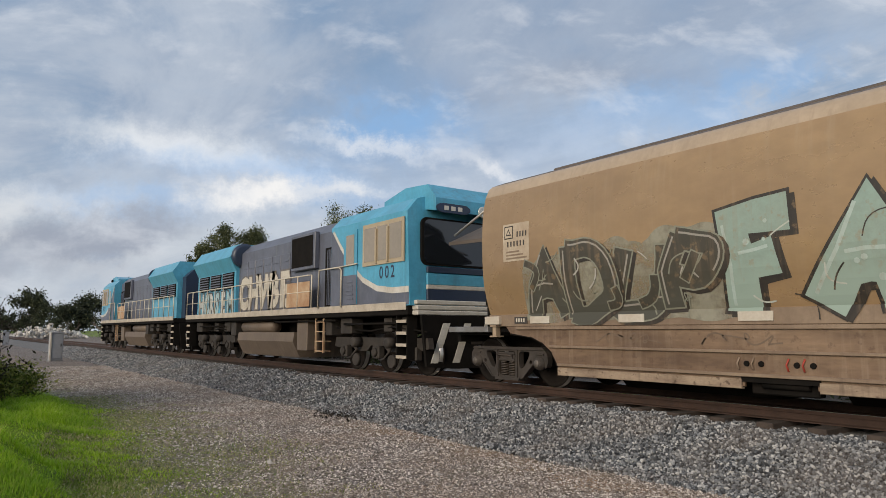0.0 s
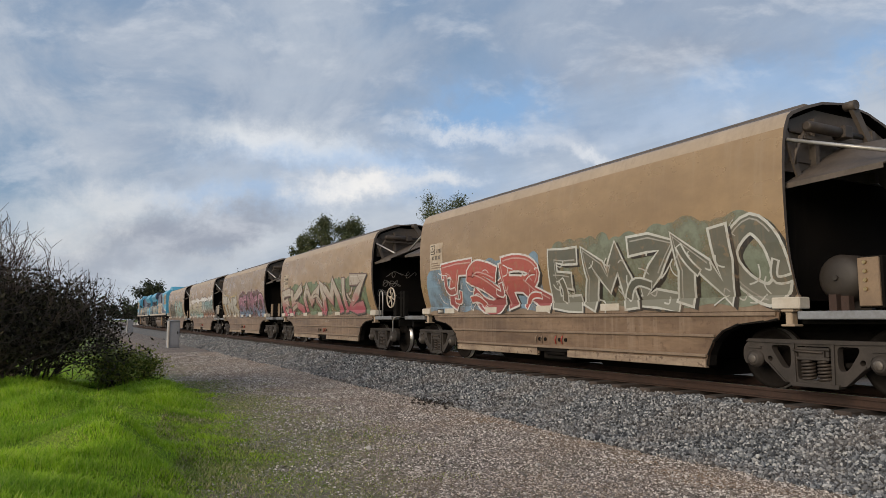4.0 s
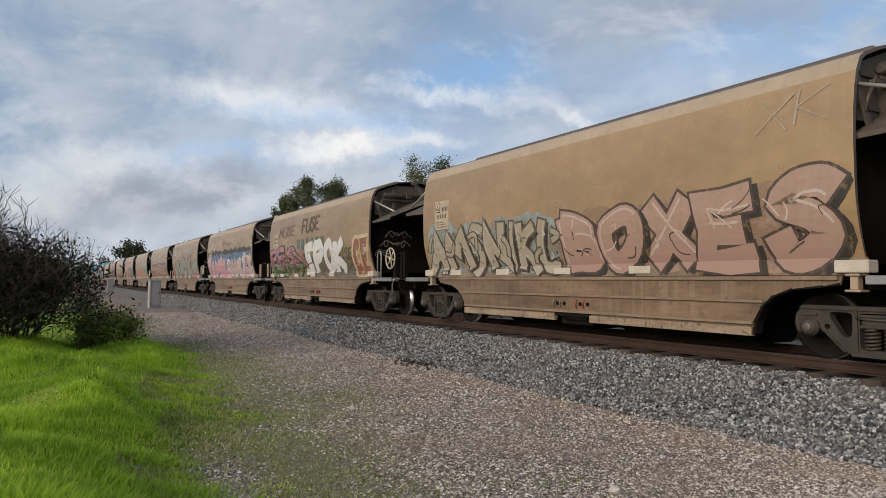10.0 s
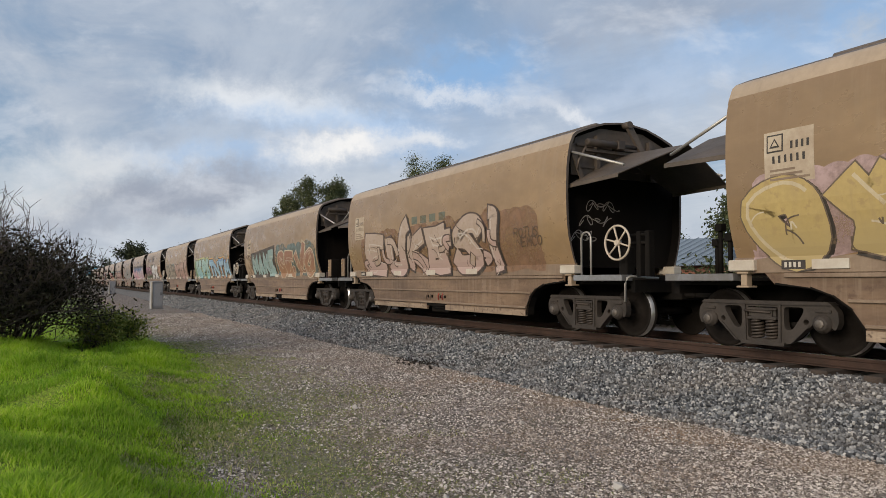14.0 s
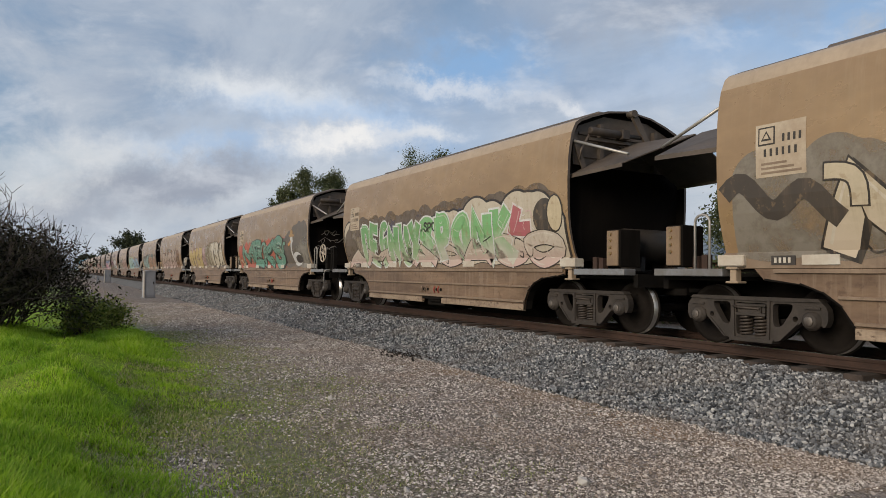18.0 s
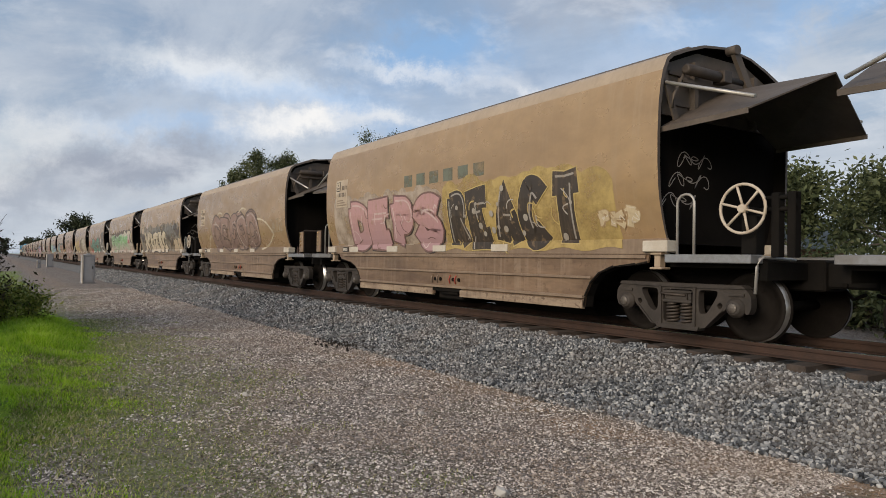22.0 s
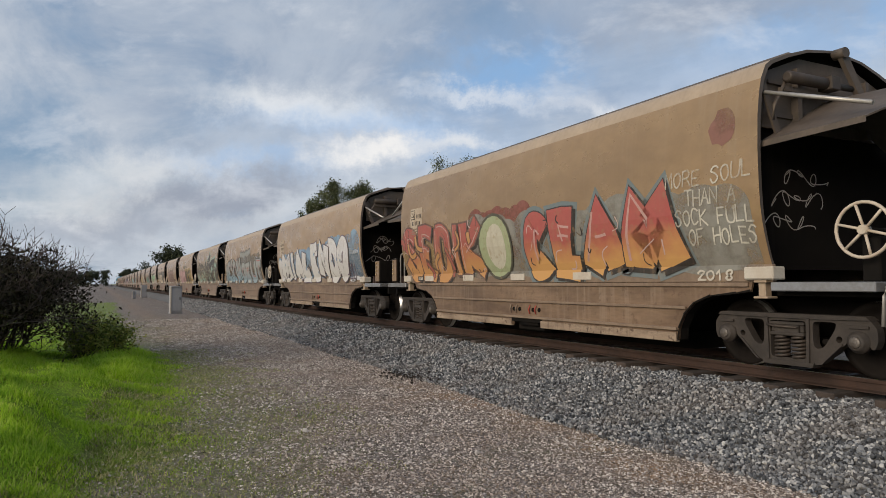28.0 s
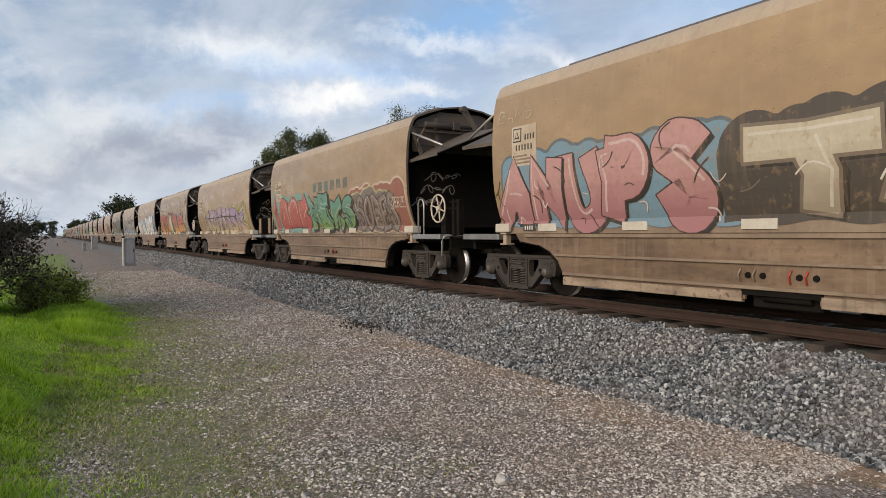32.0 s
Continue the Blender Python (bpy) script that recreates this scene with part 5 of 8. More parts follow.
    spread(w, "graffiti_bird", bird)
    w = W[16]
    cloud(w, 0.1, 10.95, 1.3, (2.6, 2.75), C(96, 84, 72), 23, None, (0.3, 0.6))
    cloud(w, 5.2, 10.95, 1.2, (2.55, 2.62), C(204, 188, 158), 24, black, (0.4, 0.7), True)
    cloud(w, 0.1, 1.9, 1.2, (2.6, 2.0), C(204, 186, 154), 30, black, (0.3, 0.6), True)
    cloud(w, 1.8, 8.6, 1.8, (2.5, 2.45), C(70, 92, 136), 25, None, (0.2, 0.34), True)
    piece(w, "DEGNUX", 1.5, 5.3, 1.2, 2.4, C(88, 168, 92), C(222, 222, 208), 29, C(170, 190, 140), None, 0.20, sharp=1, drop=0, wild=0.6)
    piece(w, "SPONK", 5.2, 9.3, 1.2, (2.4, 2.45), C(110, 186, 106), C(222, 222, 208), 30, C(200, 196, 168), None, 0.20, sharp=1, drop=0, wild=0.6)
    piece(w, "AMNAOAOO", 0.3, 10.8, 1.13, (1.7, 1.85), C(210, 192, 166), black, 31, C(206, 168, 150), fat=0.22, drop=0, edge=0.02, wild=0.5)
    tag(w, "SPOT", 5.5, 6.3, 2.05, 2.25, black, 12, 0.022, 0)
    piece(w, "L", 9.25, 10.15, 1.75, 2.5, C(188, 84, 96), C(226, 214, 200), 32, fat=0.24, drop=0)
    spread(w, "graffiti_blob", [(*disc(10.35, 2.1, 0.36, 18), 0.0050, (paint(*C(62, 56, 50)),), None), (*disc(10.65, 2.15, 0.24, 16, 0.36), 0.0056, (paint(*black),), None), (*disc(10.65, 2.15, 0.21, 16, 0.33), 0.0060, (paint(*C(206, 184, 140)),), None)])
    w = W[17]
    cloud(w, 0.2, 10.95, 1.2, (2.65, 2.72), C(134, 126, 110), 26, None, (0.3, 0.5))
    cloud(w, 3.5, 10.5, 1.9, (2.5, 2.62), C(112, 110, 102), 27, None, (0.2, 0.4))
    snake = lambda u, z, n, h: [(u + 0.09 * k, z + h * math.sin(k * 0.62) - 0.016 * k) for k in range(n)]
    for u, z, n, wd in ((8.1, 1.85, 15, 0.12), (9.7, 2.35, 13, 0.14), (0.15, 2.15, 18, 0.13)):
        spread(w, "graffiti_smear", [(*band(snake(u, z, n, 0.16), wd, 0.05), 0.0034 + 0.0002 * n, (paint(*C(62, 55, 48)),), None)])
    piece(w, "NIUZEC", 1.6, 7.8, 1.15, (2.4, 2.3), C(206, 186, 148), black, 33, C(208, 184, 150), None, 0.19, sharp=2, wild=0.8, edge=0.032, drop=0.06)
    piece(w, "3RD", 9.2, 10.95, 1.15, 1.85, C(204, 176, 136), black, 34, fat=0.2, drop=0, edge=0.02)
    w = W[18]
    for k, (u, r) in enumerate(((3.1, 0.72), (4.6, 0.80), (6.2, 0.84), (7.6, 0.86))):
        shapes = [(*disc(u, 1.95, r * q, 26, 0.74 * q), 0.0012 + 0.0006 * k + 0.0001 * m, (paint(*c),), None) for m, (q, c) in enumerate(((1.0, C(76, 60, 52)), (0.93, C(150, 118, 104)), (0.76, C(80, 62, 54)), (0.70, C(142, 112, 98))))]
        spread(w, "graffiti_ring", shapes)
    piece(w, "CECOD", 2.5, 8.4, 1.25, 2.55, C(146, 112, 98), C(74, 58, 50), 35, C(122, 94, 82), None, 0.17, sharp=3, wild=0.9, drop=0)
    for k, (u, z, du, dz, curl, wd) in enumerate(((1.6, 1.25, 1.0, 0.55, 0.25, 0.035), (8.3, 2.3, 1.6, -0.55, 0.15, 0.03), (9.9, 1.75, -1.5, -0.5, 0.10, 0.03), (3.2, 2.55, 0.8, 0.1, 0.12, 0.03), (6.2, 2.62, 0.9, 0.05, 0.1, 0.03))):
        spread(w, "graffiti_curl", [(*band(swoosh(u, z, du, dz, curl), wd), 0.0030 + 0.0004 * k, (paint(*cream),), None)])
    tag(w, "DALTEKS", 9.75, 10.8, 1.8, 2.2, C(206, 190, 160), 11, 0.012)
    w = W[19]
    bars(w, 4.2, 7.3, 2.55, 2.80, C(96, 110, 92), 6)
    cloud(w, 0.4, 5.8, 1.3, 2.55, C(186, 164, 138), 31)
    piece(w, "DEPS", 1.45, 5.7, 1.2, (2.4, 2.35), C(196, 140, 136), C(104, 66, 66), 36, C(180, 134, 132), None, 0.21, wild=0.35, drop=0.03, edge=0.04)
    cloud(w, 5.6, 10.3, 1.16, (2.55, 2.5), C(196, 162, 78), 49, None, (0.3, 0.5))
    piece(w, "REACT", 5.9, 9.6, 1.18, (2.32, 2.42), C(52, 46, 40), C(200, 168, 84), 37, None, None, 0.24, wild=0.25, drop=0, edge=0.02)
    dots(w, 6.0, 9.5, 1.3, 2.3, 0.055, C(168, 158, 140), 16, 38, 0.0185)
    piece(w, "PKP", 9.9, 10.7, 1.45, 1.8, C(210, 184, 138), C(176, 140, 92), 38, fat=0.2, drop=0, edge=0.012)
    w = W[20]
    cloud(w, 0.3, 6.6, 1.2, 2.5, C(146, 130, 104), 32)
    cloud(w, 6.4, 10.9, 1.2, (2.6, 2.85), C(176, 148, 112), 33, None, (0.4, 0.7))
    piece(w, "MEKEN", 0.15, 5.2, 1.15, (2.75, 2.75), C(56, 52, 46), C(196, 176, 138), 39, C(132, 164, 140), None, 0.14, wild=1.4, sharp=6, arrow=2, edge=0.02)
    piece(w, "UREW", 4.9, 10.9, 1.15, (2.8, 2.95), C(50, 46, 41), C(204, 184, 144), 40, C(54, 49, 43), C(134, 170, 148), 0.20, wild=1.2, sharp=6, arrow=2, edge=0.02)
    spread(w, "graffiti_fill", [(*band(swoosh(u, z, du, dz, c), 0.11), 0.0190 + 0.0003 * k, (paint(*C(142, 178, 156)),), None) for k, (u, z, du, dz, c) in enumerate(((7.4, 1.3, 0.3, 0.8, 0.15), (8.2, 1.9, 0.7, 0.2, 0.2), (9.2, 1.35, 0.4, 0.9, -0.2), (9.8, 2.3, 0.8, -0.1, 0.2), (6.6, 1.25, 0.2, 0.5, 0.1)))])
    tag(w, "2025", 9.05, 9.6, 2.68, 2.84, white, 18, 0.010)
    w = W[21]
    cloud(w, 0.2, 10.9, 1.16, (2.5, 2.7), C(112, 106, 94), 34, None, (0.3, 0.5))
    cloud(w, 5.2, 8.4, 1.9, (3.0, 2.9), C(142, 144, 134), 35, C(62, 58, 54), (0.25, 0.4), True)
    piece(w, "MESCON", 0.25, 5.5, 1.15, (2.3, 2.72), C(152, 158, 150), black, 41, C(128, 160, 166), None, 0.19, shine=C(176, 74, 66), sharp=1, wild=0.7)
    piece(w, "GEUT", 5.6, 10.9, 1.15, (2.2, 2.42), C(156, 160, 152), C(50, 46, 44), 42, C(138, 158, 160), C(190, 190, 182), 0.20, shine=C(178, 72, 64), sharp=0, wild=0.5)
    w = W[22]
    cloud(w, 0.1, 10.95, 1.3, (2.4, 2.75), C(126, 164, 186), 36, None, (0.3, 0.6))
    cloud(w, 0.1, 1.8, 1.16, 2.1, C(216, 210, 200), 37, None, (0.3, 0.5), True)
    cloud(w, 9.6, 10.95, 1.16, (2.3, 2.2), C(216, 212, 204), 51, None, (0.25, 0.4), True)
    piece(w, "MIALENDO", 0.7, 9.8, 1.15, (2.4, 2.72), C(220, 214, 204), C(86, 66, 92), 43, C(214, 206, 190), None, 0.225, wild=0.5, drop=0.07, edge=0.032)
    tag(w, "UU", 9.7, 10.3, 1.3, 1.75, C(86, 66, 92), 15, 0.02)
    dots(w, 1.0, 10.6, 1.3, 2.2, 0.055, C(116, 160, 186), 18, 44, 0.0185)
    tag(w, "FEDUP", 9.85, 10.3, 1.16, 1.27, black, 15, 0.009, 0)
    w = W[23]
    cloud(w, 3.2, 10.95, 1.2, (2.5, 2.35), C(142, 140, 126), 38, None, (0.3, 0.6))
    cloud(w, 3.6, 6.2, 1.6, 2.62, C(140, 62, 54), 52)
    piece(w, "SEDIK", 0.15, 4.3, 1.15, (2.5, 2.5), C(176, 66, 58), C(96, 62, 54), 45, C(204, 138, 64), None, 0.17, sharp=3)
    spread(w, "graffiti_disc", [(*disc(4.75, 1.85, 0.66, 20, 0.68), 0.0195, (paint(*C(70, 70, 54)),), None), (*disc(4.75, 1.85, 0.60, 20, 0.62), 0.0200, (paint(*C(162, 172, 120)),), None), (*disc(4.80, 1.85, 0.36, 18, 0.46), 0.0205, (paint(*C(206, 196, 164)),), None)])
    piece(w, "CEAM", 5.8, 9.7, 1.15, (2.4, 2.5), C(184, 66, 62), C(50, 46, 46), 46, C(214, 150, 66), C(100, 120, 120), 0.24, wild=0.3, drop=0.06, edge=0.022)
    for k, (text, a, b) in enumerate((("MORE SOUL", 9.5, 10.95), ("THAN A", 9.85, 10.7), ("SOCK FULL", 9.65, 10.95), ("OF HOLES", 9.85, 10.95))):
        tag(w, text, a, b, 2.42 - 0.27 * k, 2.62 - 0.27 * k, C(224, 212, 184), 17 + k, 0.012, 0.1)
    tag(w, "2018", 9.9, 10.5, 1.14, 1.26, C(220, 206, 180), 21, 0.014, 0)
    spread(w, "graffiti_smear", [(*disc(10.5, 3.1, 0.20, 16, 0.24, 0.15, random.Random(5)), 0.004, (faded(*C(140, 84, 70)),), None)])
    w = W[24]
    cloud(w, 1.2, 10.7, 1.2, (2.35, 2.5), C(170, 150, 100), 39, None, (0.2, 0.4))
    cloud(w, 9.2, 10.5, 1.9, 2.6, C(160, 150, 84), 53)
    piece(w, "LAKUIFES", 1.6, 7.6, 1.15, (2.45, 2.4), C(164, 140, 158), C(92, 72, 66), 47, C(178, 152, 104), None, 0.21, sharp=2, wild=0.7, edge=0.022, drop=0.03)
    cloud(w, 6.9, 9.2, 1.16, (2.35, 2.2), C(182, 142, 146), 40, C(92, 72, 76), (0.5, 0.8), True)
    piece(w, "SK", 7.2, 10.2, 1.15, (2.35, 2.2), C(152, 128, 160), C(96, 74, 66), 48, C(196, 160, 118), C(196, 184, 140), 0.17, wild=0.8, sharp=2, drop=0)
    tag(w, "REKS", 8.5, 9.9, 1.72, 2.02, C(36, 56, 78), 22, 0.028)
    spread(w, "graffiti_stripe", [(*band([(1.7, 1.95), (4.0, 1.94), (6.2, 1.97), (8.4, 1.94)], 0.02), 0.0200, (paint(*C(52, 44, 52)),), None)])
    tag(w, "UGLY", 10.15, 10.75, 1.75, 1.90, C(214, 192, 130), 23, 0.012, 0)
    tag(w, "16", 10.3, 10.6, 1.52, 1.68, C(214, 192, 130), 24, 0.012, 0)
    w = W[25]
    bars(w, 4.6, 7.6, 2.42, 2.70, C(92, 112, 100), 6)
    cloud(w, 0.15, 4.3, 1.16, (2.6, 2.45), C(96, 152, 136), 54, None, (0.3, 0.5), True)
    piece(w, "1anK", 0.2, 4.2, 1.15, (2.5, 2.4), C(184, 78, 70), C(64, 52, 48), 49, C(172, 72, 68), None, 0.26, wild=0.25, drop=0, edge=0.025)
    piece(w, "NEKS", 4.2, 7.8, 1.2, (2.35, 2.2), C(60, 140, 116), black, 50, C(112, 146, 76), None, 0.20, wild=0.8, sharp=2, drop=0.10)
    cloud(w, 7.4, 10.95, 1.16, (2.45, 2.38), C(146, 76, 62), 55, C(206, 176, 150), (0.3, 0.5), True)
    cloud(w, 7.4, 10.2, 1.16, (2.25, 2.3), C(124, 112, 106), 56, C(196, 186, 130), (0.3, 0.5))
    piece(w, "SOBES", 8.0, 10.4, 1.2, 2.1, C(126, 108, 100), C(76, 60, 56), 51, fat=0.13, drop=0)
    tag(w, "TERZE", 10.2, 10.9, 1.75, 1.98, C(220, 196, 168), 24, 0.014)
    w = W[26]
    cloud(w, 0.2, 5.3, 1.2, (2.5, 2.6), C(100, 144, 158), 57, C(76, 96, 104), (0.25, 0.4), True)
    piece(w, "ANUPS", 0.15, 4.9, 1.15, (2.4, 2.65), C(196, 136, 128), C(66, 44, 44), 52, C(168, 104, 104), None, 0.21, wild=0.6, edge=0.022, drop=0.05)
    tag(w, "BARB", 0.2, 1.2, 3.1, 3.32, cream, 25, 0.012)
    cloud(w, 4.9, 10.8, 1.2, (2.5, 2.95), C(70, 62, 54), 58, None, (0.4, 0.6), True)
    piece(w, "TRA", 5.3, 10.2, 1.2, (2.3, 2.7), C(198, 180, 146), C(112, 96, 78), 53, C(158, 138, 110), None, 0.20, wild=0.4, sharp=1)
    # pale scrawls low on the side panels and on the dark ends
    for k, w in enumerate(W):
        r = random.Random(k)
        if k % 3 == 0:
            for q in range(3):
                y = 1.9 + 2.6 * q + r.uniform(0, 1)
                scrawl(w, lambda u, v, y=y: (-1.1885, -(y + u), 0.80 + v), r.uniform(0.7, 1.2), 0.18, 0.011, r.choice([(0.33, 0.27, 0.21), (0.12, 0.085, 0.065)]), k * 5 + q)
        if k % 2 or k in (22, 24):
            for q in range(3):
                scrawl(w, lambda u, v, q=q: (-1.05 + 0.15 * q + u, -BODY + 0.196, 1.72 + 0.30 * q + v), r.uniform(0.35, 0.8), 0.26, 0.007, (0.40, 0.38, 0.36), k * 7 + q)
            scrawl(w, lambda u, v: (-1.0 + u, -0.196, 2.0 + v), 0.6, 0.5, 0.009, (0.36, 0.35, 0.33), k + 60)


def scrawl(parent, lay, length, tall, w, tone, seed):
    """An unreadable one-stroke signature: a looping line drawn as a flat strip."""
    rnd = random.Random(seed * 13 + 5)
    a, b, c = rnd.uniform(13, 21), rnd.uniform(2.0, 4.5), rnd.uniform(0, 6)
    line = []
    for k in range(70):
        t = k / 69
        line.append((length * t + 0.10 * math.sin(a * 1.6 * t + c), tall * (0.5 + 0.42 * math.sin(a * 2.1 * t + c) * (0.6 + 0.4 * math.sin(b * 3 * t))) + 0.06 * math.sin(b * t)))
    bm = B()
    left, right = [], []
    for k, (u, v) in enumerate(line):
        du, dv = line[min(k + 1, 69)][0] - line[max(k - 1, 0)][0], line[min(k + 1, 69)][1] - line[max(k - 1, 0)][1]
        ln = math.hypot(du, dv) or 1
        nu, nv = -dv / ln * w, du / ln * w
        left.append(bm.verts.new(lay(u + nu, v + nv)))
        right.append(bm.verts.new(lay(u - nu, v - nv)))
    for k in range(69):
        bm.faces.new((left[k], left[k + 1], right[k + 1], right[k]))
    broad, WIDTH[0] = WIDTH[0], BROAD
    part("graffiti_scrawl", bm, paint(*tone), parent)
    WIDTH[0] = broad

# ---- locomotives ----
LBLUE = mat("sky_blue_loco_paint", (0.095, 0.38, 0.56), 0.35, 0.0, (0.06, 0.26, 0.39), 1.5, 0.7, 0.02, 8.0, streak=((0.08, 0.09, 0.10), 0.55))
LGREY = mat("slate_grey_loco_paint", (0.125, 0.135, 0.18), 0.42, 0.0, (0.07, 0.075, 0.095), 1.3, 0.7, 0.02, 8.0, streak=((0.25, 0.23, 0.21), 0.4))
LNAVY = mat("navy_loco_paint", (0.022, 0.035, 0.075), 0.4, 0.0, (0.03, 0.04, 0.06), 2.0, 0.6)
LWHITE = mat("off_white_loco_paint", (0.62, 0.60, 0.55), 0.45, 0.0, (0.40, 0.35, 0.29), 2.0, 0.6, streak=((0.16, 0.12, 0.09), 0.5))
LSILL = mat("dusty_cream_sill", (0.52, 0.46, 0.38), 0.55, 0.0, (0.30, 0.24, 0.18), 2.5, 0.7)
LFRAME = mat("window_frame_tan", (0.46, 0.37, 0.25), 0.5, 0.1, (0.33, 0.26, 0.18), 3.0, 0.5)
LGLASS = mat("dark_cab_glass", (0.012, 0.014, 0.017), 0.06, 0.0, spec=0.8)
# side panes: sunlight on the glass is put into this tan
LPANE = mat("sunlit_side_glass", (0.30, 0.25, 0.19), 0.12, 0.0, (0.20, 0.17, 0.13), 1.0, 0.5, spec=0.8)
LTANK = mat("dusty_fuel_tank", (0.165, 0.125, 0.092), 0.6, 0.1, (0.12, 0.09, 0.07), 1.6, 0.7, streak=((0.3, 0.25, 0.2), 0.4))
LBOGIE = mat("loco_bogie_grime", (0.050, 0.040, 0.033), 0.75, 0.1, (0.020, 0.017, 0.014), 3.0, 0.8, 0.2, 25.0)
LRUSTP = mat("rust_orange_panel", (0.33, 0.17, 0.085), 0.75, 0.0, (0.50, 0.38, 0.25), 2.5, 0.8, 0.1, 12.0)
LRAIL = mat("cream_handrail", (0.62, 0.56, 0.46), 0.5, 0.1, (0.40, 0.33, 0.25), 5.0, 0.5)
LAMP = mat("lamp_glass", (0.5, 0.5, 0.46), 0.1, 0.3)


def side_shape(bm, pts, x, lift, s, mi=0):
    """A thin shape laid on the flat side at half width x."""
    prism(bm, pts, 0, s * x, s * (x + lift), mi)


def locomotive():
    """Cab at the tail (y = 0.85), long hood, radiators at the other end (y = 18.2); the coupling plane is y = 0."""
    root = holder("locomotive")
    C = 1.50
    bm = B()
    box(bm, (-C, 0.95, 1.38), (C, 18.25, 1.60), 0.02)
    box(bm, (-0.6, 0.9, 0.95), (0.6, 18.25, 1.38))
    part("underframe", fix(bm), BLACK, root)
    for s in (-1, 1):
        bm = B()
        box(bm, (s * C, 1.0, 1.50), (s * (C + 0.03), 18.2, 1.68), 0.008)
        part("sill", fix(bm), LSILL, root, "dusty cream side sill")
    # cab
    bm = B()
    outline = [(-C, 1.6), (C, 1.6), (C, 3.80), (1.20, 4.12), (0.60, 4.28), (-0.60, 4.28), (-1.20, 4.12), (-C, 3.80)]
    front = [bm.verts.new((x * (1.0 if z < 2.4 else 0.97), 0.86 + (0.0 if z < 2.4 else 0.10 + 0.06 * (z - 2.4)), z)) for x, z in outline]
    mid = [bm.verts.new((x, 1.15, z)) for x, z in outline]
    back = [bm.verts.new((x, 4.75, z)) for x, z in outline]
    for a, b in ((front, mid), (mid, back)):
        for i in range(8):
            bm.faces.new((a[i], a[(i + 1) % 8], b[(i + 1) % 8], b[i]))
    bm.faces.new(front[::-1]), bm.faces.new(back)
    cab = part("cab", fix(bm), LBLUE, root, "sky-blue cab with white swoosh")
    bm = B()
    prism(bm, [(0.62, 3.80), (0.62, 4.10), (0.95, 4.46), (1.9, 4.52), (2.9, 4.32), (2.9, 4.1), (1.0, 3.86)], 0, -0.95, 0.95)
    part("cab_visor", fix(bm), LBLUE, cab)
    bm = B()
    n = 16
    pill = [(-0.40 + 0.24 * (-math.cos(k * math.pi / 8) * 0.3) if False else 0, 0) for k in range(0)]
    pts = [(-0.50 + 0.20 * math.cos(math.pi / 2 + k * math.pi / 8), 3.98 + 0.11 * math.sin(math.pi / 2 + k * math.pi / 8)) for k in range(9)]
    pts += [(0.10 + 0.20 * math.cos(-math.pi / 2 + k * math.pi / 8), 3.98 + 0.11 * math.sin(-math.pi / 2 + k * math.pi / 8)) for k in range(9)]
    prism(bm, [(x - 0.25, z - 0.11) for x, z in pts], 1, 0.60, 0.625)
    for x in (-0.72, -0.52, -0.32):
        box(bm, (x, 0.592, 3.82), (x + 0.12, 0.602, 3.92), 0, 1)
    part("sign_board", fix(bm), (LNAVY, LWHITE), cab, "navy pill-shaped sign with three white bars")
    bm = B()
    lathe(bm, [(0.60, 0.14), (0.57, 0.14), (0.565, 0.11)], 16, "y", (0.42, 0, 3.87))
    part("headlight", fix(bm), (LAMP,), cab, "round headlight")
    bm = B()
    r = 0.16
    ws = [(sx * (1.12 - r + r * math.cos(a)), zc + r * math.sin(a)) for sx, zc, a0 in ((1, 3.52, 0), (-1, 3.52, 1), (-1, 2.72, 2), (1, 2.72, 3))
          for a in [0.0]]
    corner = []
    for cx, cz, a0 in ((1.0, 3.50, 0), (-1.0, 3.50, 90), (-1.0, 2.70, 180), (1.0, 2.70, 270)):
        corner += [(cx + r * math.cos(radians(a0 + k * 18)), cz + r * math.sin(radians(a0 + k * 18))) for k in range(6)]
    prism(bm, corner, 1, 0.895, 0.955)
    part("windscreen_surround", fix(bm), BLACK, cab)
    bm = B()
    prism(bm, [(x * 0.94, 3.1 + (z - 3.1) * 0.92) for x, z in corner], 1, 0.885, 0.897)
    part("windscreen", fix(bm), LGLASS, cab, "dark curved windscreen")
    for z0, z1, m in ((2.36, 2.50, LNAVY), (2.08, 2.34, LBLUE), (1.98, 2.08, LWHITE), (1.72, 1.98, LNAVY)):
        bm = B()
        box(bm, (-1.05, 0.80, z0), (1.05, 0.87, z1), 0.01)
        part("nose_band", fix(bm), m, cab)
    for k in range(3):
        bm = B()
        box(bm, (-1.38, 0.72 + 0.02 * k, 1.38 + 0.12 * k), (1.38, 0.95, 1.485 + 0.12 * k), 0.02)
        part("nose_bar", fix(bm), LWHITE, cab, "off-white ribbed nose panel")
    for s in (-1, 1):
        bm = B()
        sw = [(0.90, 2.02), (1.6, 2.02), (2.3, 2.10), (3.0, 2.35), (3.6, 2.75), (4.2, 3.30), (4.72, 3.80)]
        lower = [(y, z - 0.02) for y, z in sw]
        body = [(0.90, 1.62), (4.74, 1.62), (4.74, 3.72)] + [(y, z - 0.1) for y, z in reversed(sw[:-1])]
        side_shape(bm, body, C, 0.004, s)
        part("livery_panel", fix(bm), LGREY, cab, "slate-grey lower livery panel")
        bm = B()
        band = [(y, z - 0.12) for y, z in sw[:-1]] + [(4.66, 3.66), (4.60, 3.72)] + [(y, z + 0.02) for y, z in reversed(sw[:-1])]
        side_shape(bm, band, C + 0.004, 0.004, s)
        part("livery_stripe", fix(bm), LWHITE, cab, "white swoosh stripe")
        bm = B()
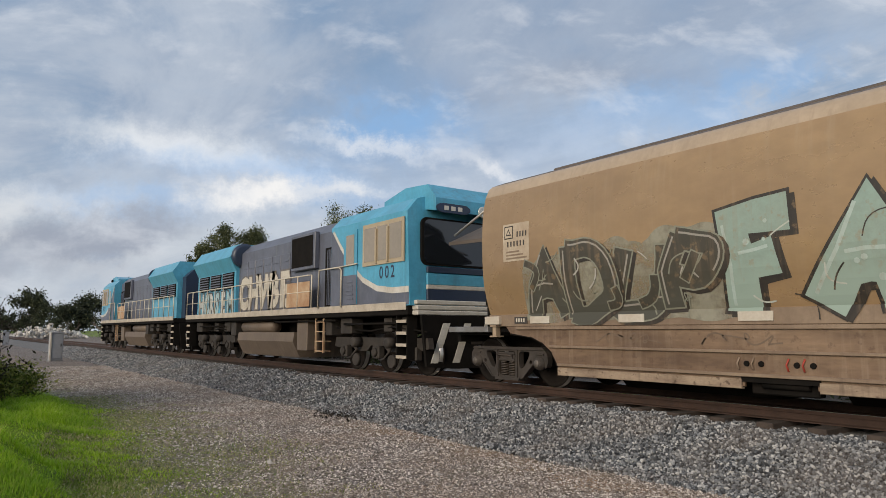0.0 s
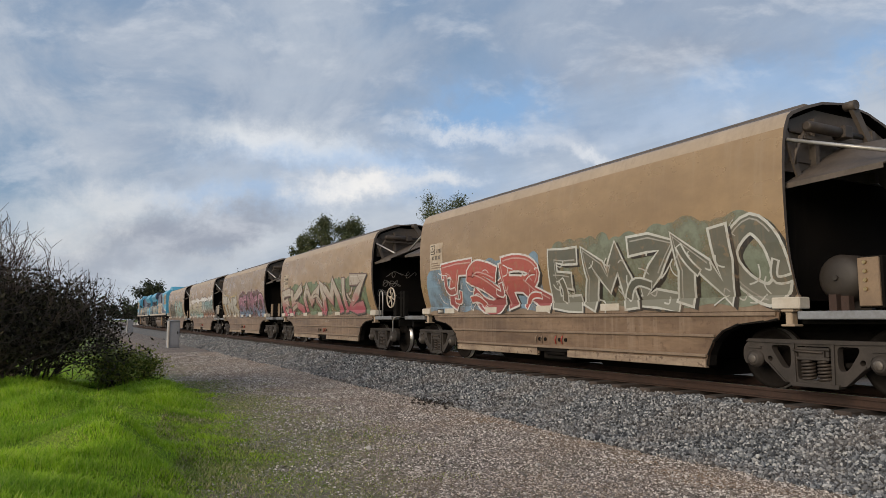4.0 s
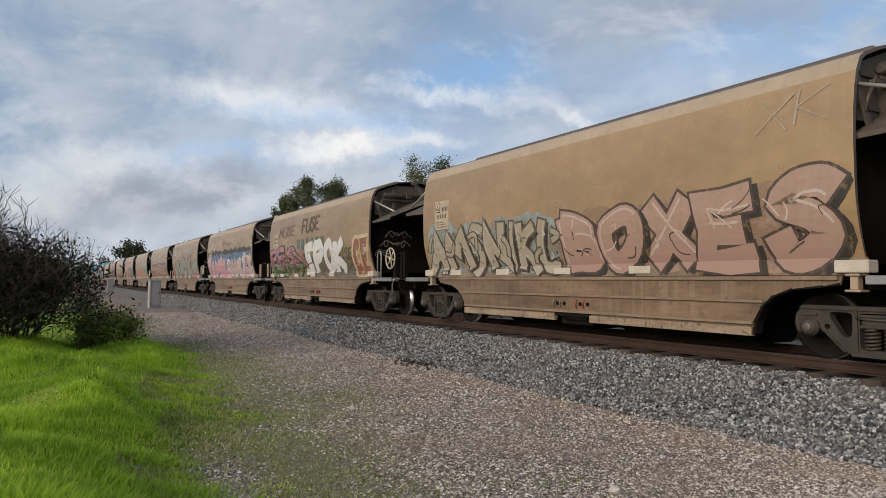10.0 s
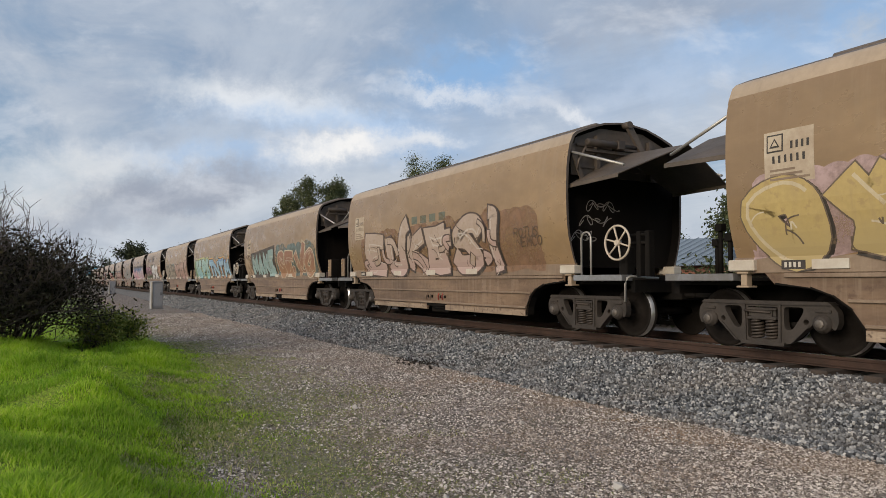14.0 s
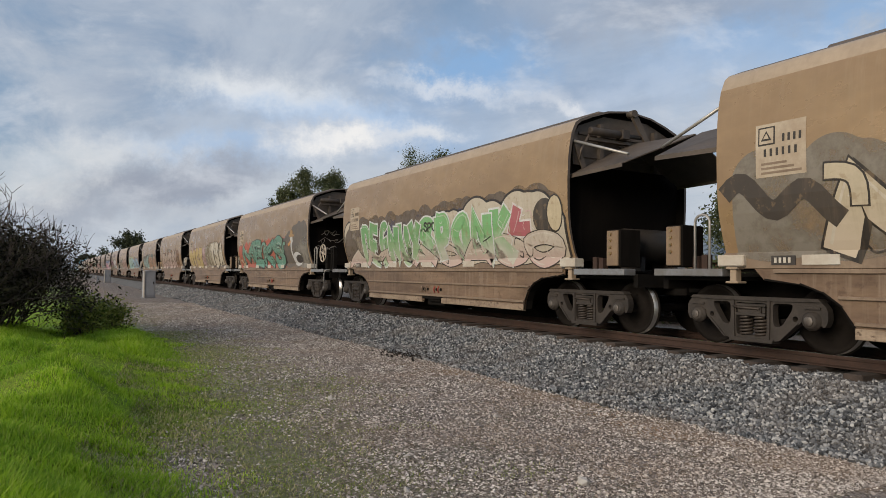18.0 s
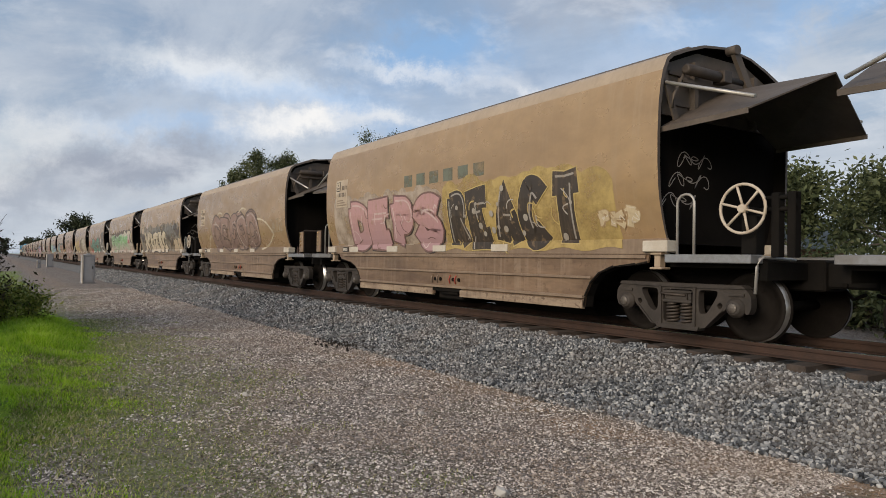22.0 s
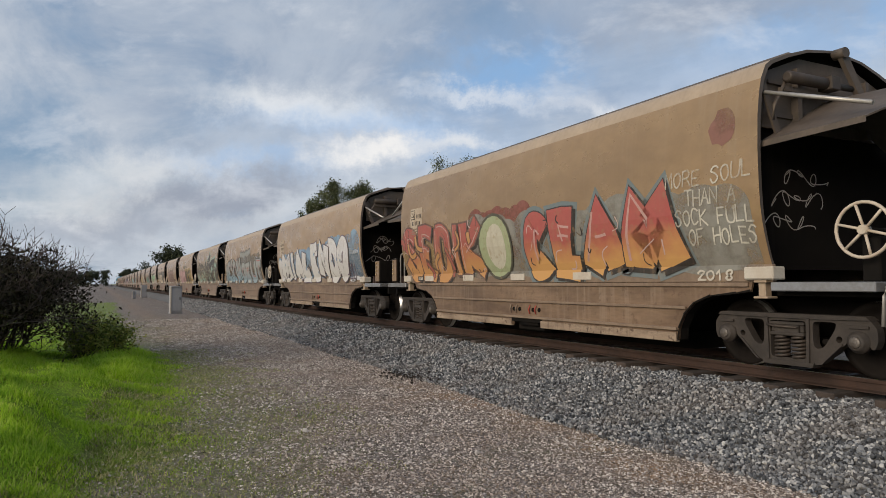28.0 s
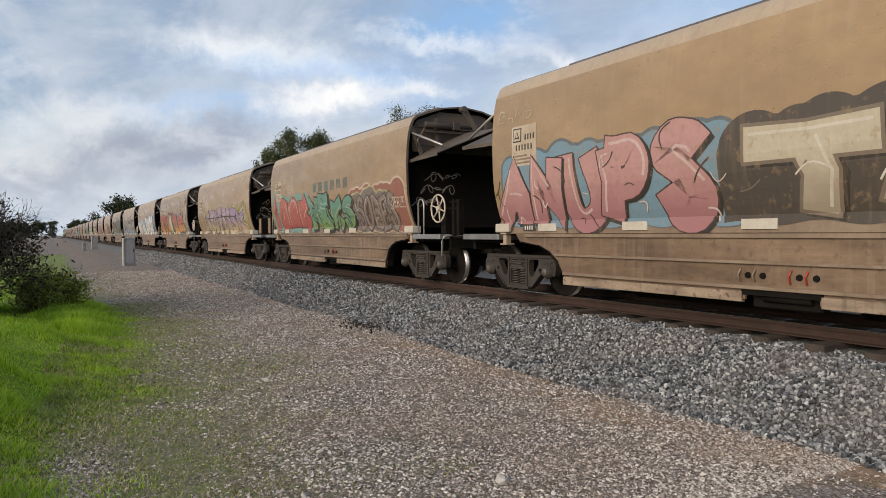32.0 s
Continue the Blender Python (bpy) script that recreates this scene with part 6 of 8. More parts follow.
        side_shape(bm, [(1.08, 2.62), (2.98, 2.62), (2.98, 3.66), (1.08, 3.66)], C, 0.03, s)
        frm = part("window_frame", fix(bm), LFRAME, cab, "tan side-window frame")
        for y0, y1 in ((1.18, 1.72), (1.80, 2.26), (2.34, 2.90)):
            bm = B()
            side_shape(bm, [(y0, 2.72), (y1, 2.72), (y1, 3.56), (y0, 3.56)], C + 0.03, 0.006, s)
            part("pane", fix(bm), LPANE, frm)
        bm = B()
        for y in (1.76, 2.30):
            box(bm, (s * (C + 0.02), y - 0.03, 2.66), (s * (C + 0.07), y + 0.03, 3.50))
        part("window_bar", fix(bm), LFRAME, frm)
        bm = B()
        side_shape(bm, [(3.28, 1.70), (3.98, 1.70), (3.98, 3.62), (3.28, 3.62)], C + 0.009, 0.02, s)
        door = part("cab_door", fix(bm), LBLUE, cab)
        bm = B()
        side_shape(bm, [(3.42, 2.70), (3.84, 2.70), (3.84, 3.50), (3.42, 3.50)], C + 0.03, 0.008, s)
        part("door_pane", fix(bm), LPANE, door)
        bm = B()
        side_shape(bm, [(3.28, 1.70), (3.98, 1.70), (3.98, 2.45), (3.28, 2.45)], C + 0.03, 0.003, s)
        for k in range(5):
            side_shape(bm, [(3.45, 1.82 + 0.11 * k), (3.80, 1.82 + 0.11 * k), (3.80, 1.87 + 0.11 * k), (3.45, 1.87 + 0.11 * k)], C + 0.033, 0.012, s)
        part("door_louvre", fix(bm), LGREY, door)
        bm = B()
        text = "002" if s < 0 else "002"
        for i, ch in enumerate(text):
            pts, faces = letter(ch, 0.012)
            vs = [bm.verts.new((s * (C + 0.006), (2.20 - i * 0.26 - x * 0.36) if s < 0 else (1.42 + i * 0.26 + x * 0.36), 2.28 + y * 0.42)) for x, y in pts]
            for f in faces:
                bm.faces.new([vs[j] for j in f])
        bm.normal_update()
        for f in bm.faces:
            if f.normal.x * s < 0:
                f.normal_flip()
        part("fleet_number", bm, LNAVY, cab, "dark painted number 002")
        bm = B()
        tube(bm, [(s * (C + 0.06), 4.05, 1.64), (s * (C + 0.06), 4.05, 2.62), (s * (C + 0.06), 4.2, 2.70), (s * (C + 0.06), 5.35, 2.70), (s * (C + 0.06), 5.4, 1.64)], 0.022, 6)
        tube(bm, [(s * (C + 0.06), 3.2, 2.72), (s * (C + 0.06), 4.2, 2.70)], 0.018, 6)
        part("door_handrail", bm, LRAIL, root)
        bm = B()
        for k in range(5):
            y, z = 5.55, 0.45 + 0.27 * k
            box(bm, (s * 1.18, y - 0.22, z), (s * 1.42, y + 0.22, z + 0.03))
        for y in (5.31, 5.79):
            box(bm, (s * 1.38, y - 0.02, 0.42), (s * 1.43, y + 0.02, 1.55))
        part("step_ladder", fix(bm), LRUSTP, root, "rust-stained step ladder")
    # air horns and roof pods on the cab
    bm = B()
    for k in range(5):
        lathe(bm, [(0.9 + 0.02 * k, 0.09), (1.2 + 0.02 * k, 0.11), (1.25, 0.05)], 10, "y", (0.62 + 0.16 * k - 0.3, 0, 4.28))
    part("roof_pod", fix(bm), BLACK, root)
    # hoods
    H = 1.10
    bm = B()
    shape = [(-H, 1.6), (H, 1.6), (H, 3.86), (0.78, 4.18), (-0.78, 4.18), (-H, 3.86)]
    prism(bm, shape, 1, 4.75, 13.0)
    part("long_hood", fix(bm), LGREY, root, "slate-grey engine hood")
    bm = B()
    prism(bm, [(-1.22, 1.6), (1.22, 1.6), (1.22, 3.25), (1.48, 3.75), (1.15, 4.25), (-1.15, 4.25), (-1.48, 3.75), (-1.22, 3.25)], 1, 13.0, 17.6)
    part("radiator_hood", fix(bm), LBLUE, root, "sky-blue flared radiator hood")
    bm = B()
    prism(bm, [(-1.0, 1.6), (1.0, 1.6), (1.0, 3.5), (0.65, 3.85), (-0.65, 3.85), (-1.0, 3.5)], 1, 17.6, 18.15)
    part("end_hood", fix(bm), LNAVY, root)
    for s in (-1, 1):
        bm = B()
        lathe(bm, [(12.75, 0.36), (12.80, 0.46), (12.98, 0.46)], 20, "y", (s * 0.98, 0, 3.80))
        part("exhaust_cowl", fix(bm), LNAVY, root)
        for k in range(3):
            y0 = 13.2 + 1.45 * k
            bm = B()
            box(bm, (s * 1.21, y0, 2.6), (s * 1.25, y0 + 1.25, 3.22))
            grille = part("radiator_grille", fix(bm), BLACK, root)
            bm = B()
            for q in range(6):
                box(bm, (s * 1.25, y0 + 0.03, 2.63 + 0.10 * q), (s * 1.275, y0 + 1.22, 2.67 + 0.10 * q))
            part("slat", fix(bm), LGREY, grille)
        bm = B()
        box(bm, (s * H, 6.3, 2.85), (s * (H + 0.16), 8.0, 3.95), 0.02)
        part("filter_box", fix(bm), LGREY, root)
        bm = B()
        box(bm, (s * (H + 0.16), 6.42, 2.95), (s * (H + 0.175), 7.9, 3.86))
        part("filter_mesh", fix(bm), BLACK, root, "black air-filter mesh")
        bm = B()
        box(bm, (s * H, 4.85, 1.7), (s * (H + 0.03), 5.85, 3.4))
        lv = part("louvre_panel", fix(bm), BLACK, root, "dark louvred hood panel")
        bm = B()
        for q in range(9):
            box(bm, (s * (H + 0.03), 4.9 + 0.095 * q, 1.75), (s * (H + 0.05), 4.93 + 0.095 * q, 3.34))
        part("louvre", fix(bm), LGREY, lv)
        for q in range(6):
            y0 = 8.4 + 0.74 * q
            bm = B()
            box(bm, (s * H, y0, 1.75), (s * (H + 0.02), y0 + 0.68, 3.5), 0.008)
            box(bm, (s * (H + 0.02), y0 + 0.1, 3.25), (s * (H + 0.035), y0 + 0.58, 3.28))
            part("hood_door", fix(bm), LGREY, root)
        bm = B()
        box(bm, (s * (C - 0.02), 6.1, 1.72), (s * (C + 0.0), 7.7, 2.45), 0.01)
        part("walkway_panel", fix(bm), LRUSTP, root, "rust-orange walkway panel")
        bm = B()
        zr = 2.62
        tube(bm, [(s * C, 5.95, 1.66), (s * C, 5.95, zr)] + [(s * C, y, zr) for y in np.arange(6.2, 17.9, 1.0)] + [(s * C, 18.1, zr), (s * C, 18.15, 1.66)], 0.022, 6)
        tube(bm, [(s * C, 5.95, 2.15), (s * C, 18.1, 2.15)], 0.014, 5)
        hr = part("handrail", bm, LRAIL, root, "long cream walkway handrail")
        for q in range(12):
            bm = B()
            tube(bm, [(s * C, 6.9 + 0.95 * q, 1.66), (s * C, 6.9 + 0.95 * q, zr)], 0.02, 6)
            part("post", bm, LRAIL, hr)
        # tank, reservoirs, boxes under the frame
        bm = B()
        lathe(bm, [(9.3, 0.05), (9.33, 0.20), (12.0, 0.20), (12.03, 0.05)], 16, "y", (s * 1.12, 0, 1.16))
        part("air_reservoir", fix(bm), LTANK, root)
        bm = B()
        box(bm, (s * 0.95, 6.5, 0.45), (s * 1.35, 7.2, 1.35), 0.02)
        part("battery_box", fix(bm), LTANK, root)
    bm = B()
    prism(bm, [(-1.30, 0.98), (-1.34, 0.70), (-1.10, 0.22), (1.10, 0.22), (1.34, 0.70), (1.30, 0.98)], 1, 7.5, 12.3)
    part("fuel_tank", fix(bm), LTANK, root, "dusty tan fuel tank")
    # bogies
    for by in (2.80, 15.25):
        bg = holder("bogie", root)
        bg.location = (0, by, 0)
        for s in (-1, 1):
            bm = B()
            top = [(-2.25, 0.62), (-2.2, 0.86), (2.2, 0.86), (2.25, 0.62), (1.95, 0.58), (1.75, 0.66), (1.3, 0.66), (1.1, 0.52), (0.5, 0.52), (0.3, 0.66), (-0.3, 0.66), (-0.5, 0.52), (-1.1, 0.52), (-1.3, 0.66), (-1.75, 0.66), (-1.95, 0.58)]
            prism(bm, top, 0, s * 1.04, s * 1.18)
            part("side_frame", fix(bm), LBOGIE, bg)
            for y in (-1.65, 0.0, 1.65):
                bm = B()
                box(bm, (s * 1.04, y - 0.16, 0.34), (s * 1.24, y + 0.16, 0.66), 0.03)
                lathe(bm, [(s * 1.24, 0.12), (s * 1.30, 0.09)], 10, "x", (0, y, 0.5))
                part("axle_box", fix(bm), LBOGIE, bg)
            for y in (-0.82, 0.82):
                bm = B()
                lathe(bm, [(s * 1.18, 0.13), (s * 1.42, 0.13), (s * 1.44, 0.08)], 12, "x", (0, y, 0.74))
                tube(bm, [(s * 1.27, y, 0.6), (s * 1.30, y + 0.3, 0.35), (s * 1.28, y + 0.5, 0.32)], 0.03, 6)
                part("brake_cylinder", fix(bm), LBOGIE, bg)
                bm = B()
                lathe(bm, [(s * 1.24, 0.17), (s * 1.32, 0.15)], 14, "x", (0, y * 1.05, 0.30))
                part("spring_pot", fix(bm), LBOGIE, bg)
            bm = B()
            tube(bm, [(s * 1.2, -2.2, 1.0), (s * 1.34, -1.0, 1.12), (s * 1.2, 0.3, 1.02), (s * 1.2, 2.1, 1.1)], 0.025, 6)
            tube(bm, [(s * 1.36, -1.6, 1.2), (s * 1.36, 1.4, 1.2)], 0.03, 6)
            part("air_pipe", bm, BLACK, bg)
        for y in (-1.65, 0.0, 1.65):
            bm = B()
            for s in (-1, 1):
                lathe(bm, [(s * 0.675, 0.523), (s * 0.702, 0.528), (s * 0.715, 0.505), (s * 0.82, 0.50), (s * 0.825, 0.43), (s * 0.78, 0.41), (s * 0.77, 0.18), (s * 0.82, 0.14), (s * 0.82, 0.07)], 32, "x", marks=(2,))
            lathe(bm, [(-1.1, 0.08), (1.1, 0.08)], 10, "x")
            w = part("wheelset", fix(bm), (WHEEL, TREAD), bg)
            w.matrix_basis = pose(0, y, 0.5)
    # gear under the frame, end steps with pale edges
    rnd = random.Random(3)
    for s in (-1, 1):
        for y0, w, z0, z1 in ((1.2, 0.5, 0.95, 1.36), (1.9, 0.35, 1.0, 1.34), (3.9, 0.6, 0.95, 1.36), (5.0, 0.4, 0.9, 1.36), (12.5, 0.5, 0.85, 1.36), (13.3, 0.6, 1.0, 1.36), (14.6, 0.5, 1.0, 1.34), (16.4, 0.7, 0.98, 1.36)):
            bm = B()
            box(bm, (s * 0.95, y0, z0), (s * (1.28 + rnd.uniform(0, 0.1)), y0 + w, z1), 0.02)
            part("equipment_box", fix(bm), LBOGIE, root)
        bm = B()
        tube(bm, [(s * 1.40, 4.6, 1.30), (s * 1.40, 8.6, 1.30), (s * 1.36, 9.0, 1.36), (s * 1.36, 13.0, 1.36)], 0.03, 6)
        part("brake_pipe", bm, BLACK, root)
        for ye in (1.05, 17.75):
            bm = B()
            for k in range(4):
                box(bm, (s * 1.20, ye, 0.42 + 0.27 * k), (s * 1.46, ye + 0.42, 0.46 + 0.27 * k))
            for q in (-0.02, 0.42):
                box(bm, (s * 1.18, ye + q, 0.38), (s * 1.45, ye + q + 0.03, 1.50))
            st = part("end_steps", fix(bm), BLACK, root)
            for k in range(4):
                bm = B()
                box(bm, (s * 1.46, ye, 0.40 + 0.27 * k), (s * 1.475, ye + 0.42, 0.47 + 0.27 * k))
                part("step_edge", fix(bm), LSILL, st)
    # pilot at both ends
    for y, out in ((0.72, -1), (18.40, 1)):
        bm = B()
        prism(bm, [(-1.30, 1.38), (1.30, 1.38), (1.15, 0.22), (0.35, 0.16), (-0.35, 0.16), (-1.15, 0.22)], 1, y - 0.04, y + 0.04)
        pilot = part("pilot", fix(bm), BLACK, root)
        for k in range(4):
            x = -1.05 + 0.62 * k
            bm = B()
            prism(bm, [(x, 0.30), (x + 0.2, 0.30), (x + 0.55, 1.2), (x + 0.35, 1.2)] if x < 0.6 else [(x, 0.30), (x + 0.12, 0.30), (x + 0.2, 0.9), (x + 0.1, 0.9)], 1, y + out * 0.04, y + out * 0.05)
            part("stripe", fix(bm), LWHITE, pilot)
        bm = B()
        lathe(bm, [(y, 0.1), (y + out * 0.45, 0.1)], 10, "y", (0, 0, 0.86))
        box(bm, (-0.16, min(y + out * 0.35, y + out * 0.72), 0.70), (0.16, max(y + out * 0.35, y + out * 0.72), 1.03), 0.03)
        part("coupler", fix(bm), BLACK, root)
    return root


def paint_loco(root):
    """Sprayed letters along the hood."""
    C = 1.125
    bm = B()
    mats = [paint(0.62, 0.58, 0.50), paint(0.10, 0.10, 0.11)]
    for fat, lift, mi in ((0.09, 0.0, 1), (0.05, 0.004, 0)):
        for i, ch in enumerate("CHWBE"):
            pts, faces = letter(ch, fat)
            vs = [bm.verts.new((-(C + lift), 12.9 - i * 0.95 - x * 1.35 - 0.1 * math.sin(y * 4), 1.85 + y * 1.5)) for x, y in pts]
            for f in faces:
                bm.faces.new([vs[j] for j in f]).material_index = mi
    bm.normal_update()
    for f in bm.faces:
        if f.normal.x > 0:
            f.normal_flip()
    part("graffiti_piece", bm, mats, root)
    # pale blue and white letters below the radiator grilles
    rnd = random.Random(8)
    for i, ch in enumerate("HORSEM"):
        for fat, lift, tone in ((0.10, 0.0, (0.03, 0.05, 0.08)), (0.05, 0.004, (0.36, 0.56, 0.62) if i % 2 else (0.58, 0.62, 0.62))):
            bm = B()
            pts, faces = letter(ch, fat)
            sk = math.sin(i * 2.4) * 0.12
            vs = [bm.verts.new((-(1.228 + lift), 17.4 - i * 0.70 - x * 0.95 - sk * y, 1.70 + y * 1.12)) for x, y in pts]
            for f in faces:
                bm.faces.new([vs[j] for j in f])
            bm.normal_update()
            for f in bm.faces:
                if f.normal.x > 0:
                    f.normal_flip()
            part("graffiti_letter", bm, paint(*tone), root)

# ---- ground ----
def smooth(a, b, x):
    t = np.clip((x - a) / (b - a), 0, 1)
    return t * t * (3 - 2 * t)


def lumps(x, y, seed=0, octaves=4, size=1.0):
    """Rolling value noise from sums of turned sines."""
    r = np.random.RandomState(seed)
    out = np.zeros_like(x, dtype=float)
    amp = 1.0
    for o in range(octaves):
        for _ in range(3):
            a, p = r.uniform(0, math.tau), r.uniform(0, math.tau)
            k = (2.0 ** o) * 1.3 / size * r.uniform(0.7, 1.3)
            out += amp * np.sin(k * (x * math.cos(a) + y * math.sin(a)) + p) / 3
        amp *= 0.5
    return out


def grass_edge(y):
    """Where the verge ends and the gravel begins."""
    return 1.78 + 0.012 * np.clip(y - 9, 0, 60) + 0.12 * np.sin(y * 0.45 + 1.0) + 0.08 * np.sin(y * 1.7) - 0.70 * smooth(9.0, 5.2, y)


def ground_z(x, y):
    x, y = np.asarray(x, float), np.asarray(y, float)
    e = grass_edge(y)
    rise = smooth(-0.1, 1.7, e - x) * 0.60 * (0.75 + 0.25 * np.sin(y * 0.5 + 0.4)) * smooth(-2, 6, y) * (1 - smooth(16, 30, y))
    near = (1 - smooth(12, 18, y)) * smooth(0.0, 0.9, e - x)
    rise = rise * (1 - 0.55 * smooth(9.0, 15.0, y))
    rise = rise + near * (0.15 * lumps(x, y, 14, 3, 0.62) + 0.22 * np.exp(-((x - 0.25) / 0.42) ** 2 - ((y - 8.4) / 0.9) ** 2) + 0.12 * np.exp(-((x - 0.1) / 0.35) ** 2 - ((y - 5.9) / 0.6) ** 2))
    rise = rise + 0.24 * lumps(x, y, 3, 3, 1.25) * smooth(0.1, 1.5, e - x) * (1 - smooth(25, 60, y)) * 0.6
    far = smooth(20, 90, np.abs(x)) * 0.3 * lumps(x, y, 5, 2, 40)
    return rise + 0.018 * lumps(x, y, 8, 3, 0.9) * (np.abs(x) < 60) + far


def ground_material():
    m = bpy.data.materials.new("gravel_and_verge")
    m.use_nodes = True
    nt = m.node_tree
    N, L = nt.nodes.new, nt.links.new
    b = nt.nodes["Principled BSDF"]
    b.inputs["Roughness"].default_value = 0.95
    b.inputs["Specular IOR Level"].default_value = 0.15
    geo = N("ShaderNodeNewGeometry")
    at = N("ShaderNodeAttribute")
    at.attribute_name = "green"

    def tex(scale, detail=5.0, kind="noise", rough=0.6):
        n = N("ShaderNodeTexNoise") if kind == "noise" else N("ShaderNodeTexVoronoi")
        n.inputs["Scale"].default_value = scale
        if kind == "noise":
            n.inputs["Detail"].default_value, n.inputs["Roughness"].default_value = detail, rough
        L(geo.outputs["Position"], n.inputs["Vector"])
        return n

    def rng(v, a, c, lo=0.0, hi=1.0):
        r = N("ShaderNodeMapRange")
        for i, q in enumerate((a, c, lo, hi)):
            r.inputs[i + 1].default_value = q
        L(v, r.inputs[0])
        return r.outputs[0]

    def mixc(f, a, c, kind="MIX"):
        x = N("ShaderNodeMix")
        x.data_type, x.blend_type = "RGBA", kind
        for i, v in ((0, f), (6, a), (7, c)):
            if isinstance(v, (int, float)):
                x.inputs[i].default_value = v
            elif isinstance(v, tuple):
                x.inputs[i].default_value = (*v, 1)
            else:
                L(v, x.inputs[i])
        return x.outputs[2]

    def op(kind, a, c):
        x = N("ShaderNodeMath")
        x.operation, x.use_clamp = kind, True
        for i, v in enumerate((a, c)):
            if isinstance(v, (int, float)):
                x.inputs[i].default_value = v
            else:
                L(v, x.inputs[i])
        return x.outputs[0]

    stones = tex(34.0, kind="voronoi")
    fine = tex(90.0, 4.0)
    grit = mixc(rng(stones.outputs["Distance"], 0.15, 0.50), (0.47, 0.41, 0.37), (0.095, 0.077, 0.066))
    tone = N("ShaderNodeSeparateColor")
    L(stones.outputs["Color"], tone.inputs[0])
    grit = mixc(rng(tone.outputs[0], 0.2, 1.0, 0.0, 0.5), grit, (0.46, 0.42, 0.40))
    grit = mixc(rng(fine.outputs["Fac"], 0.5, 0.68, 0.0, 0.55), grit, (0.13, 0.10, 0.085))
    patch = N("ShaderNodeAttribute")
    patch.attribute_name = "sandy"
    sand = op("MULTIPLY", patch.outputs["Fac"], rng(tex(1.3, 6.0, rough=0.7).outputs["Fac"], 0.40, 0.58))
    grit = mixc(op("MULTIPLY", sand, 0.75), grit, (0.40, 0.245, 0.135))
    grit = mixc(rng(tex(3.5, 9.0, rough=0.85).outputs["Fac"], 0.44, 0.60, 0.0, 0.40), grit, (0.17, 0.135, 0.112))
    grit = mixc(rng(tex(6.0, 9.0, rough=0.85).outputs["Fac"], 0.52, 0.66, 0.0, 0.5), grit, (0.50, 0.43, 0.38))
    earth = rng(tex(0.5, 5.0).outputs["Fac"], 0.50, 0.68)
    grit = mixc(op("MULTIPLY", earth, 0.35), grit, (0.27, 0.185, 0.135))
    thin = N("ShaderNodeAttribute")
    thin.attribute_name = "weedy"
    olive = op("MULTIPLY", thin.outputs["Fac"], rng(tex(2.6, 6.0, rough=0.75).outputs["Fac"], 0.36, 0.60))
    grit = mixc(op("MULTIPLY", olive, 0.75), grit, (0.185, 0.205, 0.07))
    weed = rng(tex(0.9, 6.0, rough=0.7).outputs["Fac"], 0.50, 0.64)
    weed = op("MULTIPLY", weed, rng(tex(14.0, 4.0).outputs["Fac"], 0.42, 0.62))
    grit = mixc(op("MULTIPLY", weed, 0.6), grit, (0.11, 0.115, 0.045))
    turf = mixc(rng(tex(2.0, 6.0).outputs["Fac"], 0.35, 0.65), (0.22, 0.38, 0.025), (0.30, 0.37, 0.05))
    turf = mixc(rng(tex(40.0, 4.0).outputs["Fac"], 0.35, 0.7), turf, (0.035, 0.06, 0.012))
    edge = rng(op("ADD", at.outputs["Fac"], rng(tex(5.0, 6.0).outputs["Fac"], 0.3, 0.7, -0.4, 0.4)), 0.38, 0.62)
    L(mixc(edge, grit, turf), b.inputs["Base Color"])
    bp = N("ShaderNodeBump")
    bp.inputs["Strength"].default_value, bp.inputs["Distance"].default_value = 0.8, 0.02
    hsum = op("ADD", rng(stones.outputs["Distance"], 0.0, 0.6, 0.7, 0.0), rng(fine.outputs["Fac"], 0.3, 0.7, 0.0, 0.3))
    L(hsum, bp.inputs["Height"])
    L(bp.outputs[0], b.inputs["Normal"])
    return m


def grid_mesh(name, xs, ys, zfun):
    gx, gy = np.meshgrid(xs, ys)
    v = np.stack([gx, gy, zfun(gx, gy)], -1).reshape(-1, 3)
    w, h = len(xs), len(ys)
    i = (np.arange(h - 1)[:, None] * w + np.arange(w - 1)[None, :]).reshape(-1)
    f = np.stack([i, i + 1, i + w + 1, i + w], -1)
    return soup(name, v, f), v


def soup(name, v, f):
    """A mesh from numpy arrays of points and of equal-sized faces."""
    me = bpy.data.meshes.new(name)
    k = f.shape[1]
    me.vertices.add(len(v))
    me.vertices.foreach_set("co", np.asarray(v, np.float32).ravel())
    me.loops.add(f.size)
    me.loops.foreach_set("vertex_index", f.astype(np.int32).ravel())
    me.polygons.add(len(f))
    me.polygons.foreach_set("loop_start", np.arange(0, f.size, k, dtype=np.int32))
    me.polygons.foreach_set("loop_total", np.full(len(f), k, np.int32))
    me.update(calc_edges=True)
    return me


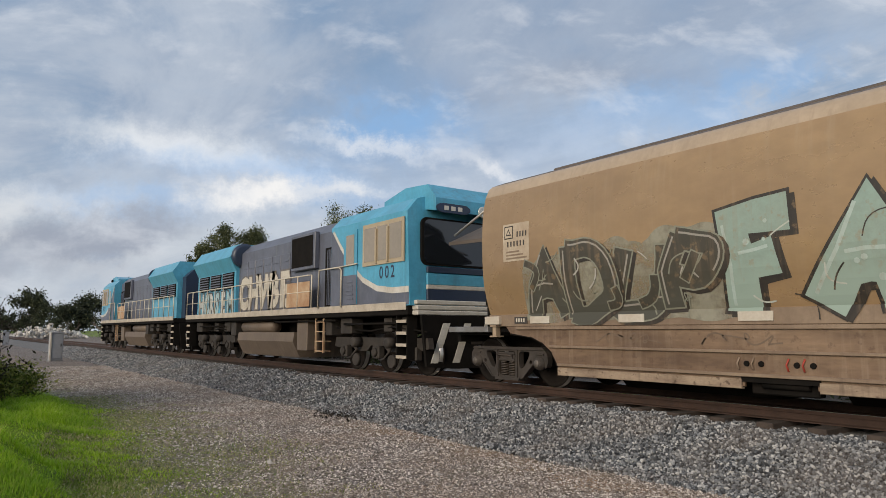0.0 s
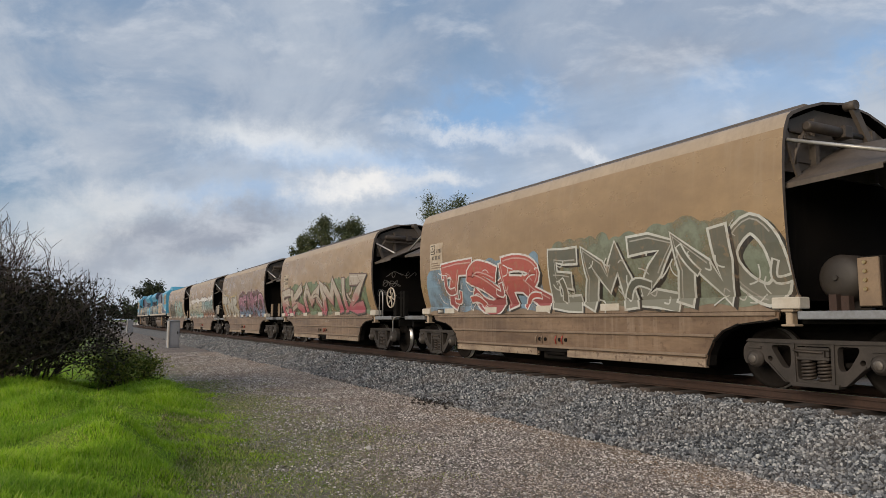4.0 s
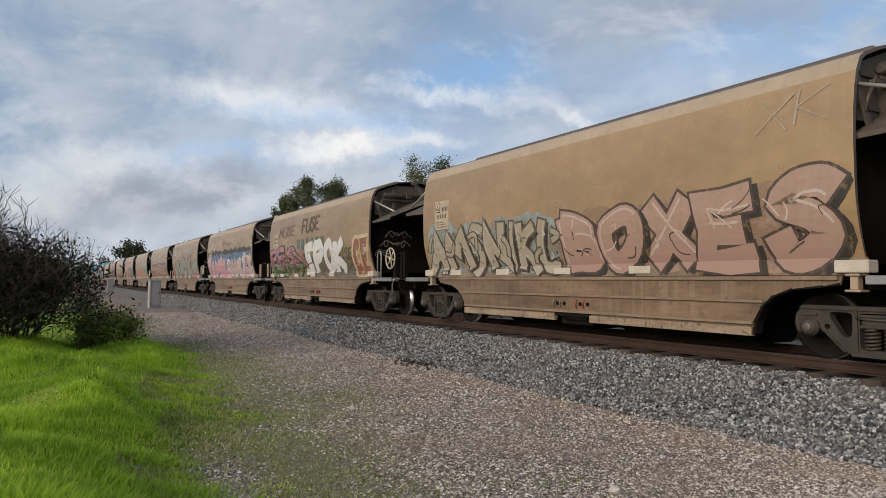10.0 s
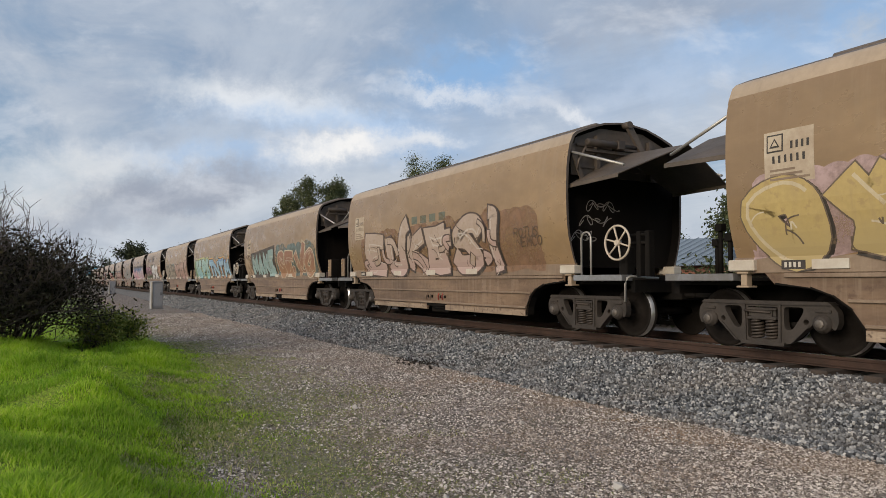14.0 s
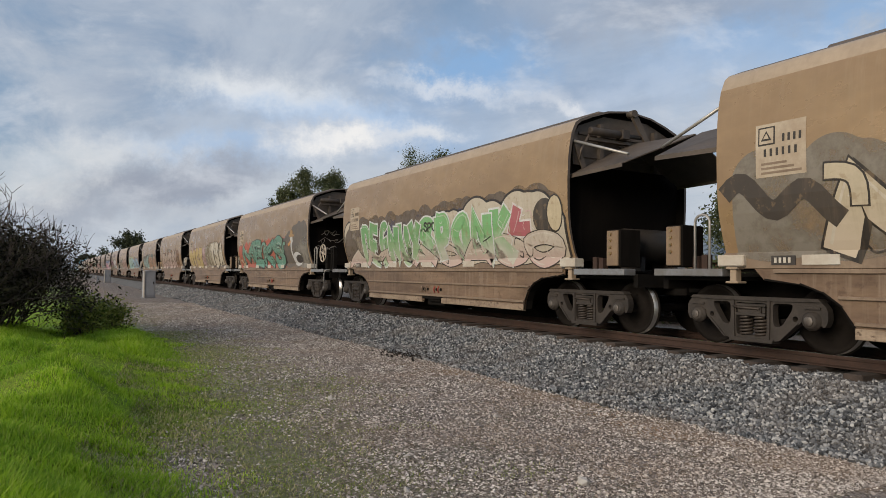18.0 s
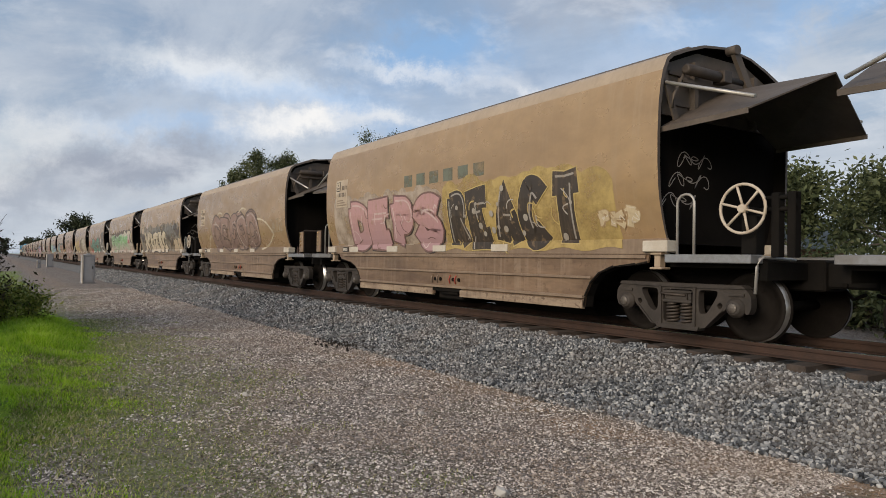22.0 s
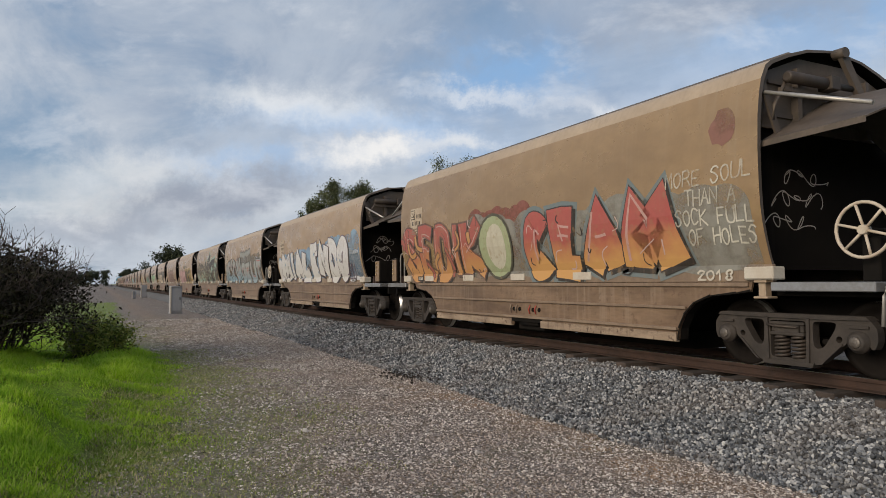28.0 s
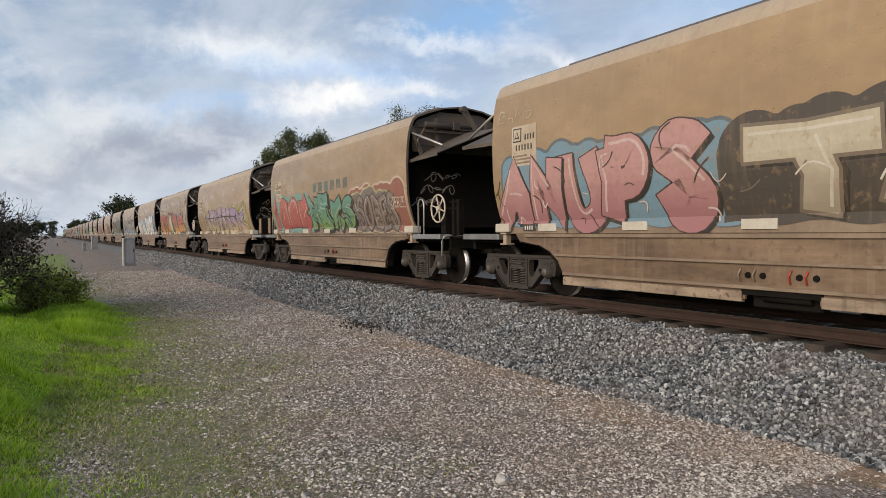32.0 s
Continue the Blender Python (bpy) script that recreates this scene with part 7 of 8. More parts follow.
def build_ground():
    xs = np.concatenate([[-3000, -1200, -500, -220, -110], np.arange(-70, -8, 4.0), np.arange(-8, 12, 0.13), np.arange(12, 70, 4.0), [110, 220, 500, 1200, 3000]])
    ys = np.concatenate([[-2500, -900, -300, -120], np.arange(-60, -3, 4.0), np.arange(-3, 30, 0.18), np.arange(30, 130, 2.5), [150, 200, 280, 420, 700, 1200, 2500, 4500]])
    me, v = grid_mesh("ground", xs, ys, ground_z)
    bare = np.exp(-((v[:, 0] - 1.18) / 0.30) ** 2 - ((v[:, 1] - 5.6) / 1.3) ** 2)
    g = smooth(-0.6, 0.5, grass_edge(v[:, 1]) - v[:, 0]) * (v[:, 1] < 75) * (1 - 0.8 * bare)
    off = v[:, 0] - grass_edge(v[:, 1])
    for nm, val in (("weedy", smooth(-0.8, 0.0, off) * (1 - smooth(0.6, 2.6, off)) * (1 - smooth(20, 45, v[:, 1])) * (1 - bare)),
                    ("sandy", np.exp(-((v[:, 0] - 5.95 - 0.2 * np.sin(v[:, 1])) / 0.45) ** 2) * (1 - smooth(9, 14, v[:, 1])) + 0.5 * np.exp(-((v[:, 0] - 3.4) / 0.7) ** 2) * smooth(12, 20, v[:, 1]))):
        me.attributes.new(nm, "FLOAT", "POINT").data.foreach_set("value", val.astype(np.float32))
    far_side = smooth(24, 40, v[:, 0]) * 0.6
    col = me.attributes.new("green", "FLOAT", "POINT")
    col.data.foreach_set("value", np.maximum(g * (1 - 0.45 * smooth(22, 40, v[:, 1])), far_side).astype(np.float32))
    me.materials.append(ground_material())
    me.polygons.foreach_set("use_smooth", [True] * len(me.polygons))
    tagged(new("ground", me), "gravel access track beside the line with grassy verge", "ground", kind="structure")


def stone_cloud(name, pts, sizes, material, seed, rings=1, parent=None):
    """Broken stones as one mesh: knocked-about icosahedra, turned at random."""
    r = np.random.RandomState(seed)
    p = (1 + 5 ** 0.5) / 2
    base = np.array([(-1, p, 0), (1, p, 0), (-1, -p, 0), (1, -p, 0), (0, -1, p), (0, 1, p), (0, -1, -p), (0, 1, -p), (p, 0, -1), (p, 0, 1), (-p, 0, -1), (-p, 0, 1)], float) / 1.9
    face = np.array([(0, 11, 5), (0, 5, 1), (0, 1, 7), (0, 7, 10), (0, 10, 11), (1, 5, 9), (5, 11, 4), (11, 10, 2), (10, 7, 6), (7, 1, 8),
                     (3, 9, 4), (3, 4, 2), (3, 2, 6), (3, 6, 8), (3, 8, 9), (4, 9, 5), (2, 4, 11), (6, 2, 10), (8, 6, 7), (9, 8, 1)])
    if rings < 0:
        base = np.array([(1, 0.1, -0.1), (0.1, 1, -0.1), (-1, 0, -0.1), (0, -1, -0.1), (0.1, 0.1, 0.75)], float)
        face = np.array([(0, 1, 4), (1, 2, 4), (2, 3, 4), (3, 0, 4)])
    if rings == 0:
        base = np.array([(1, 0, 0), (-1, 0, 0), (0, 1, 0), (0, -1, 0), (0, 0, 1), (0, 0, -1)], float)
        face = np.array([(0, 2, 4), (2, 1, 4), (1, 3, 4), (3, 0, 4), (2, 0, 5), (1, 2, 5), (3, 1, 5), (0, 3, 5)])
    n, k = len(pts), len(base)
    v = base[None] * r.uniform(0.62, 1.15, (n, k, 1))
    v = v * np.stack([r.uniform(0.7, 1.25, n), r.uniform(0.6, 1.0, n), r.uniform(0.45, 0.85, n)], -1)[:, None]
    q = r.normal(size=(n, 4)) * (np.array([1.0, 0.22, 0.22, 1.0]) if rings < 0 else 1.0)
    q /= np.linalg.norm(q, axis=1)[:, None]
    w, x, y, z = q.T
    R = np.stack([1 - 2 * (y * y + z * z), 2 * (x * y - z * w), 2 * (x * z + y * w), 2 * (x * y + z * w), 1 - 2 * (x * x + z * z), 2 * (y * z - x * w),
                  2 * (x * z - y * w), 2 * (y * z + x * w), 1 - 2 * (x * x + y * y)], -1).reshape(n, 3, 3)
    v = np.einsum("nij,nkj->nki", R, v) * np.asarray(sizes)[:, None, None] + pts[:, None]
    f = (face[None] + (np.arange(n) * k)[:, None, None]).reshape(-1, 3)
    me = soup(name, v.reshape(-1, 3), f)
    me.shade_flat()
    me.materials.append(material)
    ob = new(name, me)
    if parent is not None:
        ob.parent = parent
    return ob


def island_mat(name, stops, rough=0.9, fleck=None, translucent=0.0, spec=0.2):
    """Each loose piece takes its own tone out of a ramp."""
    m = bpy.data.materials.new(name)
    m.use_nodes = True
    nt = m.node_tree
    N, L = nt.nodes.new, nt.links.new
    b = nt.nodes["Principled BSDF"]
    b.inputs["Roughness"].default_value = rough
    b.inputs["Specular IOR Level"].default_value = spec
    g = N("ShaderNodeNewGeometry")
    r = N("ShaderNodeValToRGB")
    while len(r.color_ramp.elements) < len(stops):
        r.color_ramp.elements.new(0.5)
    for e, (p, c) in zip(r.color_ramp.elements, stops):
        e.position, e.color = p, (*c, 1)
    L(g.outputs["Random Per Island"], r.inputs[0])
    out = r.outputs[0]
    if fleck:
        n = N("ShaderNodeTexNoise")
        n.inputs["Scale"].default_value = fleck[1]
        L(g.outputs["Position"], n.inputs["Vector"])
        mr = N("ShaderNodeMapRange")
        mr.inputs[1].default_value, mr.inputs[2].default_value, mr.inputs[4].default_value = 0.42, 0.62, fleck[2]
        L(n.outputs["Fac"], mr.inputs[0])
        x = N("ShaderNodeMix")
        x.data_type = "RGBA"
        L(mr.outputs[0], x.inputs[0])
        L(out, x.inputs[6])
        x.inputs[7].default_value = (*fleck[0], 1)
        out = x.outputs[2]
    L(out, b.inputs["Base Color"])
    if translucent:
        t = N("ShaderNodeBsdfTranslucent")
        L(out, t.inputs[0])
        ms = N("ShaderNodeMixShader")
        ms.inputs[0].default_value = translucent
        L(b.outputs[0], ms.inputs[1])
        L(t.outputs[0], ms.inputs[2])
        L(ms.outputs[0], nt.nodes["Material Output"].inputs[0])
    return m


BALLAST_TOP, TOE = 0.44, 6.45


def bed_z(x, y):
    d = np.abs(x - TRACK_X)
    return BALLAST_TOP * (1 - smooth(0.0, 1.0, (d - 1.5) / (TRACK_X - TOE - 1.5)) * 1.0) * (1 - 0.15 * smooth(0.2, 1, (d - 1.2) / 2)) - 0.02 - 0.06 * smooth(2.9, 3.4, d) + 0.02 * lumps(x, y, 12, 3, 0.7) * (d > 1.0)


def build_track():
    stone = island_mat("ballast_stone", [(0.0, (0.030, 0.032, 0.036)), (0.35, (0.105, 0.111, 0.120)), (0.75, (0.25, 0.258, 0.266)), (1.0, (0.50, 0.49, 0.475))], 0.9, ((0.20, 0.165, 0.14), 1.2, 0.3))
    bedmat = mat("ballast_fill", (0.105, 0.105, 0.108), 0.95, 0, (0.22, 0.215, 0.21), 26.0, 0.7, 1.0, 30.0, speck=((0.02, 0.02, 0.02), 0.8, 26.0), spec=0.2)
    xs = np.concatenate([[TOE - 0.25], np.arange(TOE, 2 * TRACK_X - TOE + 0.01, 0.2)])
    ys = np.concatenate([[-60, -30], np.arange(-6, 60, 0.5), np.arange(60, 200, 5), [250, 350, 500, 900, 1500]])
    me, v = grid_mesh("ballast_bed", xs, ys, bed_z)
    me.materials.append(bedmat)
    bed = tagged(new("ballast_bed", me), "bed of grey crushed-stone ballast under the rails", "ballast", kind="structure")
    r = np.random.RandomState(4)
    n = 40000
    for rings, y0, y1, count in ((1, 2.0, 12.0, n), (0, 12.0, 62.0, 46000)):
        y = y0 + (y1 - y0) * r.uniform(0, 1, count) ** (1.25 if rings else 1.6)
        x = TOE - 0.14 + (8.74 - TOE + 0.14) * r.uniform(0, 1, count) ** 0.94
        x = x + 0.16 * lumps(x * 0, y, 9, 3, 1.5) * (1 - smooth(6.4, 7.6, x))
        z = np.maximum(bed_z(x, y), 0.0) + r.uniform(-0.014, 0.036, count)
        on_sleeper = (x > 8.42) & (np.abs((y + 20 + 0.34) % 0.68 - 0.34) < 0.16)
        size = r.uniform(0.017, 0.034, count) * (1 + 0.022 * np.clip(y - 9, 0, 60)) * (1.0 if rings else 1.15)
        ob = stone_cloud("ballast_stones", np.stack([x, y, z], -1)[~on_sleeper], size[~on_sleeper], stone, 5 + rings, rings)
        tagged(ob, "loose grey crushed-stone ballast heaped against the track", "ballast", kind="stuff")
    for s in (-1, 1):
        rail = holder("rail")
        rail.location = (TRACK_X + s * 0.754, 0, 0)
        bm = B()
        prism(bm, [(-0.064, 0.50), (0.064, 0.50), (0.064, 0.512), (0.012, 0.528), (0.009, 0.612), (-0.009, 0.612), (-0.012, 0.528), (-0.064, 0.512)], 1, -60, 1500)
        part("web", fix(bm), RUST, rail)
        bm = B()
        prism(bm, [(-0.033, 0.612), (0.033, 0.612), (0.035, 0.640), (0.028, 0.6555), (-0.028, 0.6555), (-0.035, 0.640)], 1, -60, 1500)
        for f in fix(bm).faces:
            f.material_index = 0
        part("head", bm, RUST, rail)
        bm = B()
        box(bm, (-0.026, -60, 0.656), (0.026, 1500, RAIL_Z))
        part("running_face", fix(bm), RAILHEAD, rail, "polished running surface")
        tagged(rail, "long rust-brown steel rail with a polished head", "rail", "rails of the track", "structure")
    me = None
    bed_holder = tagged(holder("sleepers"), "row of weathered dark timber sleepers in the ballast", "sleepers", kind="structure")
    for k in range(300):
        yy = -20 + k * 0.68
        if me is None:
            bm = B()
            box(bm, (-1.25, -0.115, 0.35), (1.25, 0.115, 0.5), 0.012)
            first = part("sleeper", fix(bm), SLEEPER, bed_holder)
            me = first.data
            ob = first
        else:
            ob = new("sleeper", me)
            ob.parent = bed_holder
        h = math.sin(k * 12.9898) * 43758.5453 % 1
        ob.matrix_basis = pose(TRACK_X + (h - 0.5) * 0.12, yy + (h - 0.5) * 0.06, -0.004 * h, 0, 0, (h - 0.5) * 1.6)


def blades(name, x, y, h, width, lean, material, seed, z=None):
    """Grass: tapered bent blades as one mesh."""
    r = np.random.RandomState(seed)
    n = len(x)
    z = ground_z(x, y) - 0.01 if z is None else z
    a = r.uniform(0, math.tau, n)
    d = np.stack([np.cos(a), np.sin(a)], -1)
    side = np.stack([-d[:, 1], d[:, 0]], -1)
    bend = lean * r.uniform(0.3, 1.2, n) * h
    v = np.zeros((n, 5, 3))
    for k, (t, wd, i) in enumerate(((0, 1, 1), (0, 1, -1), (0.55, 0.75, 1), (0.55, 0.75, -1), (1.0, 0, 0))):
        v[:, k, 0] = x + d[:, 0] * bend * t * t + side[:, 0] * width * wd * i
        v[:, k, 1] = y + d[:, 1] * bend * t * t + side[:, 1] * width * wd * i
        v[:, k, 2] = z + h * t * (1 - 0.25 * lean * t)
    f = np.array([(0, 1, 3), (0, 3, 2), (2, 3, 4)])
    f = (f[None] + (np.arange(n) * 5)[:, None, None]).reshape(-1, 3)
    me = soup(name, v.reshape(-1, 3), f)
    me.materials.append(material)
    return new(name, me)


def build_grass():
    lush = island_mat("lush_grass", [(0.0, (0.17, 0.33, 0.018)), (0.4, (0.40, 0.60, 0.035)), (0.75, (0.50, 0.68, 0.06)), (1.0, (0.60, 0.64, 0.15))], 0.6, ((0.13, 0.28, 0.03), 1.1, 0.45), 0.5)
    dry = island_mat("thin_grass", [(0.0, (0.10, 0.16, 0.03)), (0.5, (0.27, 0.30, 0.08)), (1.0, (0.52, 0.44, 0.26))], 0.7, None, 0.3)
    r = np.random.RandomState(21)
    n = 225000
    y = 2.6 + 17 * r.uniform(0, 1, n) ** 1.35
    e = grass_edge(y)
    x = e + 1.1 - (e + 1.7 + 0.09 * y) * r.uniform(0, 1, n)
    y[:26000], x[:26000] = r.uniform(-5, 24, 26000), r.uniform(-7, 1.2, 26000)
    e = grass_edge(y)
    clump = 0.6 * lumps(x, y, 31, 3, 0.34) + 0.9 * lumps(x, y, 14, 3, 0.62)
    inner = smooth(-1.0, 0.6, e - x)
    keep = r.uniform(0, 1, n) < (0.25 + 0.75 * smooth(-0.7, 0.3, clump)) * (0.10 + 0.90 * inner)
    keep &= r.uniform(0, 1, n) > 0.9 * np.exp(-((x - 1.18) / 0.30) ** 2 - ((y - 5.6) / 1.3) ** 2)
    x, y, clump, inner = x[keep], y[keep], clump[keep], inner[keep]
    h = (0.035 + 0.095 * np.clip(clump + 0.45, 0, 1.6)) * r.uniform(0.55, 1.3, len(x)) * (0.22 + 0.78 * inner) * (1 + 0.9 * smooth(11, 15, y))
    ob = blades("verge_grass", x, y, h, 0.0030 * (1 + y / 12), 0.85, lush, 22)
    tagged(ob, "lush bright green grass on the verge", "grass", kind="stuff")
    n = 110000
    y = 2.6 + 17 * r.uniform(0, 1, n) ** 1.3
    x = grass_edge(y) - 0.7 + 3.4 * r.uniform(0, 1, n) ** 1.25
    m = 0.6 * lumps(x, y, 40, 4, 0.7) + 0.6 * lumps(x, y, 43, 3, 0.22)
    keep = -m + r.normal(0, 0.45, n) > -0.85 + 1.50 * smooth(-0.1, 2.9, x - grass_edge(y))
    keep &= r.uniform(0, 1, n) > 0.9 * np.exp(-((x - 1.18) / 0.30) ** 2 - ((y - 5.6) / 1.3) ** 2)
    x, y = x[keep], y[keep]
    ob = blades("sparse_grass", x, y, r.uniform(0.012, 0.050, len(x)) * (1 + 0.8 * (1 - smooth(-0.3, 0.9, x - grass_edge(y)))), 0.0034 * (1 + y / 12), 1.1, dry, 23)
    tagged(ob, "thin dry grass growing through the gravel", "grass", kind="stuff")
    weed_mats = (island_mat("weed_stem", [(0.0, (0.09, 0.17, 0.03)), (1.0, (0.16, 0.24, 0.06))], 0.6), island_mat("white_petals", [(0.0, (0.62, 0.64, 0.58)), (1.0, (0.78, 0.78, 0.74))], 0.6))
    for wx, wy in ((0.56, 9.8), (0.70, 9.6), (0.42, 10.1)):
        root = holder("flowering_weed")
        root.location = (wx, wy, float(ground_z(wx, wy)))
        bm, tips = B(), []
        for q in range(4):
            limb_mesh(bm, random.Random(q + int(wx * 100)), (0, 0, -0.03), (0.3 * math.cos(q * 1.6), 0.3 * math.sin(q * 1.6), 1), 0.14, 0.005, 1, tips, 0.3, (2, 3), 0.6, 0.3, 4)
        part("stalk", bm, weed_mats[0], root)
        leaf_cloud("flower_head", [tips[0][0]], (0.016,) * 3, 2, 0.011, weed_mats[1], 5, root)
        tagged(root, "small white-flowered weed standing in the grass", "weed")
    # a few larger loose stones and a scrap of dark debris at the ballast toe
    slate = island_mat("loose_stone", [(0.0, (0.26, 0.24, 0.22)), (1.0, (0.55, 0.52, 0.48))], 0.85)
    char = island_mat("dark_debris", [(0.0, (0.018, 0.015, 0.013)), (1.0, (0.05, 0.042, 0.036))], 0.9)
    for k, (sx, sy, sz) in enumerate(((3.8, 3.9, 0.07), (2.9, 5.2, 0.04), (4.6, 6.3, 0.045), (3.3, 8.2, 0.05), (2.5, 4.4, 0.04))):
        tagged(stone_cloud("loose_stone", np.array([[sx, sy, float(ground_z(sx, sy)) + sz * 0.2]]), [sz], slate, 80 + k), "pale flat stone lying loose on the gravel", "stone")
    n = 150
    ob = stone_cloud("dark_debris", np.stack([r.normal(6.2, 0.22, n), r.normal(11.9, 0.35, n), np.full(n, 0.05)], -1), r.uniform(0.012, 0.035, n), char, 90, 0)
    tagged(ob, "scatter of dark debris at the foot of the ballast", "debris", kind="stuff")


def build_gravel():
    grit = island_mat("path_gravel", [(0.0, (0.075, 0.063, 0.055)), (0.3, (0.215, 0.182, 0.160)), (0.68, (0.46, 0.405, 0.365)), (1.0, (0.72, 0.66, 0.60))], 0.95, ((0.27, 0.195, 0.14), 0.8, 0.35))
    r = np.random.RandomState(50)
    n = 190000
    y = 2.8 + 34 * r.uniform(0, 1, n) ** 2.0
    y[:14000] = r.uniform(-4, 2.8, 14000)
    x = 0.9 + 5.9 * r.uniform(0, 1, n)
    keep = r.uniform(0, 1, n) < 0.05 + 0.95 * smooth(-0.2, 2.6, x - grass_edge(y) + 0.9 * lumps(x, y, 40, 4, 0.7)) + np.exp(-((x - 1.18) / 0.30) ** 2 - ((y - 5.6) / 1.3) ** 2)
    x, y = x[keep], y[keep]
    ob = stone_cloud("gravel", np.stack([x, y, ground_z(x, y) + 0.002], -1), (0.009 + 0.015 * r.uniform(0, 1, len(x)) ** 2) * (1 + 0.03 * y), grit, 51, -1)
    tagged(ob, "loose pinkish-grey gravel of the access track", "gravel", kind="stuff")


# ---- plants ----
def limb_mesh(bm, rnd, p, d, length, r, depth, tips, bend=0.35, split=(2, 3), shrink=0.72, rise=0.1, sides=5, keep=0.8):
    """A branch that bends, tapers and forks; the ends of its last twigs go to tips."""
    pts, rad = [Vector(p)], [r]
    d = Vector(d).normalized()
    steps = 3 if depth else 2
    for k in range(steps):
        d = (d + Vector((rnd.uniform(-1, 1), rnd.uniform(-1, 1), rnd.uniform(-1, 1) + rise)) * bend).normalized()
        pts.append(pts[-1] + d * length / steps)
        rad.append(r * (1 - 0.45 * (k + 1) / steps))
    rings = []
    for i, q in enumerate(pts):
        dd = (pts[min(i + 1, len(pts) - 1)] - pts[max(i - 1, 0)]).normalized()
        side = dd.cross(Vector((0.3, 0.2, 0.9)) if abs(dd.z) < 0.9 else Vector((1, 0, 0))).normalized()
        up = side.cross(dd)
        rings.append([bm.verts.new(q + (side * math.cos(k * math.tau / sides) + up * math.sin(k * math.tau / sides)) * rad[i]) for k in range(sides)])
    for a, b in zip(rings, rings[1:]):
        for k in range(sides):
            bm.faces.new((a[k], a[(k + 1) % sides], b[(k + 1) % sides], b[k])).smooth = True
    if depth == 0:
        tips.append((pts[-1], d))
        return
    for k in range(rnd.randint(*split)):
        nd = (d + Vector((rnd.uniform(-1, 1), rnd.uniform(-1, 1), rnd.uniform(-0.6, 1))) * 0.85).normalized()
        at = pts[-1] if k < 2 else pts[-2]
        limb_mesh(bm, rnd, at, nd, length * shrink * rnd.uniform(0.75, 1.2), rad[-1] * keep, depth - 1, tips, bend, split, shrink, rise, max(3, sides - 1), keep)


def leaf_cloud(name, centres, spread, per, size, material, seed, parent, droop=0.0):
    """A crown: small folded leaves scattered in clumps round the twig ends."""
    r = np.random.RandomState(seed)
    c = np.repeat(np.array([tuple(q) for q in centres]), per, 0)
    n = len(c)
    off = r.normal(size=(n, 3)) * np.asarray(spread)
    c = c + off - np.array([0, 0, droop]) * r.uniform(0, 1, (n, 1))
    a = r.normal(size=(n, 3))
    a /= np.linalg.norm(a, axis=1)[:, None]
    b = np.cross(a, r.normal(size=(n, 3)))
    b /= np.linalg.norm(b, axis=1)[:, None]
    s = size * r.uniform(0.6, 1.3, (n, 1))
    v = np.stack([c - a * s, c + b * s * 0.42, c + a * s, c - b * s * 0.42], 1)
    f = np.arange(n * 4).reshape(n, 4)
    me = soup(name, v.reshape(-1, 3), f)
    me.materials.append(material)
    ob = new(name, me)
    ob.parent = parent
    return ob


BARK = mat("grey_brown_bark", (0.10, 0.082, 0.066), 0.9, 0, (0.17, 0.145, 0.12), 3.0, 0.7, 0.5, 12.0)
TWIG = mat("dead_grey_twigs", (0.075, 0.058, 0.052), 0.9, 0, (0.14, 0.11, 0.098), 3.0, 0.6, spec=0.1)


def gum_tree(x, y, height, width, seed, leafmat, label, leaf=0.16, per=70, base_z=0.0, trunk_part=0.42, flat=0.8):
    rnd = random.Random(seed)
    root = holder("tree")
    root.location = (x, y, base_z)
    bm, tips = B(), []
    limb_mesh(bm, rnd, (0, 0, -0.2), (0.05, 0, 1), height * trunk_part, height * 0.028, 0, [], 0.12, sides=8)
    top = Vector((0, 0, height * trunk_part * 0.85))
    for k in range(6):
        an = k * math.tau / 6 + rnd.uniform(-0.4, 0.4)
        limb_mesh(bm, rnd, top * rnd.uniform(0.75, 1.0), (math.cos(an) * width * 0.16, math.sin(an) * width * 0.16, height * 0.11), height * 0.24, height * 0.014, 2, tips, 0.25, (2, 3), 0.66, 0.25)
    part("trunk", bm, BARK, root)
    hi = max(t.z for t, _ in tips)
    wd = max(max(abs(t.x), abs(t.y)) for t, _ in tips)
    pts = [Vector((t.x * width / 2 / wd, t.y * width / 2 / wd, top.z + (t.z - top.z) * (height * 0.95 - top.z) / (hi - top.z))) for t, _ in tips]
    leaf_cloud("crown", pts, (width * 0.055, width * 0.055, height * 0.035 * flat), per, leaf, leafmat, seed, root, 0.2)
    return tagged(root, label, "tree")


def shrub(name, x, y, z, radius, height, seed, stems, depth, leafmat, per, leaf, label, category, twig_r=0.02, spread=0.12, twigmat=TWIG, bend=0.35, lean=0.75, full=2.0):
    rnd = random.Random(seed)
    root = holder(name)
    root.location = (x, y, z)
    bm, tips = B(), []
    for k in range(stems):
        an = rnd.uniform(0, math.tau)
        q = radius * rnd.uniform(0, 0.55)
        d = Vector((math.cos(an) * lean * rnd.uniform(0.2, 1.4), math.sin(an) * lean * rnd.uniform(0.2, 1.4), rnd.uniform(0.5, 1.1)))
        limb_mesh(bm, rnd, (math.cos(an) * q, math.sin(an) * q, -0.1), d, height * rnd.uniform(0.28, 0.46), twig_r, depth, tips, bend, (2, 4), 0.70, 0.16, 4, 1.3)
    part("branchwork", bm, twigmat, root)
    if per:
        low = [t for t, _ in tips if t.z < height * full]
        leaf_cloud("foliage", low, (spread,) * 3, per, leaf, leafmat, seed + 1, root)
    return tagged(root, label, category)


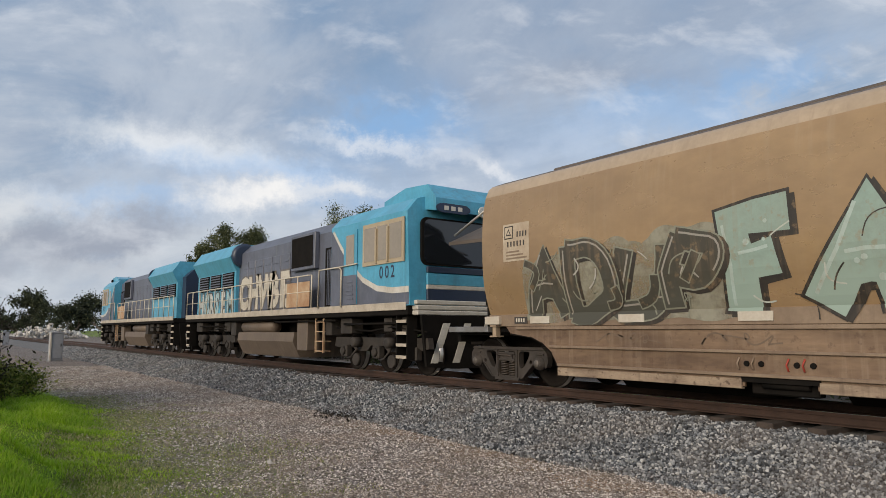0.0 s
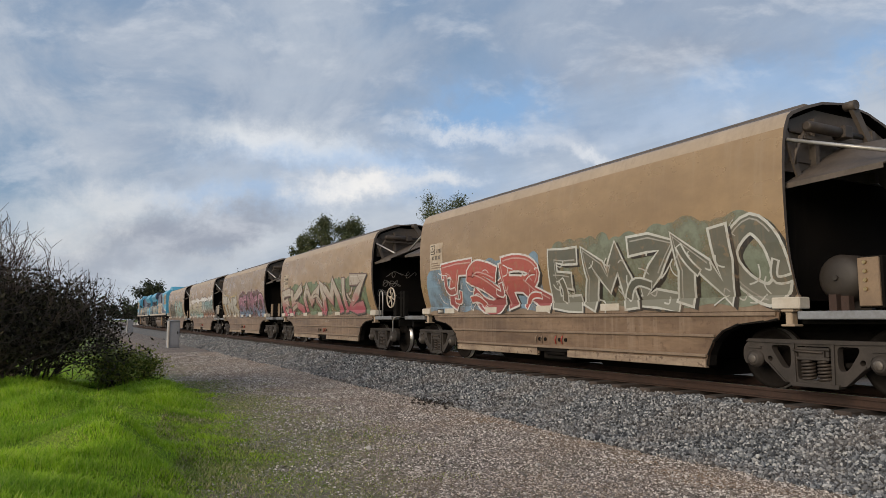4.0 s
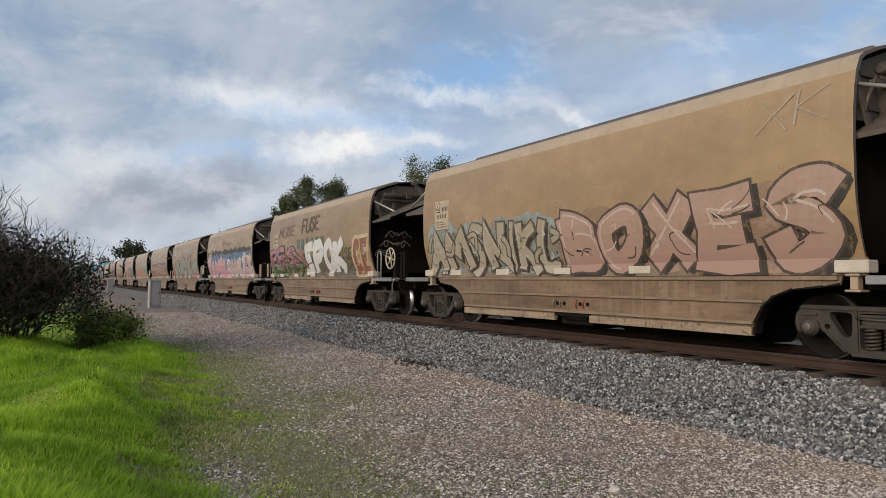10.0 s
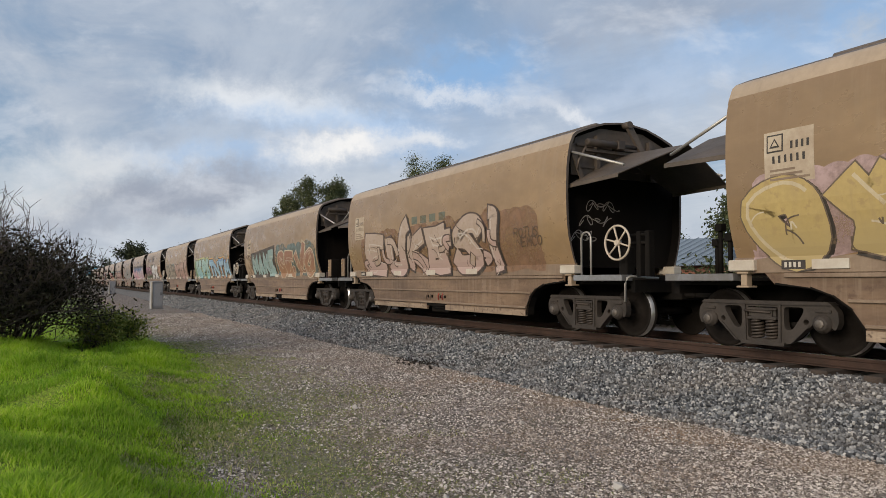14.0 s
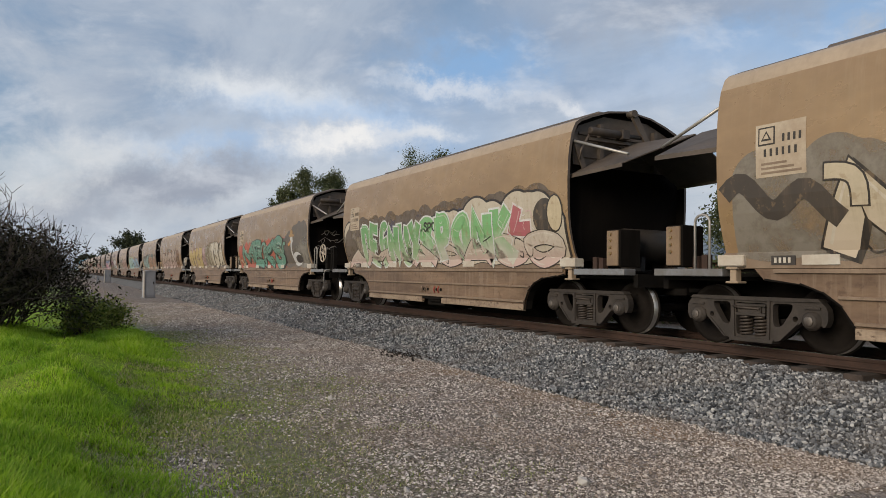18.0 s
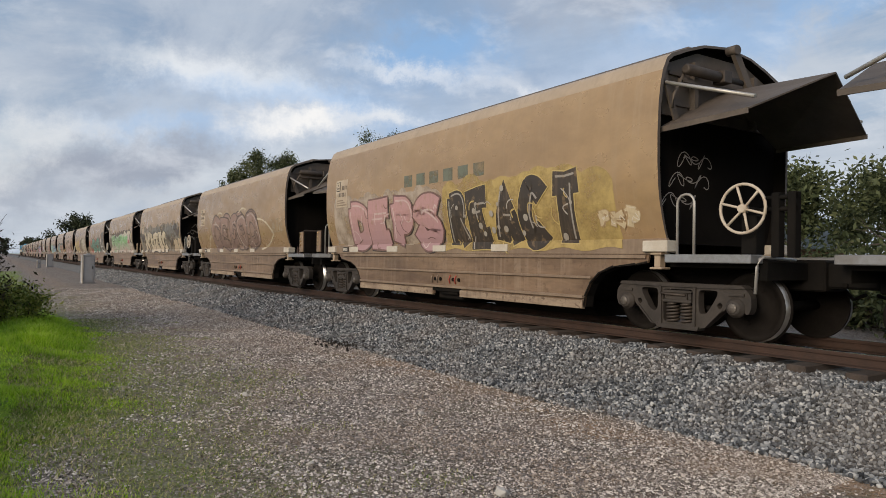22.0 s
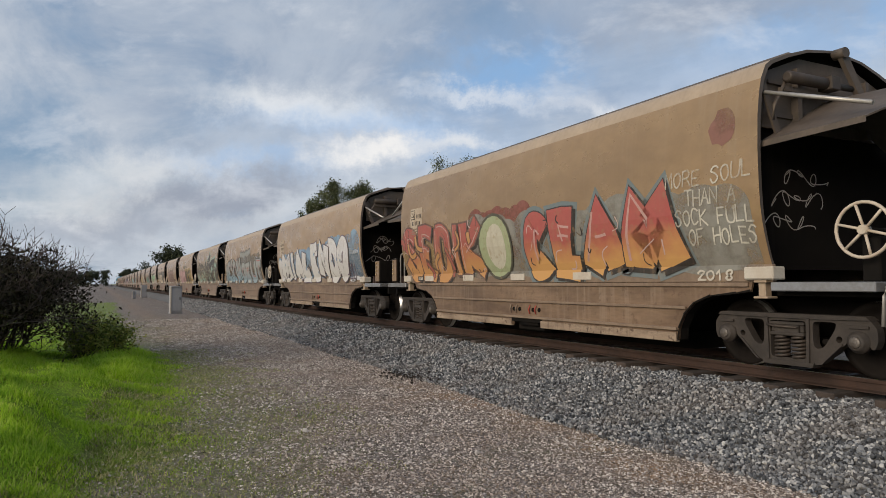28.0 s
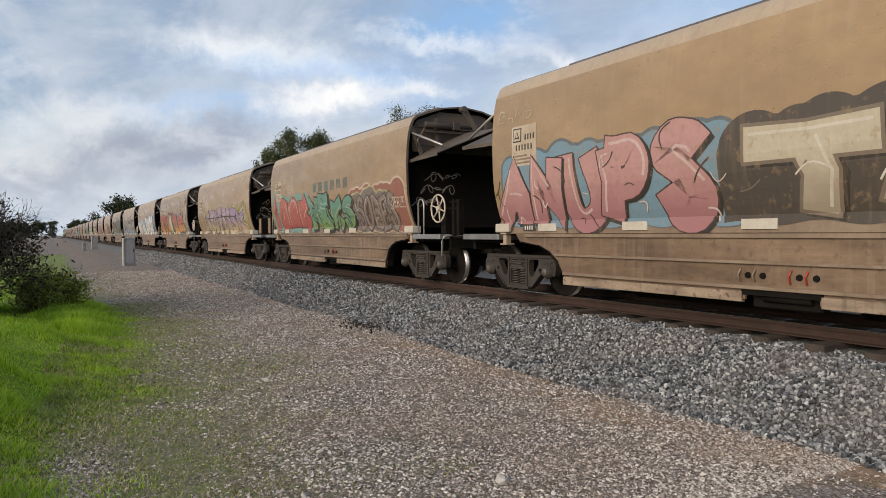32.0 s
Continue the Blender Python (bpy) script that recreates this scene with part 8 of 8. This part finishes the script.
def build_plants():
    olive = island_mat("gum_leaves", [(0.0, (0.045, 0.058, 0.028)), (0.5, (0.12, 0.138, 0.065)), (1.0, (0.24, 0.245, 0.13))], 0.6, ((0.05, 0.06, 0.03), 0.35, 0.5), 0.35)
    dusk = island_mat("far_leaves", [(0.0, (0.016, 0.022, 0.012)), (0.5, (0.038, 0.047, 0.022)), (1.0, (0.075, 0.082, 0.040))], 0.7, ((0.018, 0.023, 0.013), 0.2, 0.6), 0.15)
    scrub = island_mat("scrub_leaves", [(0.0, (0.014, 0.013, 0.010)), (0.5, (0.036, 0.033, 0.022)), (1.0, (0.085, 0.072, 0.048))], 0.9, None, 0.1, 0.05)
    green = island_mat("shrub_leaves", [(0.0, (0.06, 0.09, 0.018)), (0.5, (0.17, 0.21, 0.04)), (1.0, (0.34, 0.33, 0.08))], 0.6, None, 0.25)
    gum_tree(35.8, 66.0, 15.9, 7.5, 3, olive, "tall olive-green gum tree beyond the train", 0.11, 230)
    gum_tree(24.9, 72.0, 13.0, 6.6, 4, olive, "dense rounded dark green gum tree beyond the train", 0.12, 380)
    gum_tree(21.6, 72.5, 10.9, 3.2, 6, olive, "small dark tree beyond the train", 0.15, 150)
    gum_tree(26.5, 300.0, 17.5, 20.0, 7, dusk, "broad dark tree far along the line", 0.5, 110, trunk_part=0.25, flat=1.6)
    # dark twiggy bushes on the verge
    for k, (bx, by, rad, hh, ln) in enumerate(((-0.95, 17.7, 0.9, 2.5, 0.60), (-1.6, 16.6, 1.1, 2.6, 0.7), (-2.3, 15.6, 1.2, 3.0, 0.8), (-1.9, 18.8, 1.3, 3.0, 0.7), (-3.1, 16.4, 1.5, 3.6, 0.9), (-4.6, 17.6, 1.6, 3.6, 0.9))):
        shrub("bush", bx, by, float(ground_z(bx, by)), rad, hh, 60 + k, 27, 4, scrub, 4, 0.05, "bare twiggy dark grey bush on the verge", "bush", 0.024, 0.10, lean=ln, full=0.74)
    shrub("shrub", 0.92, 18.3, float(ground_z(0.92, 18.3)), 0.5, 1.05, 77, 16, 3, green, 14, 0.045, "low leafy green shrub at the edge of the gravel", "shrub", 0.014, 0.13)



build_ground()
build_track()
build_gravel()
build_grass()
build_plants()

# ---- the train ----
TRAIN = []
SMALL_TANK = (2, 6, 12, 16, 22)       # wagons with a shorter air tank set back on the end plate
WAGON_LABEL = "bronze-tan bulk grain hopper wagon covered in spray-painted graffiti"


def build_train():
    pair = [hopper_wagon(False, 2), hopper_wagon(True, 0), hopper_wagon(False, 1)]
    for k in range(27):
        kind = 1 if k % 2 else 2 if k in SMALL_TANK else 0
        w = pair[kind]
        if w in [q for q, _ in TRAIN]:
            w = copy_thing(w, pose(0, 0, 0))
        tagged(w, WAGON_LABEL, "wagon", "hopper wagons of the train")
        TRAIN.append((w, -PITCH * k + (0.05 if k % 2 else -0.11)))
    return [w for w, _ in TRAIN]


WAGONS = build_train()
for ob in [c for c in WAGONS[23].children if c.name.startswith("grab_rail") and c.matrix_basis.translation.length < 1]:
    if ob.bound_box[0][1] < -5:
        bpy.data.objects.remove(ob)


def build_locos():
    tail = locomotive()
    lead = copy_thing(tail, pose(0, 0, 0, 0, 0, 180))
    paint_loco(tail)
    for ob, start, turn in ((tail, 1.67, 0), (lead, 1.67 + 2 * 19.2, 180)):
        tagged(ob, "sky-blue and slate-grey diesel locomotive with graffiti on its hood" if ob is tail else "sky-blue and slate-grey diesel locomotive at the head of the train", "locomotive", "locomotives of the train")
        TRAIN.append((ob, start))
        LOCO_TURN[ob.name] = turn


LOCO_TURN = {}
build_locos()
paint_wagons(WAGONS)


# ---- beside the line and beyond it ----
CONC = mat("weathered_grey_cabinet", (0.34, 0.34, 0.35), 0.7, 0.1, (0.28, 0.28, 0.29), 2.5, 0.7, 0.1, 20.0, streak=((0.2, 0.18, 0.16), 0.4))
BRICK = mat("red_brick_wall", (0.24, 0.10, 0.07), 0.85, 0, (0.32, 0.16, 0.11), 6.0, 0.7, 0.2, 30.0)
TILE = mat("blue_grey_roof_sheet", (0.24, 0.29, 0.34), 0.5, 0.2, (0.16, 0.19, 0.22), 2.0, 0.6)


def cabinet(x, y, w, d, h, label):
    """A trackside relay cabinet: body, lid, door with frame and a base slab."""
    root = holder("relay_cabinet")
    root.matrix_basis = pose(x, y, float(ground_z(x, y)), 0, 0, 8)
    bm = B()
    box(bm, (-w / 2 - 0.05, -d / 2 - 0.05, -0.1), (w / 2 + 0.05, d / 2 + 0.05, 0.06), 0.01)
    part("base_slab", fix(bm), GREY, root)
    bm = B()
    box(bm, (-w / 2, -d / 2, 0.06), (w / 2, d / 2, h - 0.06), 0.012)
    part("body", fix(bm), CONC, root)
    bm = B()
    prism(bm, [(-w / 2 - 0.03, h - 0.06), (w / 2 + 0.03, h - 0.06), (w / 2 + 0.03, h - 0.02), (0, h + 0.03), (-w / 2 - 0.03, h - 0.02)], 1, -d / 2 - 0.03, d / 2 + 0.03)
    part("lid", fix(bm), CONC, root)
    bm = B()
    box(bm, (-w / 2 + 0.05, -d / 2 - 0.025, 0.14), (w / 2 - 0.05, -d / 2, h - 0.14), 0.01)
    door = part("door", fix(bm), CONC, root)
    bm = B()
    box(bm, (w / 2 - 0.14, -d / 2 - 0.05, h * 0.5), (w / 2 - 0.10, -d / 2 - 0.025, h * 0.5 + 0.16), 0.005)
    part("handle", fix(bm), BLACK, door)
    bm = B()
    box(bm, (-w / 2 - 0.06, -d / 2 - 0.06, 0.0), (-w / 2 + 0.02, -d / 2 - 0.0, h - 0.02), 0.006)
    part("corner_post", fix(bm), WHITE, root, "pale corner post")
    return tagged(root, label, "cabinet")


def far_house(x, y):
    root = holder("house")
    root.location = (x, y, 0)
    bm = B()
    box(bm, (-4, -7, -0.2), (4, 7, 2.5))
    part("wall", fix(bm), BRICK, root, "red brick wall")
    bm = B()
    prism(bm, [(-4.6, 2.4), (4.6, 2.4), (0.4, 4.0), (-0.4, 4.0)], 1, -7.5, 7.5)
    roof = part("roof", fix(bm), TILE, root, "blue-grey sheet roof")
    for k in range(26):
        bm = B()
        yy = -7.3 + k * 0.58
        prism(bm, [(-4.6, 2.44), (-0.4, 4.04), (-0.4, 4.07), (-4.6, 2.47)], 1, yy, yy + 0.05)
        part("seam", fix(bm), TILE, roof)
    for yy in (-4.5, 0.5, 4.2):
        bm = B()
        box(bm, (-4.06, yy, 0.9), (-3.98, yy + 1.4, 2.1))
        win = part("window", fix(bm), WHITE, root)
        bm = B()
        box(bm, (-4.08, yy + 0.08, 0.98), (-4.05, yy + 1.32, 2.02))
        part("pane", fix(bm), LGLASS, win)
    return tagged(root, "low brick house with a blue-grey roof beyond the line", "house")


def build_surroundings():
    cabinet(5.08, 43.6, 0.62, 0.5, 1.62, "weathered grey metal relay cabinet beside the track")
    cabinet(6.1, 96.0, 0.7, 0.5, 1.6, "pale grey relay cabinet far along the track")
    cabinet(4.7, 90.0, 0.35, 0.3, 0.9, "small pale trackside post box far along the track")
    far_house(31.0, 24.0)
    hedge = island_mat("hedge_leaves", [(0.0, (0.030, 0.040, 0.018)), (0.5, (0.085, 0.105, 0.045)), (1.0, (0.19, 0.205, 0.10))], 0.7, ((0.035, 0.045, 0.022), 0.5, 0.5), 0.3)
    dusk = island_mat("dusky_leaves", [(0.0, (0.018, 0.024, 0.014)), (0.5, (0.040, 0.050, 0.026)), (1.0, (0.080, 0.088, 0.046))], 0.7, ((0.018, 0.023, 0.014), 0.15, 0.6), 0.15)
    rnd = random.Random(5)
    for q in range(20):
        shrub("scrub_bush", rnd.uniform(19.0, 21.0), -0.5 + 2.3 * q, 0.0, 1.4, rnd.uniform(1.7, 2.7), 500 + q, 12, 3, hedge, 17, 0.10, "dense dark green scrub bush across the line", "bush", 0.03, 0.34, lean=0.9)
    k = 0
    for x, y, h, w in ((23.5, 4.5, 5.2, 4.6), (25.0, 9.5, 5.9, 5.0), (24.0, 14.0, 4.9, 4.4), (27.0, 18.5, 5.8, 5.0)):
        gum_tree(x, y, h, w, 150 + k, hedge, "leafy dark green tree in the scrub beyond the line", 0.11, 210, trunk_part=0.25, flat=2.0)
        k += 1
    for x in (-34, -25, -17, -8, 0, 20, 28, 37, 47):
        gum_tree(x, 520.0 + rnd.uniform(-15, 15), rnd.uniform(9, 13), rnd.uniform(13, 18), 170 + k, dusk, "dark tree in the belt at the far end of the line", 0.6, 60, trunk_part=0.15, flat=1.8)
        k += 1
    for y in (3, 7.5, 11.5, 15.5, 33, 38, 44, 51, 58):
        gum_tree(rnd.uniform(25, 34), y + rnd.uniform(-1, 1), rnd.uniform(4.0, 5.8), rnd.uniform(4.5, 6), 200 + k, hedge, "leafy green tree in the scrub beyond the line", 0.13, 70, trunk_part=0.2, flat=1.7)
        k += 1
    for x, y, h, w in ((33, 190, 12, 14), (44, 205, 15, 16), (27, 225, 10, 13), (55, 190, 16, 15), (24, 178, 8, 9), (66, 215, 15, 18), (36, 250, 14, 18), (19, 240, 8, 10), (80, 240, 16, 20)):
        gum_tree(x, y, h, w, 300 + k, dusk, "dark tree in the belt far beyond the line", 0.36, 90, trunk_part=0.2, flat=1.6)
        k += 1
    # low woods on the horizon
    r = np.random.RandomState(9)
    pts = []
    for _ in range(420):
        a, dist = r.uniform(-0.9, 1.2), r.uniform(520, 760)
        hgt = r.uniform(2, 11) * (0.7 + 0.5 * math.sin(a * 9))
        pts.append((math.sin(a) * dist, math.cos(a) * dist, max(1.0, hgt)))
    pts = [p for p in pts if abs(p[0] - TRACK_X) > 10 + 0.02 * p[1] or p[1] < 0]
    woods = holder("woods")
    leaf_cloud("canopy", pts, (7, 7, 2.2), 110, 1.3, dusk, 10, woods, 2.0)
    tagged(woods, "low dark woods along the horizon", "woods", kind="stuff")
    pale = island_mat("pale_rubble", [(0.0, (0.30, 0.28, 0.25)), (0.5, (0.52, 0.49, 0.45)), (1.0, (0.70, 0.67, 0.62))], 0.9)
    n = 900
    u = r.uniform(-1, 1, n)
    x, y = 19 + 7.5 * u, 172 + r.uniform(-4, 4, n)
    z = np.abs(r.normal(0, 0.5, n)) * (1 - u * u) * 2.2 + 0.1
    tagged(stone_cloud("rubble_heap", np.stack([x, y, z], -1), r.uniform(0.2, 0.6, n), pale, 11), "heap of pale broken rubble beyond the line", "rubble", kind="stuff")


build_surroundings()

# ---- the train's run ----
def train_y(t):
    """How far along the line the first wagon's body stands; the train slows down as it goes."""
    u = t / 32.0
    c = (1071.568, -3665.411, 4698.479, -2685.304, 674.742, -260.475, 541.43, 9.923)
    s = 0.0
    for k in c:
        s = s * u + k
    return s


def wheel_rows(start, at, radius, turn, near=48.0):
    """Turns of one wheelset, frame by frame while it rolls close by."""
    rows, last = [], None
    for f in range(0, 32 * FPS + 1):
        t = f / FPS
        y = train_y(t) + start + (at[1] if turn == 0 else -at[1])
        if -6 < y < near:
            m = pose(0, at[1] - at[3], at[2], (1 if turn else -1) * math.degrees(train_y(t) / radius))
            if not rows and f > 0:
                rows.append((0.0, m))
            rows.append((t, m))
            last = m
    if last is not None and rows[-1][0] < 32.0:
        rows.append((32.0, last))
    return rows


def motions():
    times = [k * 0.5 for k in range(65)]
    for root, start in TRAIN:
        turn = LOCO_TURN.get(root.name, 0)
        walk(root, [(t, pose(TRACK_X, train_y(t) + start, RAIL_Z, 0, 0, turn)) for t in times])
        for bg in root.children:
            if not bg.name.startswith("bogie"):
                continue
            for w in bg.children:
                if not w.name.startswith("wheelset"):
                    continue
                at = w.matrix_basis.translation
                by = bg.location.y
                rows = wheel_rows(start, (0, by + at.y, at.z, by), at.z, turn)
                if len(rows) > 1:
                    walk(w, rows)


motions()
